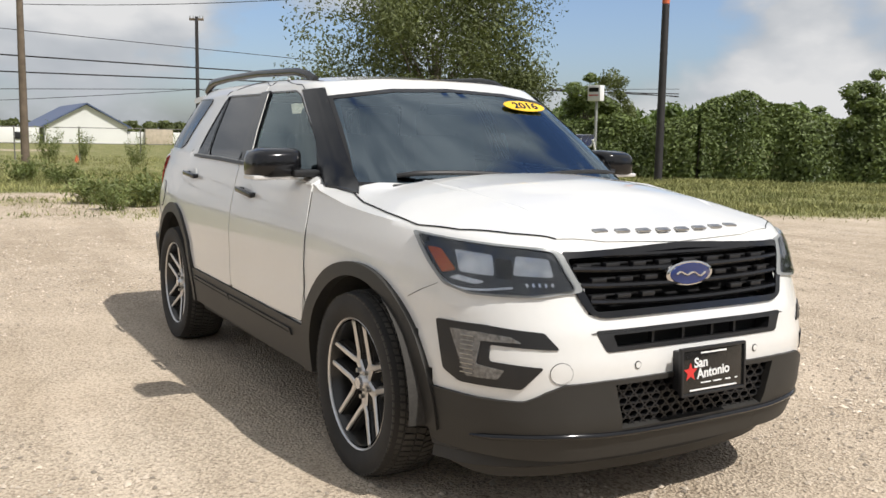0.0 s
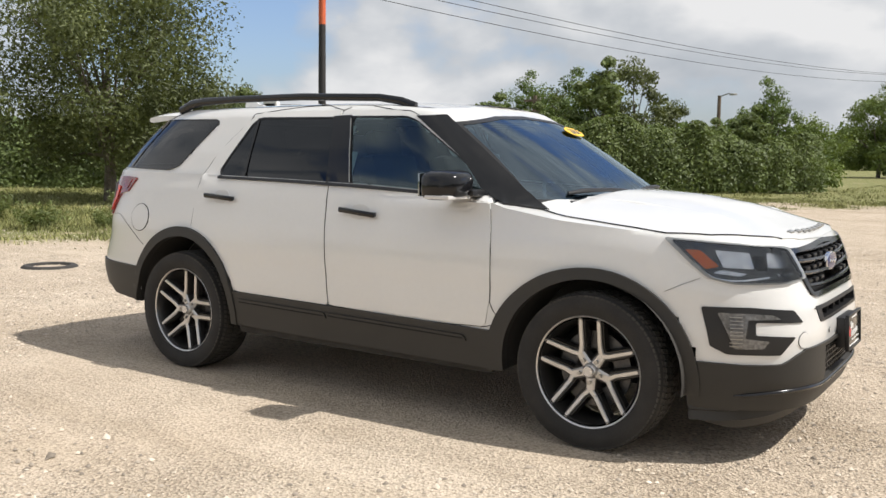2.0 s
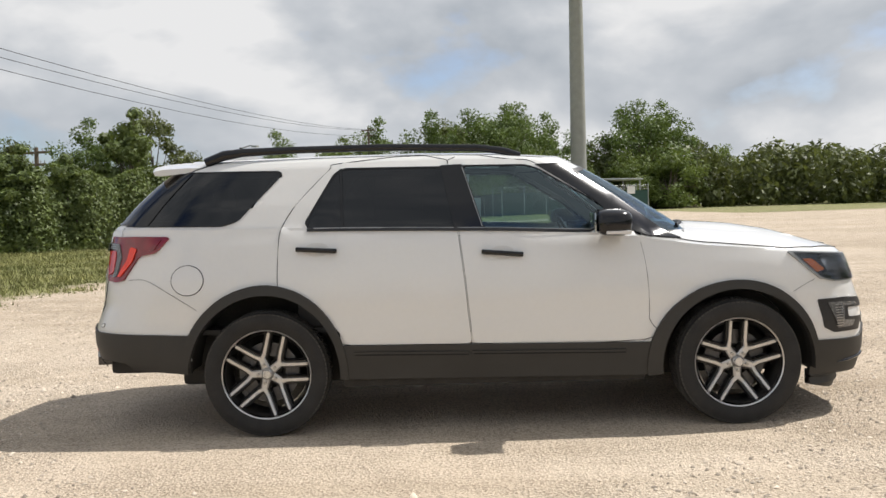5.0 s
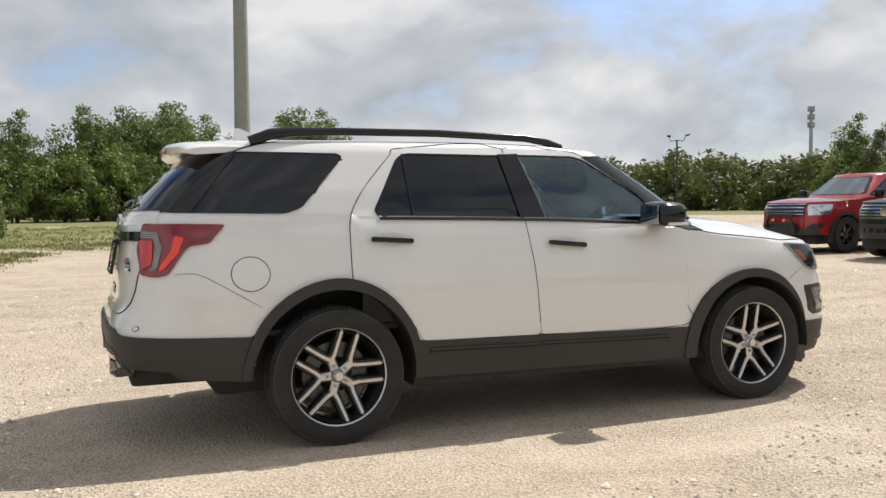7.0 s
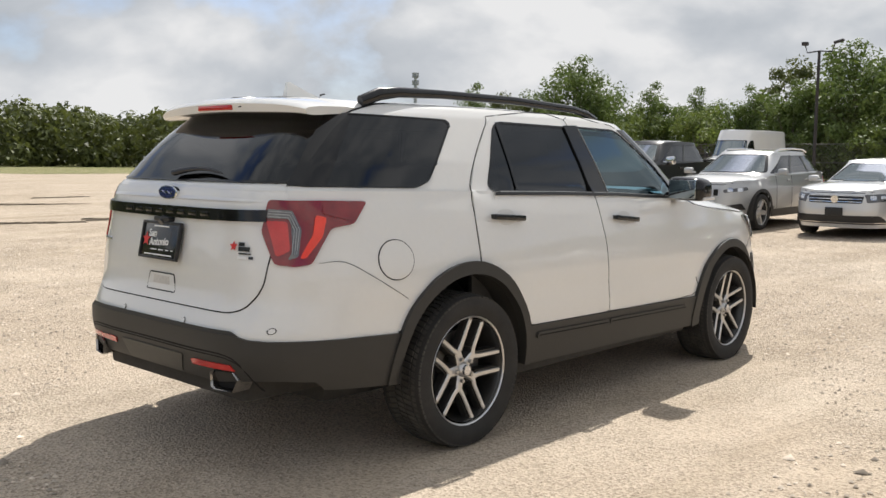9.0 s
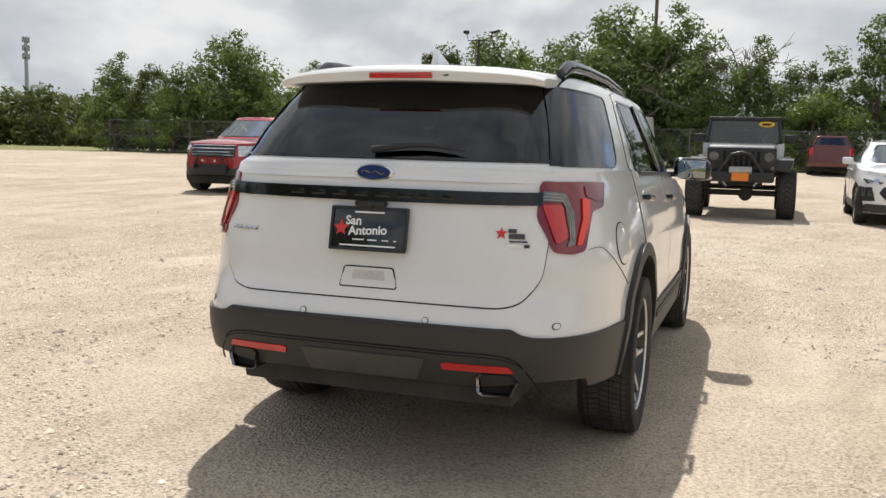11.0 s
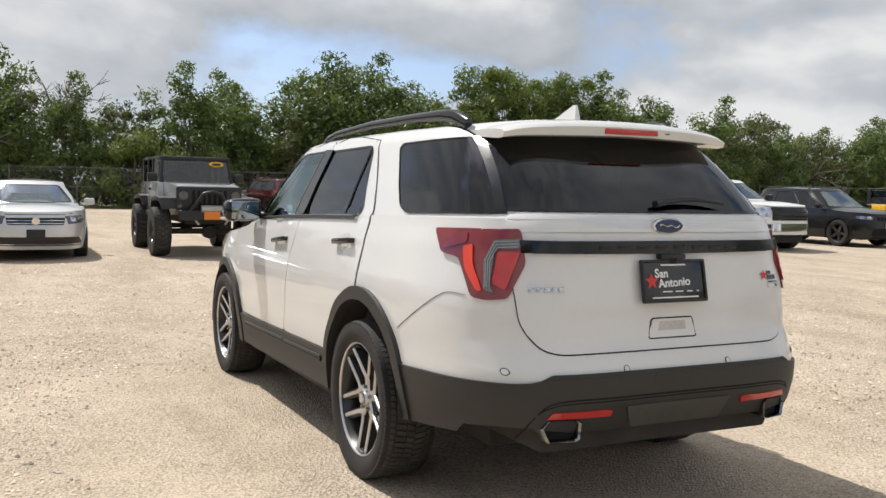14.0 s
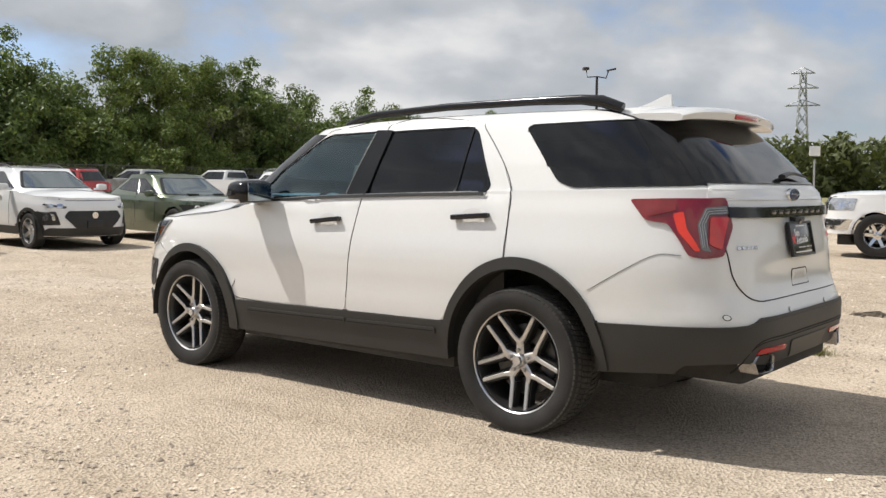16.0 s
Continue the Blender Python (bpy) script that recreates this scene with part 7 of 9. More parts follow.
        part("door_mirror", bm, TRIM, car)
        # flat flared wings
        for cx, l_ in ((wb / 2, 1.02), (-wb / 2, 1.0)):
            path = [(cx - l_ / 2, s * 0.80, z0 + 0.12), (cx - l_ / 2 + 0.14, s * 0.80, z0 + 0.36), (cx + 0.1, s * 0.80, z0 + 0.40), (cx + l_ / 2 - 0.08, s * 0.78, z0 + 0.37), (cx + l_ / 2, s * 0.74, z0 + 0.22)]
            V_, F_ = [], []
            for x, y, z in path:
                for yy, zz in ((s * 0.60, 0), (y + s * 0.14, 0), (y + s * 0.14, -0.07), (s * 0.60, -0.05)):
                    V_.append((x, yy, z + zz))
            for i in range(len(path) - 1):
                for k in range(4):
                    a, b = i * 4 + k, i * 4 + (k + 1) % 4
                    F_.append((a, b, b + 4, a + 4))
            F_ += [(0, 1, 2, 3), tuple(range(len(V_) - 4, len(V_)))[::-1]]
            put("wing_flare", mesh_of("wing_flare", V_, F_, CLAD), car, "black flat wing flare")
        part("rock_rail", boxed(0.0, s * 0.80, z0 + 0.02, 1.5, 0.07, 0.09, 0.02), TRIM, car)
    bm = bmesh.new()
    box(bm, 1.86, 0, z0 + 0.05, 0.20, 1.20 if lifted else 1.50, 0.20, 0.05)
    bumper = part("front_bumper", bm, CLAD if not lifted else TRIM, car, "black front bumper")
    if lifted:
        v, f = tube([(1.90, -0.42, z0 + 0.08), (2.0, -0.16, z0 + 0.46), (2.02, 0.0, z0 + 0.50), (2.0, 0.16, z0 + 0.46), (1.90, 0.42, z0 + 0.08)], 0.035, 10)
        put("stinger_bar", mesh_of("stinger_bar", v, f, TRIM), bumper)
        part("winch", rodded((1.95, -0.2, z0 + 0.17), (1.95, 0.2, z0 + 0.17), 0.075, seg=14), STEEL, bumper)
        part("number_plate", boxed(2.0, 0, z0 + 0.05, 0.014, 0.30, 0.15, 0.005), ORANGEPLATE, bumper, "orange plate")
        for s in (-1, 1):
            part("recovery_hook", rodded((1.96, s * 0.30, z0 - 0.05), (2.0, s * 0.24, z0 - 0.12), 0.02, seg=8), STEEL, bumper)
    bm = bmesh.new()
    box(bm, 0, 0, z0 - 0.06, 3.1, 0.8, 0.14, 0.03)
    for x in (wb / 2, -wb / 2):
        rod(bm, (x, -0.72, R), (x, 0.72, R), 0.055, seg=10)
        rod(bm, (x - 0.1, 0.1, R - 0.02), (x + 0.1, 0.1, R - 0.02), 0.13, seg=12)
    part("chassis", bm, UNDER, car)
    kit = wheel_meshes(R, 0.225, 0.32 if lifted else 0.25, "five", ALLOY if not lifted else DARKALLOY, ALLOY if not lifted else DARKALLOY, blocks=30 if lifted else 0)
    for x in (wb / 2, -wb / 2):
        for s in (-1, 1):
            fit_wheel(kit, car, x, s * (0.84 if lifted else 0.76), R, 0, False, 9 + x * 20)
    part("spare_wheel", rodded((-1.80, 0, z0 + 0.5), (-2.02, 0, z0 + 0.5), R * 0.9, seg=28), RUBBER, car)
    return car


# first row, noses towards the SUV
stand(pickup("pickup_truck", "candy red pickup truck with black bull bar on crushed stone", REDPAINT, "guard", 1.83, rim=DARKALLOY), 15.35, 10.75, 184)
stand(pickup("pickup_truck", "black crew-cab pickup truck with chrome grille on crushed stone", JETBLACK, "chrome", 1.81), 14.95, 7.45, 181)
stand(mid_suv(), 13.85, 4.48, 180)
stand(silver_sedan(), 14.05, 1.92, 180)
stand(off_roader("off_roader", "lifted silver off-roader with black face, huge tyres and yellow year sticker", SILVER, True), 13.85, -1.13, 180)
stand(white_crossover(), 13.70, -4.05, 179)
stand(green_coupe(), 13.45, -6.95, 176)
stand(white_suv(), 11.80, -9.85, 178)
stand(pickup("pickup_truck", "white crew-cab pickup truck with black grille on crushed stone", WHITEPAINT, "white", 1.83, rim=GRAPHITE), 14.2, -15.5, 180)
stand(dark_suv("suv", "black SUV with seven-slot grille and dark wheels", JETBLACK), 14.3, -19.95, 180)
stand(off_roader("off_roader", "yellow off-roader with black flares and hard top", YELLOWPAINT, False), 13.7, -24.2, 180)

# ---- trees, hedge, weeds ----


def leaf_material(name, dark, light):
    m = surface(name, dark, 0.55, vary=0.25, size=0.6, fine=6, second=light, island=0.35, spec=0.35)
    n, ln = m.node_tree.nodes, m.node_tree.links
    p = n["Principled BSDF"]
    tr, mx = n.new("ShaderNodeBsdfTranslucent"), n.new("ShaderNodeMixShader")
    tr.inputs["Color"].default_value = (light[0] * 1.5, light[1] * 1.5, light[2] * 0.9, 1)
    mx.inputs["Fac"].default_value = 0.22
    ln.new(p.outputs["BSDF"], mx.inputs[1])
    ln.new(tr.outputs["BSDF"], mx.inputs[2])
    ln.new(mx.outputs["Shader"], n["Material Output"].inputs["Surface"])
    return m


LEAF = leaf_material("oak_leaves", (0.062, 0.098, 0.028), (0.135, 0.185, 0.056))
LEAF_LIGHT = leaf_material("mesquite_leaves", (0.086, 0.128, 0.030), (0.172, 0.220, 0.062))
LEAF_DARK = leaf_material("dark_cedar_leaves", (0.062, 0.080, 0.028), (0.120, 0.138, 0.050))
LEAF_VINE = leaf_material("vine_leaves", (0.078, 0.112, 0.034), (0.155, 0.195, 0.066))
BARK = surface("grey_brown_bark", (0.10, 0.082, 0.062), 0.9, vary=0.35, size=5, fine=40, bump=0.6, second=(0.17, 0.145, 0.115))
TWIG = surface("bare_grey_wood", (0.16, 0.14, 0.12), 0.9, vary=0.3, size=6, fine=50, bump=0.4)
GRASS = surface("verge_grass", (0.150, 0.175, 0.055), 0.7, vary=0.3, size=0.5, fine=4, second=(0.29, 0.28, 0.12), island=0.4, spec=0.2)
WEED = leaf_material("weed_leaves", (0.085, 0.115, 0.035), (0.170, 0.200, 0.070))
rng = np.random.default_rng(7)


def fast_mesh(name, verts, faces, material):
    """A mesh of equal-sided faces from arrays."""
    me = bpy.data.meshes.new(name)
    nv, nf, k = len(verts), len(faces), faces.shape[1]
    me.vertices.add(nv)
    me.vertices.foreach_set("co", np.ascontiguousarray(verts, dtype=np.float32).ravel())
    me.loops.add(nf * k)
    me.loops.foreach_set("vertex_index", np.ascontiguousarray(faces, dtype=np.int32).ravel())
    me.polygons.add(nf)
    me.polygons.foreach_set("loop_start", np.arange(0, nf * k, k, dtype=np.int32))
    me.materials.append(material)
    me.update(calc_edges=True)
    return me


def leaf_cards(points, normals, size, rg, aspect=0.55):
    """Small pointed leaves at points, facing roughly along normals."""
    n = len(points)
    nr = normals + rg.normal(0, 0.65, (n, 3))
    nr /= np.linalg.norm(nr, axis=1)[:, None] + 1e-9
    a = np.cross(nr, rg.normal(0, 1, (n, 3)))
    a /= np.linalg.norm(a, axis=1)[:, None] + 1e-9
    b = np.cross(nr, a)
    s = size * rg.uniform(0.6, 1.35, n)[:, None]
    s = s * 1.22
    v = np.stack([points - a * s, points + b * s * aspect + nr * s * 0.16, points + a * s * 0.7 - b * s * aspect * 0.7], 1).reshape(-1, 3)
    f = np.arange(n * 3).reshape(-1, 3)
    return v, f


def crown_points(clumps, per, rg, squash=0.8):
    """Points and outward normals on many uneven clumps: rows of x, y, z, radius."""
    P, N = [], []
    for x, y, z, r in clumps:
        d = rg.normal(0, 1, (per, 3))
        d /= np.linalg.norm(d, axis=1)[:, None]
        rad = r * rg.uniform(0.45, 1.12, per)[:, None]
        P.append(np.array([x, y, z]) + d * rad * np.array([1, 1, squash]))
        N.append(d + np.array([0, 0, 0.35]))
    return np.concatenate(P), np.concatenate(N)


def make_tree(label, height, radius, clump_n, per, leaf, material, seed, low=0.25, trunk_r=0.14, lean=0.0, category="tree", wild=0.35):
    """A tree: tapered trunk with limbs, and a crown of leaf clumps with gaps."""
    rg = np.random.default_rng(seed)
    ob = new("tree")
    ob.empty_display_size = 0.3
    tagged(ob, label, category)
    clumps = []
    for i in range(clump_n):
        t = rg.uniform(low, 1.0)
        ring = math.sin(math.pi * min(1, (t - low) / (1 - low) * 0.80 + 0.16)) ** 0.7
        r = radius * ring * math.sqrt(rg.uniform(0.10, 1.0)) * (1 + wild * rg.normal(0, 0.5))
        a = rg.uniform(0, 2 * math.pi)
        clumps.append((r * math.cos(a) + lean * t, r * math.sin(a), t * height * (1 + 0.08 * rg.normal()), radius * rg.uniform(0.17, 0.34)))
    vv, ff = [], []

    def add(v, f):
        ff.extend(tuple(i + len(vv) for i in q) for q in f)
        vv.extend(v)

    top = (lean * 0.7, 0, height * 0.72)
    add(*tube([(0, 0, -0.15), (0.03, 0.02, height * 0.18), (lean * 0.3 + 0.05, -0.04, height * 0.42), top], [trunk_r * 1.25, trunk_r, trunk_r * 0.7, trunk_r * 0.25], 8))
    for x, y, z, r in clumps[:: max(1, clump_n // 18)]:
        t = 0.18 + 0.4 * rg.uniform()
        base = (lean * 0.3 * t, 0, height * t * 0.8)
        add(*tube([base, ((base[0] + x) / 2, y / 2, (base[2] + z) / 2 + 0.1), (x, y, z)], [trunk_r * 0.42, trunk_r * 0.24, trunk_r * 0.07], 6))
    put("trunk", mesh_of("trunk", vv, ff, BARK), ob)
    pts, nrm = crown_points(clumps, per, rg)
    keep = pts[:, 2] > 0.15
    v, f = leaf_cards(pts[keep], nrm[keep], leaf, rg)
    put("crown", fast_mesh("crown", v, f, material), ob)
    return ob


def bare_tree(height, seed):
    """A leafless grey tree of forking twigs."""
    rg = np.random.default_rng(seed)
    ob = new("bare_tree")
    tagged(ob, "leafless grey tree standing in the thicket", "tree")
    vv, ff = [], []

    def grow(p, d, length, r, depth):
        q = p + d * length
        v, f = tube([p, (p + q) / 2 + Vector(rg.normal(0, 0.04 * length, 3)), q], [r, r * 0.8, r * 0.6], 5)
        ff.extend(tuple(i + len(vv) for i in g) for g in f)
        vv.extend(v)
        if depth:
            for _ in range(3 if depth > 1 else 4):
                e = (d + Vector(rg.normal(0, 0.48, 3)) + Vector((0, 0, 0.12))).normalized()
                grow(q, e, length * rg.uniform(0.55, 0.85), r * 0.58, depth - 1)

    grow(Vector((0, 0, -0.1)), Vector((0.05, 0, 1)), height * 0.34, 0.13, 4)
    put("crown", mesh_of("crown", vv, ff, TWIG), ob)
    return ob


def plant(tree_ob, x, y, s=1.0, turn=0.0, sz=None):
    old = tuple(tree_ob.scale)
    tree_ob.scale = (s, s, sz or s)
    twin = copy_thing(tree_ob, pose(x, y, lie(x, y), 0, 0, turn))
    tree_ob.scale = old
    return twin


# the spreading tree beside the verge
big = make_tree("spreading oak with dark leaves beside the grass verge", 5.9, 3.5, 125, 480, 0.058, LEAF_DARK, 11, low=0.22, trunk_r=0.15, wild=0.38)
big.matrix_basis = pose(-18.6, 11.0, lie(-18.6, 11), 0, 0, 20)
# kinds for the thicket along the fence
kinds = [
    make_tree("leafy green tree in the thicket behind the fence", 7.4, 2.9, 56, 160, 0.122, LEAF, 21, low=0.12),
    make_tree("light green mesquite in the thicket behind the fence", 6.2, 3.0, 56, 180, 0.112, LEAF_LIGHT, 22, low=0.10, wild=0.5),
    make_tree("dark cedar in the thicket behind the fence", 6.6, 2.4, 50, 160, 0.115, LEAF_DARK, 23, low=0.05),
    make_tree("tall airy tree over the thicket", 9.2, 2.6, 64, 190, 0.105, LEAF_LIGHT, 24, low=0.35, wild=0.6),
    make_tree("dense shrub at the foot of the thicket", 3.4, 2.4, 42, 180, 0.10, LEAF_LIGHT, 25, low=0.02),
    make_tree("broad green oak standing on open grass", 6.4, 3.7, 80, 180, 0.12, LEAF, 26, low=0.14, wild=0.3),
]
bare = bare_tree(6.6, 31)
used = set()


def put_tree(k, x, y, s, sz=None):
    ob = kinds[k] if k >= 0 else bare
    turn = float(rng.uniform(0, 360))
    if k in used:
        return plant(ob, x, y, s, turn, sz=sz)
    used.add(k)
    z = lie(x, y)
    ob.matrix_basis = pose(x, y, z, 0, 0, turn)
    ob.scale = (s, s, sz or s)
    return ob


# thicket ahead, behind the chain-link fence
y = 40.0
while y > -74:
    depth = 45.6 + rng.uniform(-0.9, 0.9)
    low_end = 0.80 + 0.12 * soft_step(-y, -14, 0) + 0.10 * soft_step(-y, 12, 40)
    k = int(rng.choice([0, 1, 2, 0, 2]))
    put_tree(k, depth, y, float(rng.uniform(0.72, 0.98)) * low_end)
    if rng.uniform() < 0.45:
        put_tree(4, 43.9 + rng.uniform(-0.3, 0.5), y + rng.uniform(-1, 1), float(rng.uniform(0.7, 1.0)))
    if rng.uniform() < 0.55:
        put_tree(int(rng.choice([0, 2, 5, 1])), depth + 4.6, y + rng.uniform(-1.5, 1.5), float(rng.uniform(0.84, 1.08)) * low_end)
    y -= rng.uniform(2.6, 3.4)
for x, y_, k, s in ((47.0, 6.0, 5, 1.18), (47.5, 3.2, 0, 1.0), (47.2, 9.4, 5, 0.98), (47.0, 13.5, 5, 1.0), (48.0, 17.4, 2, 0.95), (47.0, 31.9, 5, 1.05), (47.0, -15.2, 5, 1.2), (47.4, -18.8, 0, 1.08), (47.3, -21.2, 5, 1.05), (47.5, -25.6, 3, 0.98), (47.3, -27.8, 3, 0.98), (47.4, -30.4, 3, 0.92), (47.3, -32.6, 3, 0.98), (47.2, -35.0, 0, 1.08), (46.5, -39.0, 5, 1.05)):
    put_tree(k, x, y_, s)
for x, y_, s in ((45.0, 2.2, 1.1), (46.5, -0.8, 1.2), (45.5, -31.5, 1.0), (46.0, -36.5, 1.05), (45.0, -41.5, 1.0), (47.0, -48.0, 1.1), (46.0, -20.5, 0.9), (46.5, 6.0, 0.9), (45.2, -53.0, 1.0), (46.4, -58.0, 1.1), (45.0, -63.0, 1.0), (46.0, -68.0, 1.15), (45.4, -72.5, 1.0)):
    put_tree(-1, x, y_, s)
# trees on the open side, beyond the tall mast
for x, y_, k, s in ((-5.5, 46.5, 1, 0.70), (-3.6, 48.5, 0, 0.68), (-1.2, 47.5, 1, 0.66), (0.8, 50.5, 2, 0.82), (2.2, 55.0, 5, 0.92), (5.2, 57.0, 5, 1.0), (8.0, 60.0, 0, 0.80), (12.5, 62.0, 2, 0.75), (15.2, 61.0, 5, 1.05), (17.4, 63.0, 0, 0.9), (20.5, 66.0, 2, 0.75), (23.0, 70.0, 1, 0.8), (-7.6, 45.5, 4, 0.9), (-10.0, 44.0, 2, 0.55), (3.6, 52.5, 4, 0.9), (7.0, 55.6, 4, 0.8), (10.5, 58.5, 4, 0.8), (19.0, 64.0, 4, 0.9),
                    (-8.8, 42.5, 0, 0.62), (-12.8, 40.0, 2, 0.60), (-14.2, 38.0, 2, 0.86), (-16.6, 36.5, 0, 0.66), (-21.5, 39.0, 1, 0.62), (-19.5, 41.0, 2, 0.62), (-34.0, 31.0, 2, 0.7), (-0.8, 46.4, 4, 0.9), (1.0, 47.6, 4, 1.0), (2.6, 49.6, 4, 1.0), (4.4, 53.0, 0, 0.8), (6.2, 54.0, 4, 1.0), (-2.6, 46.2, 4, 0.9), (0.2, 48.6, 0, 0.72), (-4.6, 46.3, 4, 0.9), (13.8, 57.5, 4, 1.0), (16.4, 57.0, 4, 1.0), (-28.0, 50.0, 0, 0.75), (-24.5, 46.0, 2, 0.7)):
    if y_ >= 46:
        x, y_, s = 0.87 + (x - 0.87) * 1.86, -6.34 + (y_ + 6.34) * 1.86, s * 1.86
    put_tree(k, x, y_, s)


def far_woods(name, a0, a1, dist, high, count, seed, leaf=0.8, per=34, material=None, label="distant belt of green woodland beyond the open ground"):
    """A distant belt of woodland."""
    rg = np.random.default_rng(seed)
    clumps = []
    for _ in range(count):
        a, d = radians(rg.uniform(a0, a1)), dist * rg.uniform(0.92, 1.15)
        h = high * (0.7 + 0.3 * noise.noise(Vector((a * 14, 0, seed))) + 0.25 * rg.uniform())
        x, yy = d * math.cos(a), d * math.sin(a)
        for k in range(3):
            clumps.append((x + rg.normal(0, 2), yy + rg.normal(0, 2), lie(x, yy) + h * (0.2 + 0.33 * k), high * 0.24))
    pts, nrm = crown_points(clumps, per, rg)
    v, f = leaf_cards(pts, nrm, leaf, rg)
    return tagged(put(name, fast_mesh(name, v, f, material or LEAF)), label, "woodland", kind="stuff")


far_woods("far_woods", 38, 82, 128, 8.0, 260, 3, 0.42, 95, LEAF_DARK, "distant dark belt of woodland beyond the lot")
far_woods("far_woods", 60, 150, 185, 9.0, 330, 4, 0.8, 50)
far_woods("far_woods", 160, 215, 420, 6.4, 330, 5, 1.1, 80, LEAF_DARK, "distant dark ridge of woodland beyond the buildings")
far_woods("far_woods", 228, 302, 135, 8.6, 260, 6, 0.5, 100, LEAF_DARK, "distant dark belt of woodland beyond the lot")


def hedge():
    """A vine-grown fence: a rolling wall of small leaves."""
    rg = np.random.default_rng(5)
    path = [(-33, 12.0), (-26.5, 17.5), (-19.6, 22.8), (-14.5, 29.0), (-10.0, 34.5), (-6.0, 39.5)]
    crest = table(-21, 2.3, -3, 2.1, -1.1, 2.9, 0.9, 2.9, 2.1, 2.3, 3.0, 2.5, 4.3, 2.8, 5.9, 2.8, 7.0, 3.0, 9.0, 3.1, 14, 2.5)
    P, N = [], []
    for (x0, y0), (x1, y1) in zip(path, path[1:]):
        L = math.hypot(x1 - x0, y1 - y0)
        across = np.array([(y1 - y0) / L, -(x1 - x0) / L, 0])
        n = int(L * 3600)
        t, u = rg.uniform(0, 1, n), rg.uniform(0, 1, n)
        gx, gy = x0 + (x1 - x0) * t, y0 + (y1 - y0) * t
        run = gx * 0.8 + gy * 0.6
        tall = np.array([crest(r) + 0.25 * noise.noise(Vector((r * 0.4, 0, 1.0))) + 0.35 * noise.noise(Vector((r * 0.9, 0, 2.0))) for r in run])
        th = np.pi * u
        bulge = np.array([0.85 + 0.6 * noise.noise(Vector((r * 0.9, w * 3, 9.0))) for r, w in zip(run, u)])
        rad = rg.uniform(0.72, 1.06, n) * bulge
        off = np.cos(th) * rad * 1.05
        z = np.minimum(np.sin(th) ** 0.75, 1.0) * tall * (0.86 + 0.16 * rad)
        z = np.where(rg.uniform(0, 1, n) < 0.45, z * rg.uniform(0, 1, n), z)
        pts = np.stack([gx + across[0] * off, gy + across[1] * off, z + 0.08], 1)
        P.append(pts)
        N.append(across[None] * np.cos(th)[:, None] + np.array([0, 0, 1.0]) * np.sin(th)[:, None])
    v, f = leaf_cards(np.concatenate(P), np.concatenate(N), 0.066, rg, 0.75)
    ob = tagged(new("hedge"), "fence overgrown with green vines along the verge", "hedge")
    put("foliage", fast_mesh("foliage", v, f, LEAF_VINE), ob)
    vv, ff = [], []
    for (x0, y0), (x1, y1) in zip(path, path[1:]):
        k = int(math.hypot(x1 - x0, y1 - y0) / 2.4)
        for i in range(k):
            x, yy = x0 + (x1 - x0) * i / k, y0 + (y1 - y0) * i / k
            v, f = tube([(x, yy, 0), (x + 0.05, yy, 1.0), (x, yy + 0.1, 2.0)], [0.05, 0.04, 0.02], 5)
            ff.extend(tuple(j + len(vv) for j in q) for q in f)
            vv.extend(v)
    put("stems", mesh_of("stems", vv, ff, BARK), ob)
    return ob


hedge()


def undergrowth():
    """The unbroken low growth that fills the thicket behind the fence."""
    rg = np.random.default_rng(15)
    n = 90000
    y = rg.uniform(-76, 42, n)
    tall = np.array([4.1 + 1.3 * noise.noise(Vector((v * 0.16, 0, 41.0))) + 0.9 * noise.noise(Vector((v * 0.55, 0, 43.0))) + 0.10 * soft_step(-v, -10, 30) for v in y])
    t = rg.uniform(0, 1, n)
    lump = np.array([noise.noise(Vector((v * 0.7, w * 2.6, 45.0))) for v, w in zip(y, t)])
    x = 46.6 + 1.5 * t**1.5 - 1.5 * lump + rg.normal(0, 0.25, n)
    p = np.stack([x, y, 0.7 + t * tall + 0.5 * rg.normal(0, 0.35, n)], 1)
    nrm = np.stack([np.full(n, -1.0), lump * 0.8, 0.4 + t], 1)
    v, f = leaf_cards(p, nrm, 0.14, rg, 0.6)
    tagged(put("undergrowth", fast_mesh("undergrowth", v, f, LEAF)), "tangled green undergrowth filling the thicket behind the fence", "shrubs", kind="stuff")


undergrowth()
# vine-covered trunks that stand up out of the hedge
vine_tree = make_tree("tree smothered in vines rising from the hedge", 4.9, 1.5, 44, 190, 0.115, LEAF_VINE, 41, low=0.05, trunk_r=0.12)
vine_tree.matrix_basis = pose(-13.4, 32.4, 0.3, 0, 0, 0)
for x, y, s, sz in ((-16.2, 27.6, 0.85, 0.74), (-14.9, 28.9, 0.8, 0.68), (-8.4, 37.4, 0.8, 0.72), (-9.6, 36.0, 0.75, 0.6), (-23.6, 20.6, 0.95, 0.72), (-26.3, 18.6, 0.9, 0.66), (-17.6, 26.6, 0.8, 0.5), (-11.4, 34.4, 0.7, 0.55)):
    plant(vine_tree, x, y, s, 40 * x, sz=sz)


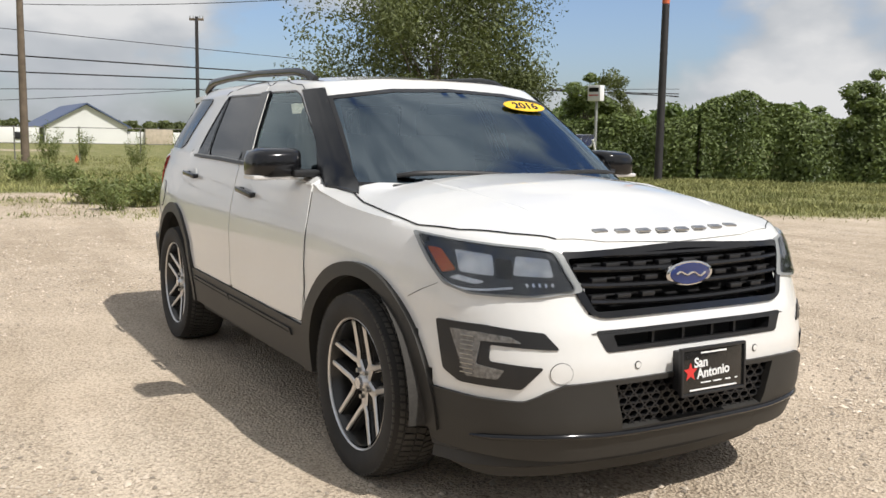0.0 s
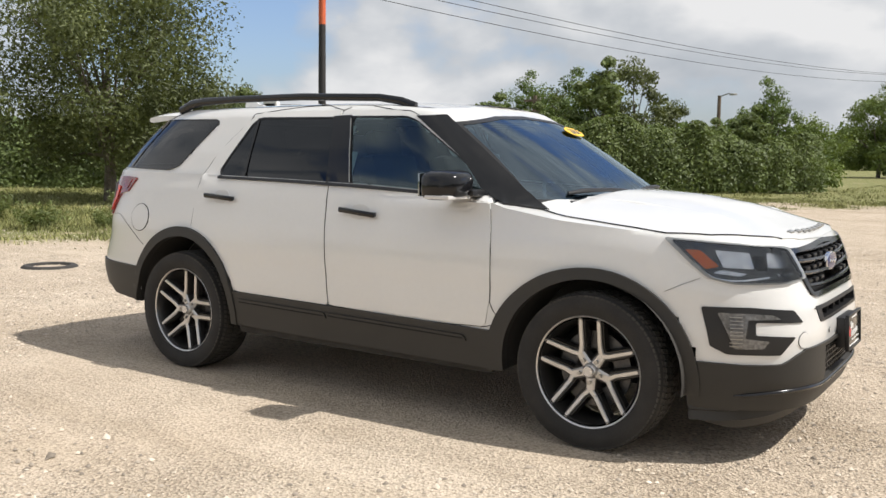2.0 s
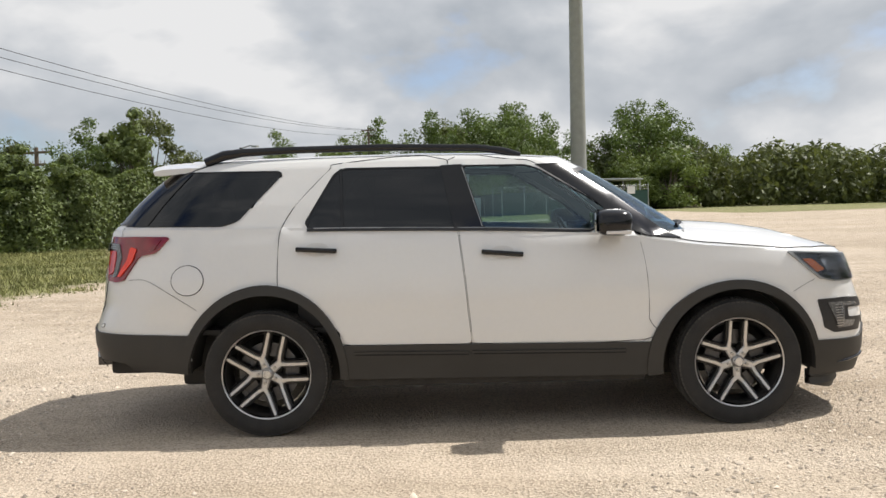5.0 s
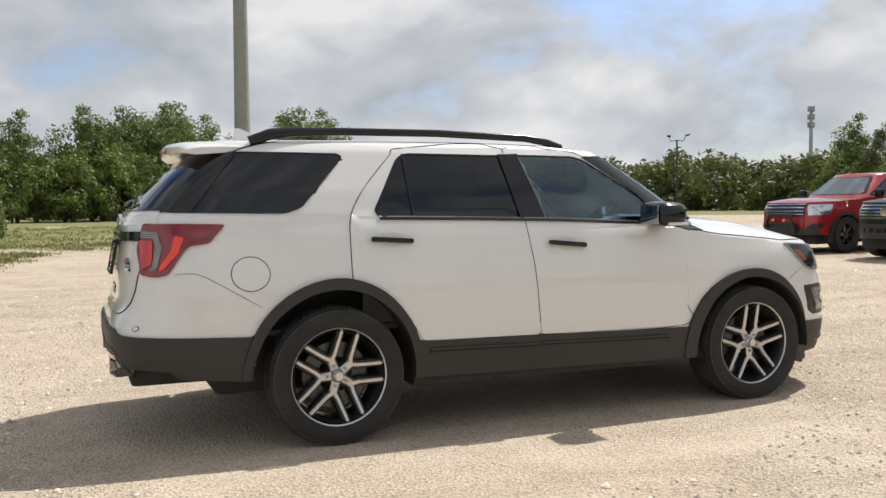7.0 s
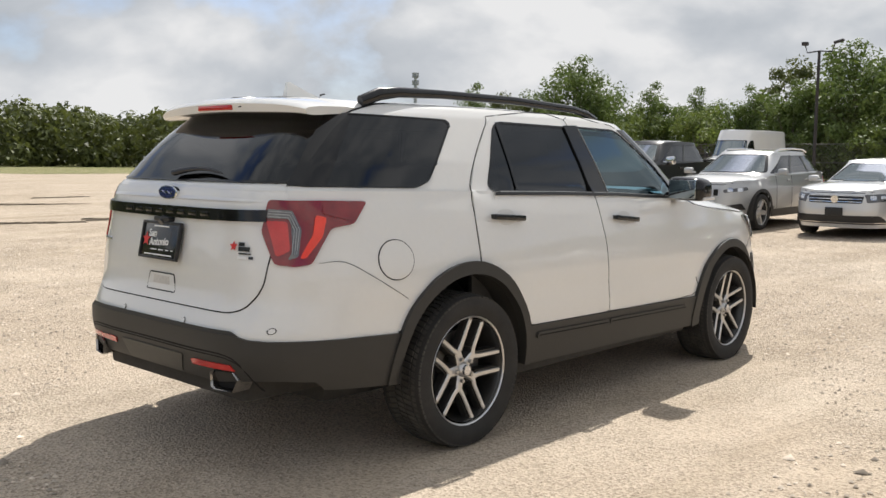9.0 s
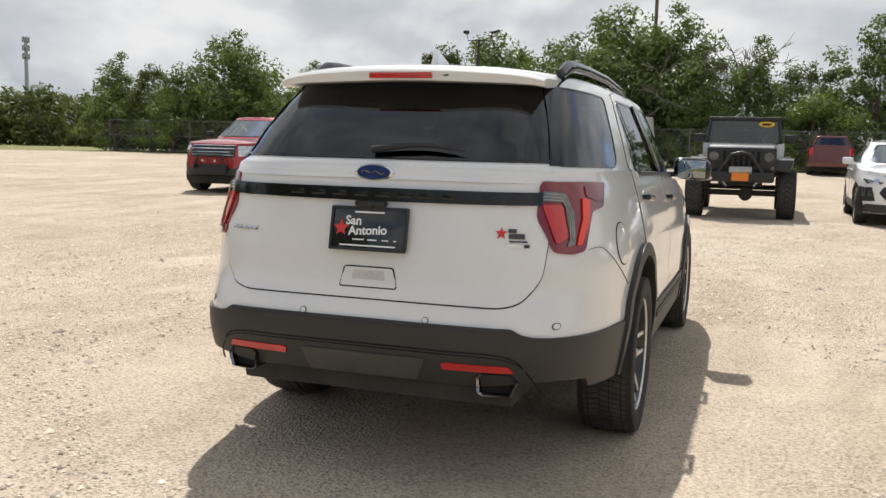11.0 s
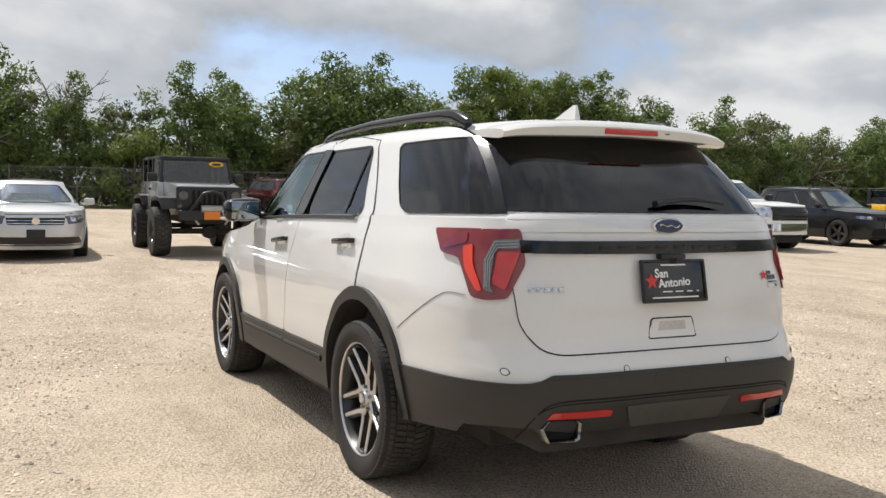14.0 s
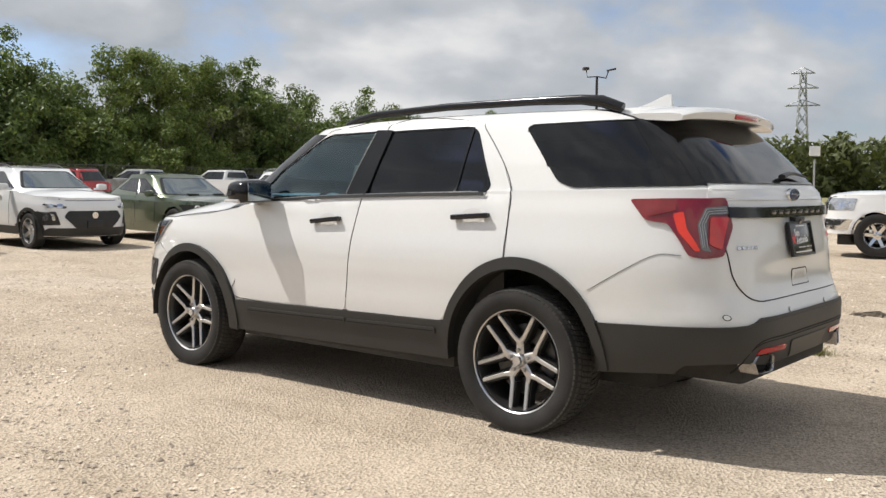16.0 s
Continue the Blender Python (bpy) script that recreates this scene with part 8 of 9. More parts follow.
def grass():
    """Tufts over the verge, thicker where the ground is green."""
    rg = np.random.default_rng(9)
    V = []
    spots = []
    for x_lo, x_hi, y_lo, y_hi, n in ((-26, -1, -5, 30, 42000), (-45, -6, -12, 45, 16000), (-6, 30, 18, 66, 9000)):
        xs, ys = rg.uniform(x_lo, x_hi, n), rg.uniform(y_lo, y_hi, n)
        for x, y in zip(xs, ys):
            g = grass_share(x, y)
            if g * (0.55 + 0.9 * noise.noise(Vector((x * 0.7, y * 0.7, 21.0)))) > rg.uniform(0.05, 0.75):
                spots.append((x, y, g))
    S = np.array(spots)
    per = 6
    n = len(S) * per
    base = np.repeat(S[:, :2], per, 0) + rg.normal(0, 0.10, (n, 2))
    z = np.array([lie(x, y) for x, y in S[:, :2]]).repeat(per) - 0.02
    tall = (0.035 + 0.065 * np.repeat(S[:, 2], per)) * rg.uniform(0.5, 1.7, n)
    a = rg.uniform(0, 2 * np.pi, n)
    w = 0.010 + 0.012 * rg.uniform(0, 1, n)
    lean_ = rg.normal(0, 0.5, (n, 2)) * tall[:, None]
    d = np.stack([np.cos(a), np.sin(a)], 1) * w[:, None]
    p0 = np.concatenate([base - d, z[:, None]], 1)
    p1 = np.concatenate([base + d, z[:, None]], 1)
    p2 = np.concatenate([base + lean_, (z + tall)[:, None]], 1)
    v = np.stack([p0, p1, p2], 1).reshape(-1, 3)
    me = fast_mesh("grass", v, np.arange(len(v)).reshape(-1, 3), GRASS)
    tagged(put("grass", me), "short patchy grass and dry tufts on the verge", "grass", kind="stuff")


grass()


def weed(seed, tall, wide, n):
    rg = np.random.default_rng(seed)
    ob = tagged(new("weed_clump"), "leafy green weed clump growing on the verge", "weed", "weed clumps")
    vv, ff = [], []
    tips = []
    for i in range(14):
        a, r = rg.uniform(0, 2 * math.pi), wide * math.sqrt(rg.uniform())
        tip = (r * math.cos(a), r * math.sin(a), tall * rg.uniform(0.55, 1.0))
        v, f = tube([(tip[0] * 0.3, tip[1] * 0.3, -0.05), (tip[0] * 0.7, tip[1] * 0.7, tip[2] * 0.6), tip], [0.012, 0.009, 0.003], 4)
        ff.extend(tuple(j + len(vv) for j in q) for q in f)
        vv.extend(v)
        tips.append(tip)
    put("stems", mesh_of("stems", vv, ff, GRASS), ob)
    t = np.array(tips)[rg.integers(0, len(tips), n)] * rg.uniform(0.35, 1.0, n)[:, None] + rg.normal(0, 0.07, (n, 3))
    t[:, 2] = np.maximum(t[:, 2], 0.03)
    v, f = leaf_cards(t, rg.normal(0, 1, (n, 3)) + np.array([0, 0, 0.6]), 0.045, rg, 0.4)
    put("leaves", fast_mesh("leaves", v, f, WEED), ob)
    return ob


w1, w2 = weed(51, 0.55, 0.55, 900), weed(52, 1.7, 0.75, 1300)
w1.matrix_basis = pose(-12.6, 1.2, lie(-12.6, 1.2))
w2.matrix_basis = pose(-24.0, 5.6, lie(-24, 5.6))
for x, y, s in ((-12.9, 2.2, 1.0), (-13.6, 1.8, 1.2), (-12.2, 3.2, 0.9), (-13.2, 3.6, 1.1), (-14.2, 2.8, 1.0), (-12.0, 0.6, 0.8), (-13.8, 0.6, 1.1), (-16.8, 4.4, 1.1), (-17.6, 6.2, 1.2), (-11.2, 5.6, 0.7), (-10.8, 8.4, 0.6), (-13.0, 7.6, 0.8), (-11.8, 4.6, 0.9), (-16.0, 9.5, 0.8), (-15.0, 5.6, 1.0), (-20.5, 1.0, 1.0), (-22.0, 0.2, 1.2)):
    plant(w1, x, y, s, 77 * x)
for x, y, s in ((-24.8, 6.2, 0.9), (-23.4, 5.0, 0.8), (-30.5, 2.0, 0.9), (-33.0, 3.5, 0.8), (-27.0, 4.2, 0.7)):
    plant(w2, x, y, s, 50 * x)


def stones():
    """Loose stones over the lot, more along the wheel tracks."""
    rg = np.random.default_rng(13)
    n = 120000
    a, r = rg.uniform(0, 2 * np.pi, n), 2.2 + 9.5 * rg.uniform(0, 1, n) ** 0.8
    x, y = r * np.cos(a) * 1.1 - 0.6, r * np.sin(a)
    patch_n = np.array([noise.noise(Vector((p * 0.7, q * 0.7, 31.0))) + 0.6 * noise.noise(Vector((p * 2.4, q * 2.4, 33.0))) for p, q in zip(x, y)])
    keep = patch_n > rg.uniform(-1.0, 0.55, n)
    x, y = x[keep], y[keep]
    n = len(x)
    size = 0.0055 + 0.010 * rg.uniform(0, 1, n) ** 2.6
    size[rg.uniform(0, 1, n) < 0.006] *= 2.2
    z = np.array([ground_z(p, q) for p, q in zip(x, y)])
    corner = np.array([(1, 0.2, 0), (-0.1, 1, 0), (-1, -0.1, 0), (0.1, -0.9, 0), (0.1, 0.05, 0.85)])
    v = corner[None] * (1 + rg.normal(0, 0.22, (n, 5, 3))) * size[:, None, None] * np.array([1.25, 1.0, 0.95])
    th = rg.uniform(0, 2 * np.pi, n)
    c, s = np.cos(th)[:, None], np.sin(th)[:, None]
    vx, vy = v[..., 0] * c - v[..., 1] * s, v[..., 0] * s + v[..., 1] * c
    v = np.stack([vx + x[:, None], vy + y[:, None], v[..., 2] + z[:, None] + 0.003], -1).reshape(-1, 3)
    tri = np.array([(0, 1, 4), (1, 2, 4), (2, 3, 4), (3, 0, 4)])
    f = (np.arange(n)[:, None, None] * 5 + tri[None]).reshape(-1, 3)
    m = surface("loose_limestone", (0.38, 0.318, 0.25), 0.9, vary=0.15, size=3, fine=40, second=(0.55, 0.475, 0.39), island=0.5, spec=0.2)
    tagged(put("loose_stones", fast_mesh("loose_stones", v, f, m)), "small loose limestone chips scattered over the lot", "gravel", kind="stuff")


stones()

# ---- poles, fences, sign, buildings ----
WOODPOLE = surface("weathered_pole", (0.15, 0.115, 0.085), 0.9, vary=0.3, size=4, fine=40, bump=0.5)
DARKPOLE = surface("tarred_pole", (0.030, 0.027, 0.028), 0.7, vary=0.3, size=4, fine=40, bump=0.3)
ORANGE = surface("orange_band", (0.62, 0.13, 0.05), 0.7, vary=0.15, size=5)
GALV = surface("galvanised_steel", (0.42, 0.43, 0.43), 0.5, 0.6, vary=0.15, size=4, fine=30)
MASTGREY = surface("weathered_mast", (0.30, 0.30, 0.275), 0.7, vary=0.12, size=1.2, fine=12)
WIRE = surface("black_cable", (0.012, 0.012, 0.012), 0.7, vary=0.1)
GREENMESH = surface("green_privacy_screen", (0.030, 0.075, 0.065), 0.85, vary=0.2, size=2, fine=30)


def upright(name, label, x, y, h, r0, r1, material, z0=None, category="pole"):
    ob = tagged(new(name), label, category)
    z = lie(x, y) if z0 is None else z0
    ob.matrix_basis = pose(x, y, z)
    v, f = tube([(0, 0, -0.3), (0, 0, h * 0.5), (0, 0, h)], [r0, (r0 + r1) / 2, r1], 14)
    put("shaft", mesh_of("shaft", v, f, material), ob)
    return ob


def cross_arm(ob, h, w, turn=0.0, material=WOODPOLE):
    a = part("cross_arm", boxed(0, 0, 0, w, 0.10, 0.12, 0.01), material, ob, "", pose(0, 0, h, 0, 0, turn))
    for k in (-0.9, -0.45, 0.45, 0.9):
        part("insulator", rodded((k * w / 2, 0, 0.06), (k * w / 2, 0, 0.2), 0.035, 0.03, 8), GALV, a)


# wooden pole with twin floodlights
p = upright("utility_pole", "weathered wooden pole with twin floodlights", -36.0, 1.75, 7.35, 0.17, 0.12, WOODPOLE)
for s in (-1, 1):
    arm = put("lamp_arm", mesh_of("lamp_arm", *tube([(0, 0, 6.95), (0.0, s * 0.5, 6.92), (0, s * 0.62, 7.15)], 0.03, 6), GALV), p)
    part("floodlight", boxed(0.05, s * 0.62, 7.30, 0.22, 0.30, 0.22, 0.03), DARKPOLE, p, "dark floodlight head")
part("ground_cone", rodded((0.1, 0.6, 0.0), (0.1, 0.6, 0.30), 0.11, 0.025, 14), ORANGE, None, "orange marker cone beside the pole", pose(-36.0, 3.1, lie(-36, 1.7))).name = "traffic_cone"
tagged(bpy.data.objects["traffic_cone"], "orange marker cone in the grass", "cone")
p = upright("utility_pole", "slim grey pole carrying wires", -47.0, 11.9, 7.75, 0.12, 0.09, DARKPOLE)
cross_arm(p, 7.6, 0.8, 60)
# tarred pole with an orange band by the hedge
p = upright("utility_pole", "black pole with an orange band by the hedge", -18.9, 20.2, 6.05, 0.145, 0.125, DARKPOLE)
put("band", mesh_of("band", *tube([(0, 0, 6.05), (0, 0, 7.15)], 0.128, 14), ORANGE), p, "orange painted band")
put("upper_shaft", mesh_of("upper_shaft", *tube([(0, 0, 7.15), (0, 0, 8.2)], 0.122, 12), WOODPOLE), p)
cross_arm(p, 7.9, 1.9, 35)
# wooden poles with cross arms behind the hedge
for x, y, h in ((-20.2, 38.8, 4.75), (-7.8, 92.9, 10.0)):
    p = upright("utility_pole", "wooden utility pole with a cross arm above the trees", x, y, h, 0.13, 0.10, WOODPOLE)
    cross_arm(p, h - 0.25, 1.7, -20)
    cross_arm(p, h - 0.85, 1.1, -20)
# short lamp post over the hedge
p = upright("street_lamp", "old street lamp on a leaning wooden post", -9.6, 36.6, 4.35, 0.10, 0.08, WOODPOLE)
put("lamp_arm", mesh_of("lamp_arm", *tube([(0, 0, 4.3), (0.5, -0.3, 4.42), (0.7, -0.42, 4.38)], 0.03, 6), GALV), p)
part("lamp_head", boxed(0.75, -0.45, 4.36, 0.32, 0.18, 0.08, 0.02, pose(0, 0, 0, 0, 0, -30)), GALV, p)

# tall monopole with its green-screened compound
mast = upright("mast", "tall tapering grey steel monopole", 16.2, 100.6, 62.0, 0.98, 0.50, MASTGREY)
part("base_flange", rodded((0, 0, -0.05), (0, 0, 0.12), 1.3, seg=20), GALV, mast)
comp = tagged(new("compound_fence"), "green-screened chain-link compound round the monopole", "fence")
corners = [(6.1, 86.5), (22.7, 93.6), (17.1, 110.5), (0.7, 103.3)]
for (x0, y0), (x1, y1) in zip(corners, corners[1:] + corners[:1]):
    L = math.hypot(x1 - x0, y1 - y0)
    yaw = math.degrees(math.atan2(y1 - y0, x1 - x0))
    z0 = lie((x0 + x1) / 2, (y0 + y1) / 2)
    part("screen", boxed(0, 0, 1.25, L, 0.02, 2.30), GREENMESH, comp, "green privacy screen", pose((x0 + x1) / 2, (y0 + y1) / 2, z0, 0, 0, yaw))
    for k in range(7):
        t = k / 7
        part("post", rodded((0, 0, -0.2), (0, 0, 3.1), 0.05, seg=8), GALV, comp, "", pose(x0 + (x1 - x0) * t, y0 + (y1 - y0) * t, z0))
    for h in (2.55, 2.75, 2.95):
        part("barbed_wire", rodded((-L / 2, 0, h), (L / 2, 0, h), 0.012, seg=4), GALV, comp, "", pose((x0 + x1) / 2, (y0 + y1) / 2, z0, 0, 0, yaw))
part("warning_sign", boxed(0, 0, 0, 1.0, 0.03, 0.8), INK_WHITE, comp, "", pose(20.6, 92.55, lie(20, 92) + 2.4, 0, 0, 23))
hut = tagged(new("shelter"), "open metal canopy over equipment cabinets", "shelter")
hut.matrix_basis = pose(19.6, 98.0, lie(19, 98), 0, 0, 23) @ Matrix.Diagonal((1.75, 1.75, 1.45, 1))
part("canopy", boxed(0, 0, 2.55, 3.3, 2.2, 0.14, 0.03), GALV, hut, "pale metal canopy")
for x in (-1.5, 1.5):
    for y in (-0.95, 0.95):
        part("post", rodded((x, y, 0), (x, y, 2.5), 0.05, seg=8), GALV, hut)
for x in (-0.8, 0.4):
    part("cabinet", boxed(x, 0.2, 0.9, 0.8, 0.7, 1.7, 0.03), surface("cabinet_grey", (0.35, 0.35, 0.33), 0.6, vary=0.1), hut)

# radar speed trailer: solar panels and a white box on a post
sign = tagged(new("solar_trailer"), "solar panel rack with a white control box on a post", "solar panel")
sign.matrix_basis = pose(-17.3, 15.3, lie(-17, 15), 0, 0, 15)
part("post", rodded((0.55, 0.1, 0), (0.55, 0.1, 2.55), 0.045, seg=10), GALV, sign)
bx = part("control_box", boxed(0.55, 0.05, 2.78, 0.46, 0.22, 0.46, 0.02), INK_WHITE, sign, "white control box")
part("box_label", boxed(0.55, -0.066, 2.88, 0.34, 0.006, 0.12), TRIM, bx)
part("box_label", boxed(0.55, -0.066, 2.72, 0.34, 0.006, 0.03), INK_RED, bx)
PANEL = surface("solar_cells", (0.012, 0.020, 0.075), 0.15, coat=0.8, vary=0.25, size=8)
for k in range(3):
    t = pose(-0.28 - 0.13 * k + 0.14, 0.0 - 0.26 * k, 1.36 - 0.42 * k, 52, 0, 0)
    pn = part("solar_panel", boxed(0, 0, 0, 1.42, 0.46, 0.035, 0.004), GALV, sign, "dark blue solar panel", t)
    for i in range(6):
        part("cell", boxed(-0.575 + 0.23 * i, 0, 0.019, 0.215, 0.41, 0.004), PANEL, pn)
for x in (0.15, 0.60):
    part("strut", rodded((x, 0.5, 0), (x, -0.1, 1.4), 0.03, seg=6), INK_WHITE, sign)
    part("strut", rodded((x - 0.6, -0.62, 0), (x - 0.5, -0.5, 0.7), 0.03, seg=6), INK_WHITE, sign)


def lamp_post(x, y, h, turn):
    p = upright("street_lamp", "slim lot lamp post with two floodlights", x, y, h, 0.075, 0.06, DARKPOLE, category="street lamp")
    a = put("lamp_arm", mesh_of("lamp_arm", *tube([(-0.62, 0, h + 0.28), (-0.5, 0, h - 0.05), (0, 0, h), (0.5, 0, h - 0.05), (0.58, 0, h + 0.25)], 0.03, 6), DARKPOLE), p, "", pose(0, 0, 0, 0, 0, turn))
    part("floodlight", boxed(0.60, 0, h + 0.34, 0.24, 0.26, 0.14, 0.02), DARKPOLE, p, "floodlight head", pose(0, 0, 0, 0, 0, turn))
    part("floodlight", boxed(-0.78, 0, h + 0.36, 0.40, 0.24, 0.09, 0.02, pose(0, 0, 0, 0, 14, 0)), DARKPOLE, p, "floodlight head", pose(0, 0, 0, 0, 0, turn))


lamp_post(35.0, 11.1, 5.85, 96)
lamp_post(18.3, -33.5, 6.45, 60)
lamp_post(39.2, 50.2, 5.6, 130)
# slim mast and cell tower over the far trees
upright("utility_pole", "slim wooden pole rising from the thicket", 49.0, 4.7, 10.2, 0.12, 0.10, WOODPOLE)
tw = upright("cell_tower", "distant slim cell tower", 102.2, 101.2, 15.6, 0.34, 0.24, GALV, category="tower")
for k in range(3):
    for i in range(6):
        a = radians(60 * i)
        part("antenna", boxed(0.45 * math.cos(a), 0.45 * math.sin(a), 15.2 - 1.2 * k, 0.14, 0.14, 0.8), GALV, tw)
    part("platform", rodded((0, 0, 15.0 - 1.2 * k), (0, 0, 15.1 - 1.2 * k), 0.5, seg=12), GALV, tw)


def lattice_tower(x, y, h):
    ob = tagged(new("lattice_tower"), "distant steel lattice power pylon", "tower")
    ob.matrix_basis = pose(x, y, lie(x, y), 0, 0, 25)
    bm = bmesh.new()
    w = lambda t: 3.0 * (1 - t) ** 1.3 + 1.1
    lv = [k / 9 for k in range(10)]
    for i in range(4):
        sx, sy = ((1, 1), (-1, 1), (-1, -1), (1, -1))[i]
        tx, ty = ((1, 1), (-1, 1), (-1, -1), (1, -1))[(i + 1) % 4]
        for t0, t1 in zip(lv, lv[1:]):
            a, b = w(t0) / 2, w(t1) / 2
            rod(bm, (sx * a, sy * a, t0 * h), (sx * b, sy * b, t1 * h), 0.13, seg=4)
            rod(bm, (sx * a, sy * a, t0 * h), (tx * b, ty * b, t1 * h), 0.08, seg=4)
            rod(bm, (tx * a, ty * a, t0 * h), (sx * b, sy * b, t1 * h), 0.08, seg=4)
    part("frame", bm, GALV, ob)
    for k, l_ in ((0.72, 7.5), (0.86, 6.5), (0.98, 5.0)):
        bm = bmesh.new()
        rod(bm, (-l_ / 2, 0, k * h), (l_ / 2, 0, k * h), 0.16, seg=4)
        rod(bm, (-l_ / 2, 0, k * h), (0, 0, k * h + 1.3), 0.1, seg=4)
        rod(bm, (l_ / 2, 0, k * h), (0, 0, k * h + 1.3), 0.1, seg=4)
        part("arm", bm, GALV, ob)


lattice_tower(65.5, -203.9, 27.5)
p = upright("sign_post", "small white sign on a post by the far fence", 12.6, -47.6, 2.9, 0.06, 0.05, GALV, category="sign")
part("sign_board", boxed(0, 0, 3.35, 0.62, 0.04, 0.55, 0.01), INK_WHITE, p, "white sign board", pose(0, 0, 0, 0, 0, 40))
part("post_box", boxed(0, 0, 0, 0.7, 0.5, 1.4, 0.03), surface("pale_box", (0.5, 0.5, 0.47), 0.7, vary=0.1), None, "", pose(50.2, 94.0, lie(50, 94) + 0.7)).name = "utility_box"
tagged(bpy.data.objects["utility_box"], "pale utility box by the far lamp post", "box")

# chain-link fence along the thicket
fence = tagged(new("chain_link_fence"), "rusty chain-link fence along the thicket", "fence")
FENCE = surface("dull_galvanised", (0.20, 0.195, 0.18), 0.7, 0.4, vary=0.3, size=2)
y = 38.0
while y > -74:
    part("post", rodded((0, 0, -0.2), (0, 0, 2.05), 0.03, seg=7), FENCE, fence, "", pose(42.6, y, lie(42.6, y)))
    y -= 3.0
for h in (2.0, 1.05, 0.1):
    part("rail", rodded((42.6, 38, lie(42, 0) + h), (42.6, -74, lie(42, 0) + h), 0.016, seg=5), FENCE, fence)
n_wire = 420
yy = np.linspace(38, -36, n_wire)
Vw, Fw = [], []
for s in (-1, 1):
    for y0 in yy:
        b = len(Vw)
        y1 = y0 + s * 1.95
        Vw += [(42.58, y0 - 0.006, 0.62), (42.58, y0 + 0.006, 0.62), (42.58, y1 + 0.006, 2.57), (42.58, y1 - 0.006, 2.57)]
        Fw.append((b, b + 1, b + 2, b + 3))
put("mesh", mesh_of("mesh", Vw, Fw, FENCE, smooth=False), fence, "diamond wire mesh")


def wires(name, runs, r=0.018):
    ob = tagged(new(name), "black overhead cables sagging between poles", "cable")
    for a, b, sag in runs:
        a, b = Vector(a), Vector(b)
        pts = [a.lerp(b, k / 14) - Vector((0, 0, sag * 4 * (k / 14) * (1 - k / 14))) for k in range(15)]
        put("cable", mesh_of("cable", *tube(pts, r, 5), WIRE), ob)


wires("overhead_cables", [((-38, -20, 4.95), (-38, 40, 4.25), 0.2), ((-38, -20, 3.8), (-38, 40, 4.4), 0.2)], 0.032)
wires("overhead_cables", [((-38, -20, 6.45), (-38, 40, 4.2), 0.06), ((-38, -20, 2.3), (-38, 40, 4.7), 0.05), ((-47, 11.9, 3.85), (-47, -20, 1.9), 0.4), ((-47, 11.9, 3.85), (-47, 30, 2.6), 0.3)], 0.016)
wires("overhead_cables", [((-19.5, 20.0, 8.0), (-8.4, 92.9, 9.8), 0.9), ((-18.3, 20.4, 8.0), (-7.2, 92.9, 9.8), 0.9), ((-18.9, 20.2, 7.4), (-7.8, 92.9, 9.2), 1.0),
                          ((-18.9, 20.2, 7.5), (-36.0, 1.75, 6.4), 0.5), ((-7.8, 92.9, 9.4), (16.2, 100.6, 5.0), 2.2)], 0.014)


# white gabled building across the road
def gabled_building():
    ob = tagged(new("building"), "low white metal building with a blue-edged gable roof", "building")
    ob.matrix_basis = pose(-98, 14.8, lie(-98, 12) - 0.15, 0, 0, 0) @ Matrix.Diagonal((1, 0.86, 0.93, 1))
    WALL = surface("white_metal_siding", (0.74, 0.74, 0.72), 0.6, vary=0.05, size=0.4)
    BLUEROOF = surface("blue_grey_roof", (0.10, 0.13, 0.22), 0.5, 0.3, vary=0.1, size=0.5)
    v = [(0, -5.4, 0), (0, 4.2, 0), (0, 4.2, 2.2), (0, -0.6, 4.55), (0, -5.4, 2.2)]
    V_ = v + [(-18, y, z) for _, y, z in v]
    put("wall", mesh_of("wall", V_, [(0, 1, 2, 3, 4), (5, 9, 8, 7, 6), (0, 5, 6, 1), (1, 6, 7, 2), (0, 4, 9, 5)], WALL, smooth=False), ob, "white metal wall")
    for y0, z0, y1, z1 in ((4.7, 1.98, -0.6, 4.72), (-5.9, 1.98, -0.6, 4.72)):
        bm = bmesh.new()
        L = math.hypot(y1 - y0, z1 - z0)
        box(bm, 0, 0, 0, 18.8, L, 0.16)
        part("roof", bm, BLUEROOF, ob, "blue-grey metal roof", pose(-9.0, (y0 + y1) / 2, (z0 + z1) / 2, math.degrees(math.atan2(z1 - z0, y1 - y0)), 0, 0))
    for y0, l_, h in ((-14.5, 17.0, 1.9), (10.5, 12.5, 1.6), (24.5, 15.0, 1.5)):
        part("wing", boxed(-4, y0, h / 2, 8, l_, h, 0.03), WALL, ob, "white flat-roofed wing")
    part("shop_front", boxed(0.3, 8.0, 1.0, 0.6, 3.4, 2.0, 0.05), surface("tan_stone", (0.48, 0.41, 0.32), 0.8, vary=0.2, size=2), ob, "tan stone corner")
    for y0 in (-12, -8, 14, 22):
        part("window", boxed(0.06, y0, 1.0, 0.08, 1.6, 0.8, 0.02), TRIM, ob)


gabled_building()
fence2 = tagged(new("chain_link_fence"), "low chain-link fence before the white building", "fence")
for k in range(22):
    part("post", rodded((0, 0, -0.2), (0, 0, 1.5), 0.03, seg=7), FENCE, fence2, "", pose(-39.5 + 0.55 * k * 0.3, -14 + 2.6 * k, lie(-39, 0)))
for h in (0.75, 1.45):
    part("rail", rodded((-39.5, -14, lie(-39, 0) + h), (-36.0, 40.6, lie(-39, 0) + h), 0.018, seg=5), FENCE, fence2)

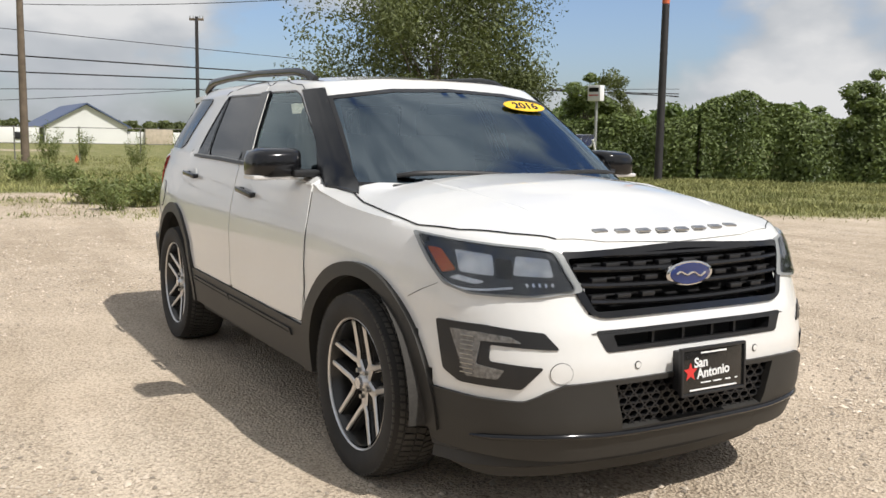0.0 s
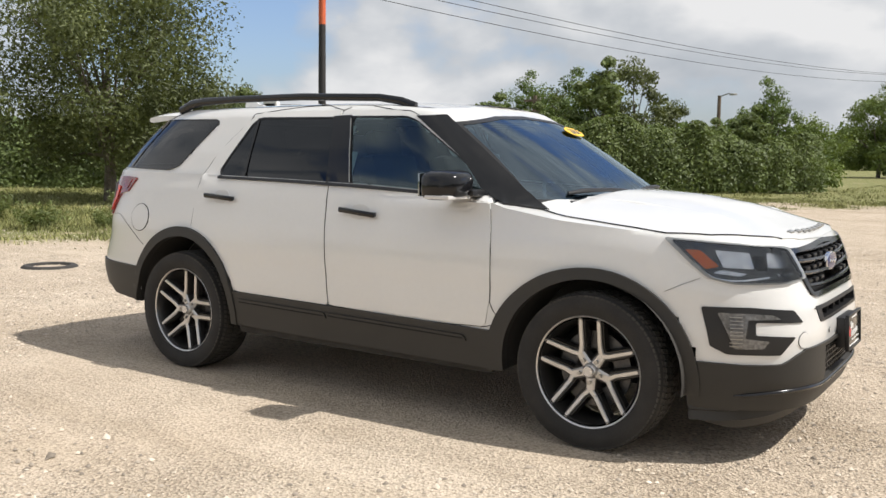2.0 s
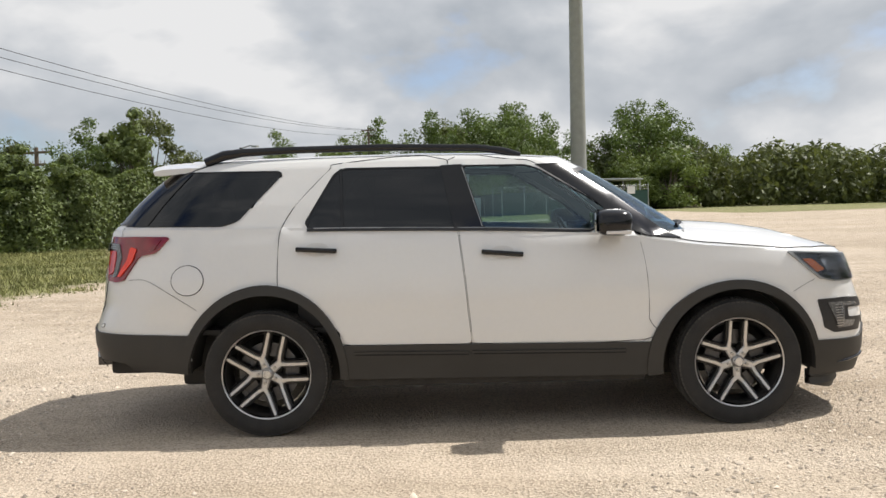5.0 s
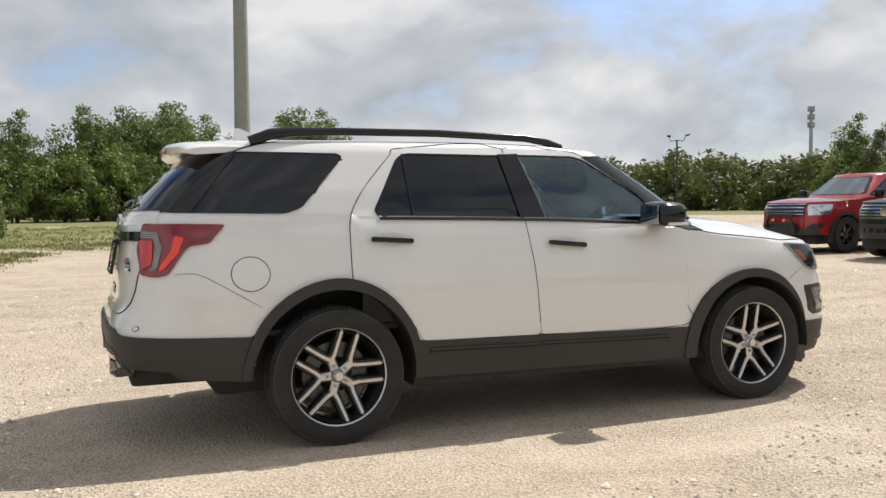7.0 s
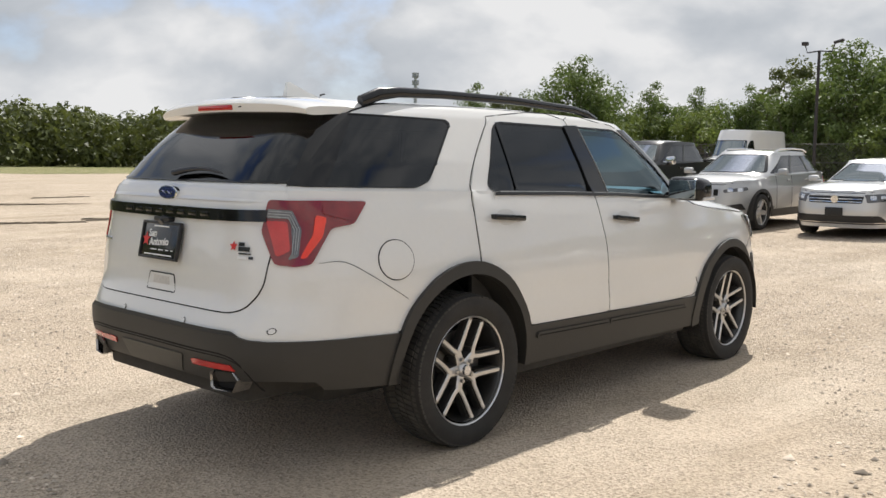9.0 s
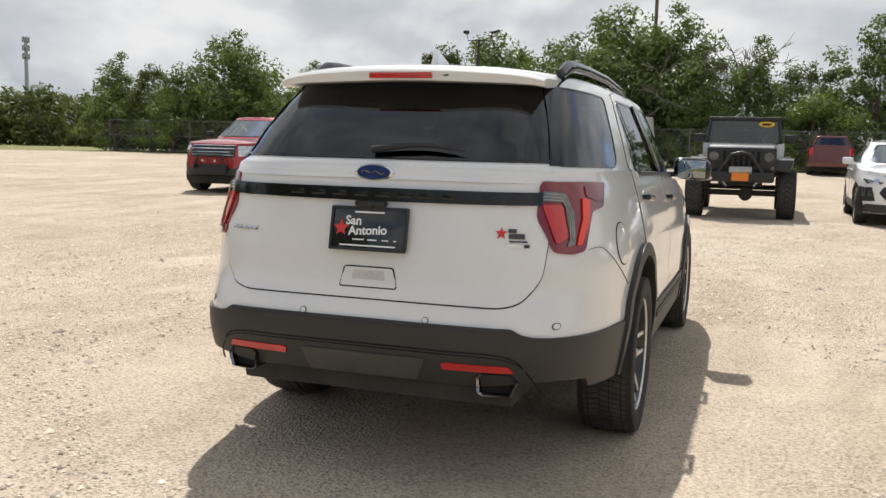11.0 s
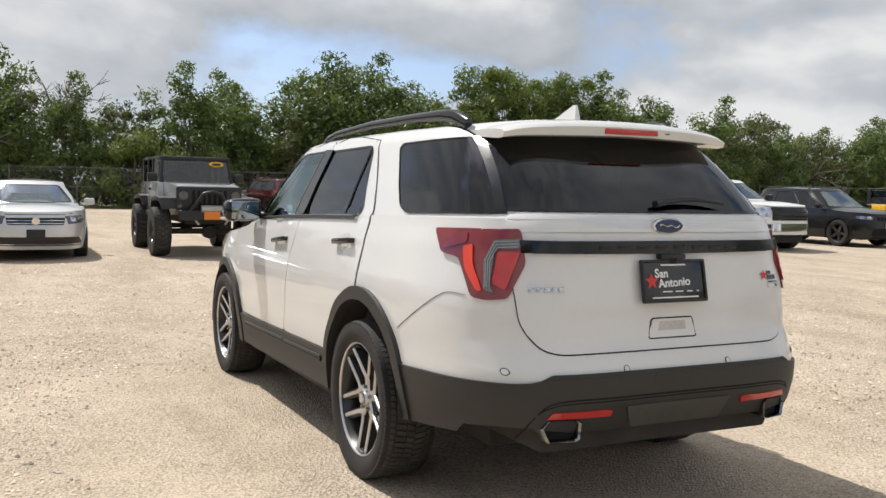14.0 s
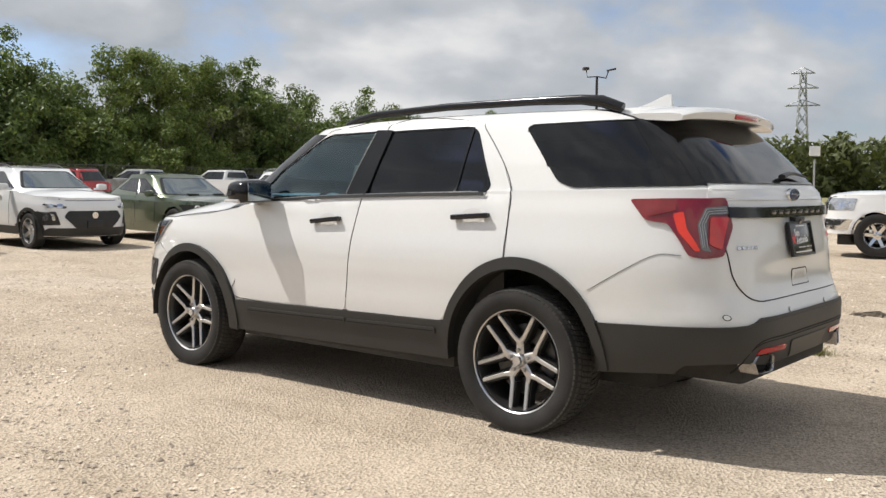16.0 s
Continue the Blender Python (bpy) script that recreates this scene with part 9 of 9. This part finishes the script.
# old tyre-rut cover and dark scrap lying on the lot
ring = tagged(put("manhole_rim", mesh_of("manhole_rim", *lathe([(0.22, 0.0), (0.24, 0.03), (0.30, 0.03), (0.33, 0.0)], 28, "z"), UNDER), None, "", pose(-6.85, 1.58, -0.005)), "dark round cover set in the crushed stone", "cover")

# second row and farther vehicles
stand(white_van(), 39.8, 5.2, 167)
stand(white_van(), 37.6, 15.4, 180)
stand(dark_suv("suv", "dark maroon SUV seen from behind by the fence", MAROON), 39.5, -9.6, 20)
stand(dark_suv("suv", "red SUV parked by the fence", REDPAINT, 4.9, 1.70), 34.5, -15.2, 12)
stand(pickup("pickup_truck", "silver pickup truck backed towards the lot", SILVER, "white", 1.77, 5.5, -0.9), 35.5, -19.8, 12)
stand(pickup("pickup_truck", "white pickup truck parked by the fence", WHITEPAINT, "white", 1.82), 36.0, -25.0, 6)
stand(dark_suv("suv", "black pickup-like SUV by the fence", JETBLACK), 39.4, -31.0, 190)
stand(pickup("pickup_truck", "dark maroon pickup truck with its tail to the lot", MAROON, "white", 1.83), 40.5, -4.6, -4)


def small_hatch():
    size, sh = sedan_spec(4.22, 0.89, 1.40)
    return parked_car("hatchback", "grey hatchback parked by the fence", GREYPAINT, sh, size, (0.32, 0.22, 0.215), "five", 2.65, 1.2, dict(
        lamp=[(0.48, 0.76), (0.82, 0.82, -0.2), (0.82, 0.72, -0.2), (0.55, 0.66)], front=(([(-0.44, 0.40), (0.44, 0.40), (0.55, 0.62), (-0.55, 0.62)], TRIM, "grille"),), plate=(PLATE_WHITE, 0.52), tail=[(0.5, 0.86), (0.82, 0.88), (0.82, 0.74), (0.5, 0.74)], rear_inset=0.6, kick=0.10))


hatch = small_hatch()
stand(hatch, 39.0, -7.3, 182)
grey = silver_sedan()
grey["label"] = "grey sedan parked by the fence behind the row"
stand(grey, 38.5, 8.6, 180)
chrysler = silver_sedan()
chrysler["label"] = "white sedan at the far end of the row"
for o in chrysler.children_recursive:
    if o.name.startswith(("body", "sill", "arch_moulding", "door_mirror", "handle")) and PALE.name in [m.name for m in o.data.materials]:
        o.data.materials.clear()
        o.data.materials.append(WHITEPAINT)
stand(chrysler, 13.4, -28.3, 186)
stand(pickup("pickup_truck", "dark grey pickup truck at the far end of the row", GRAPHITE, "chrome", 1.81), 14.6, -36.4, 180)
stand(dark_suv("suv", "white SUV at the far end of the row", WHITEPAINT), 14.2, -41.0, 180)
stand(dark_suv("suv", "black SUV farther along the row", JETBLACK), 17.5, -31.8, 180)
ram = pickup("pickup_truck", "white pickup truck with chrome wheels on the open lot", WHITEPAINT, "white", 1.81, rim=CHROME)
stand(ram, -1.15, -14.9, 16)
for k, (x, y, m, lab) in enumerate(((52.3, 90.2, WHITEPAINT, "white sedan on the far grass"), (54.6, 88.8, GREYPAINT, "grey sedan on the far grass"), (57.0, 87.3, JETBLACK, "black sedan on the far grass"), (59.6, 85.8, GRAPHITE, "dark sedan on the far grass"))):
    size, sh = sedan_spec(4.7, 0.9, 1.46)
    c = parked_car("sedan", lab, m, sh, size, (0.32, 0.21, 0.21), "ten", 2.75, 1.38, dict(lamp=[(0.46, 0.78), (0.84, 0.80, -0.2), (0.86, 0.68, -0.2), (0.50, 0.64)], front=(([(-0.45, 0.6), (0.45, 0.6), (0.47, 0.74), (-0.47, 0.74)], TRIM, "grille"),), tail=[(0.45, 0.88), (0.82, 0.90), (0.82, 0.74), (0.45, 0.76)]), "far cars")
    stand(c, x, y, 205)

# ---- litter and tufts on the lot ----
CHIPS = surface("dry_bark_litter", (0.085, 0.065, 0.045), 0.95, vary=0.3, size=3, fine=30, second=(0.17, 0.135, 0.095), island=0.3)


def litter(x, y, length, yaw, seed):
    """A strip of dry bark and twigs lying on the stone."""
    rg = np.random.default_rng(seed)
    n = int(length * 90)
    along, off = rg.uniform(-0.5, 0.5, n) * length, rg.normal(0, 0.07, n)
    vv, ff = [], []
    for a, o in zip(along, off):
        t, l_, w_, h_ = rg.normal(0, 0.5), rg.uniform(0.04, 0.14), rg.uniform(0.01, 0.03), rg.uniform(0.008, 0.03)
        c, s_ = math.cos(t), math.sin(t)
        b = len(vv)
        for dx, dy, dz in ((-l_, -w_, 0), (l_, -w_, 0), (l_, w_, 0), (-l_, w_, 0), (-l_ * 0.7, 0, h_), (l_ * 0.7, 0, h_)):
            vv.append((a + dx * c - dy * s_, o + dx * s_ + dy * c, dz))
        ff += [(b, b + 1, b + 5, b + 4), (b + 2, b + 3, b + 4, b + 5), (b + 1, b + 2, b + 5), (b + 3, b, b + 4)]
    tagged(put("litter", mesh_of("litter", vv, ff, CHIPS, smooth=False), None, "", pose(x, y, ground_z(x, y) + 0.005, 0, 0, yaw)), "strip of dry bark litter lying on the crushed stone", "litter", kind="stuff")


for k, (x, y, l_, yaw) in enumerate(((6.3, 22.0, 2.8, 150), (3.2, 15.4, 2.4, 155), (5.3, 14.9, 2.0, 150), (7.2, 14.2, 1.8, 145), (1.15, -7.75, 0.5, 40), (-1.6, -5.1, 0.30, 60), (8.7, 25.7, 2.0, 10), (12.6, 62.0, 2.5, 5))):
    litter(x, y, l_, yaw, 60 + k)


def tuft(x, y, seed):
    """A small tuft of grass that has come up through the stone."""
    rg = np.random.default_rng(seed)
    n = 110
    base = rg.normal(0, 0.05, (n, 2))
    tip = base + rg.normal(0, 0.05, (n, 2))
    tall = rg.uniform(0.02, 0.07, n)
    v = np.stack([np.c_[base - 0.003, np.zeros(n)], np.c_[base + 0.003, np.zeros(n)], np.c_[tip, tall]], 1).reshape(-1, 3)
    tagged(put("grass_tuft", fast_mesh("grass_tuft", v, np.arange(n * 3).reshape(-1, 3), GRASS), None, "", pose(x, y, ground_z(x, y))), "small green grass tuft on the crushed stone", "grass")


for k, (x, y) in enumerate(((-1.75, -2.7), (-1.9, -2.45), (-0.4, -4.3))):
    tuft(x, y, 80 + k)
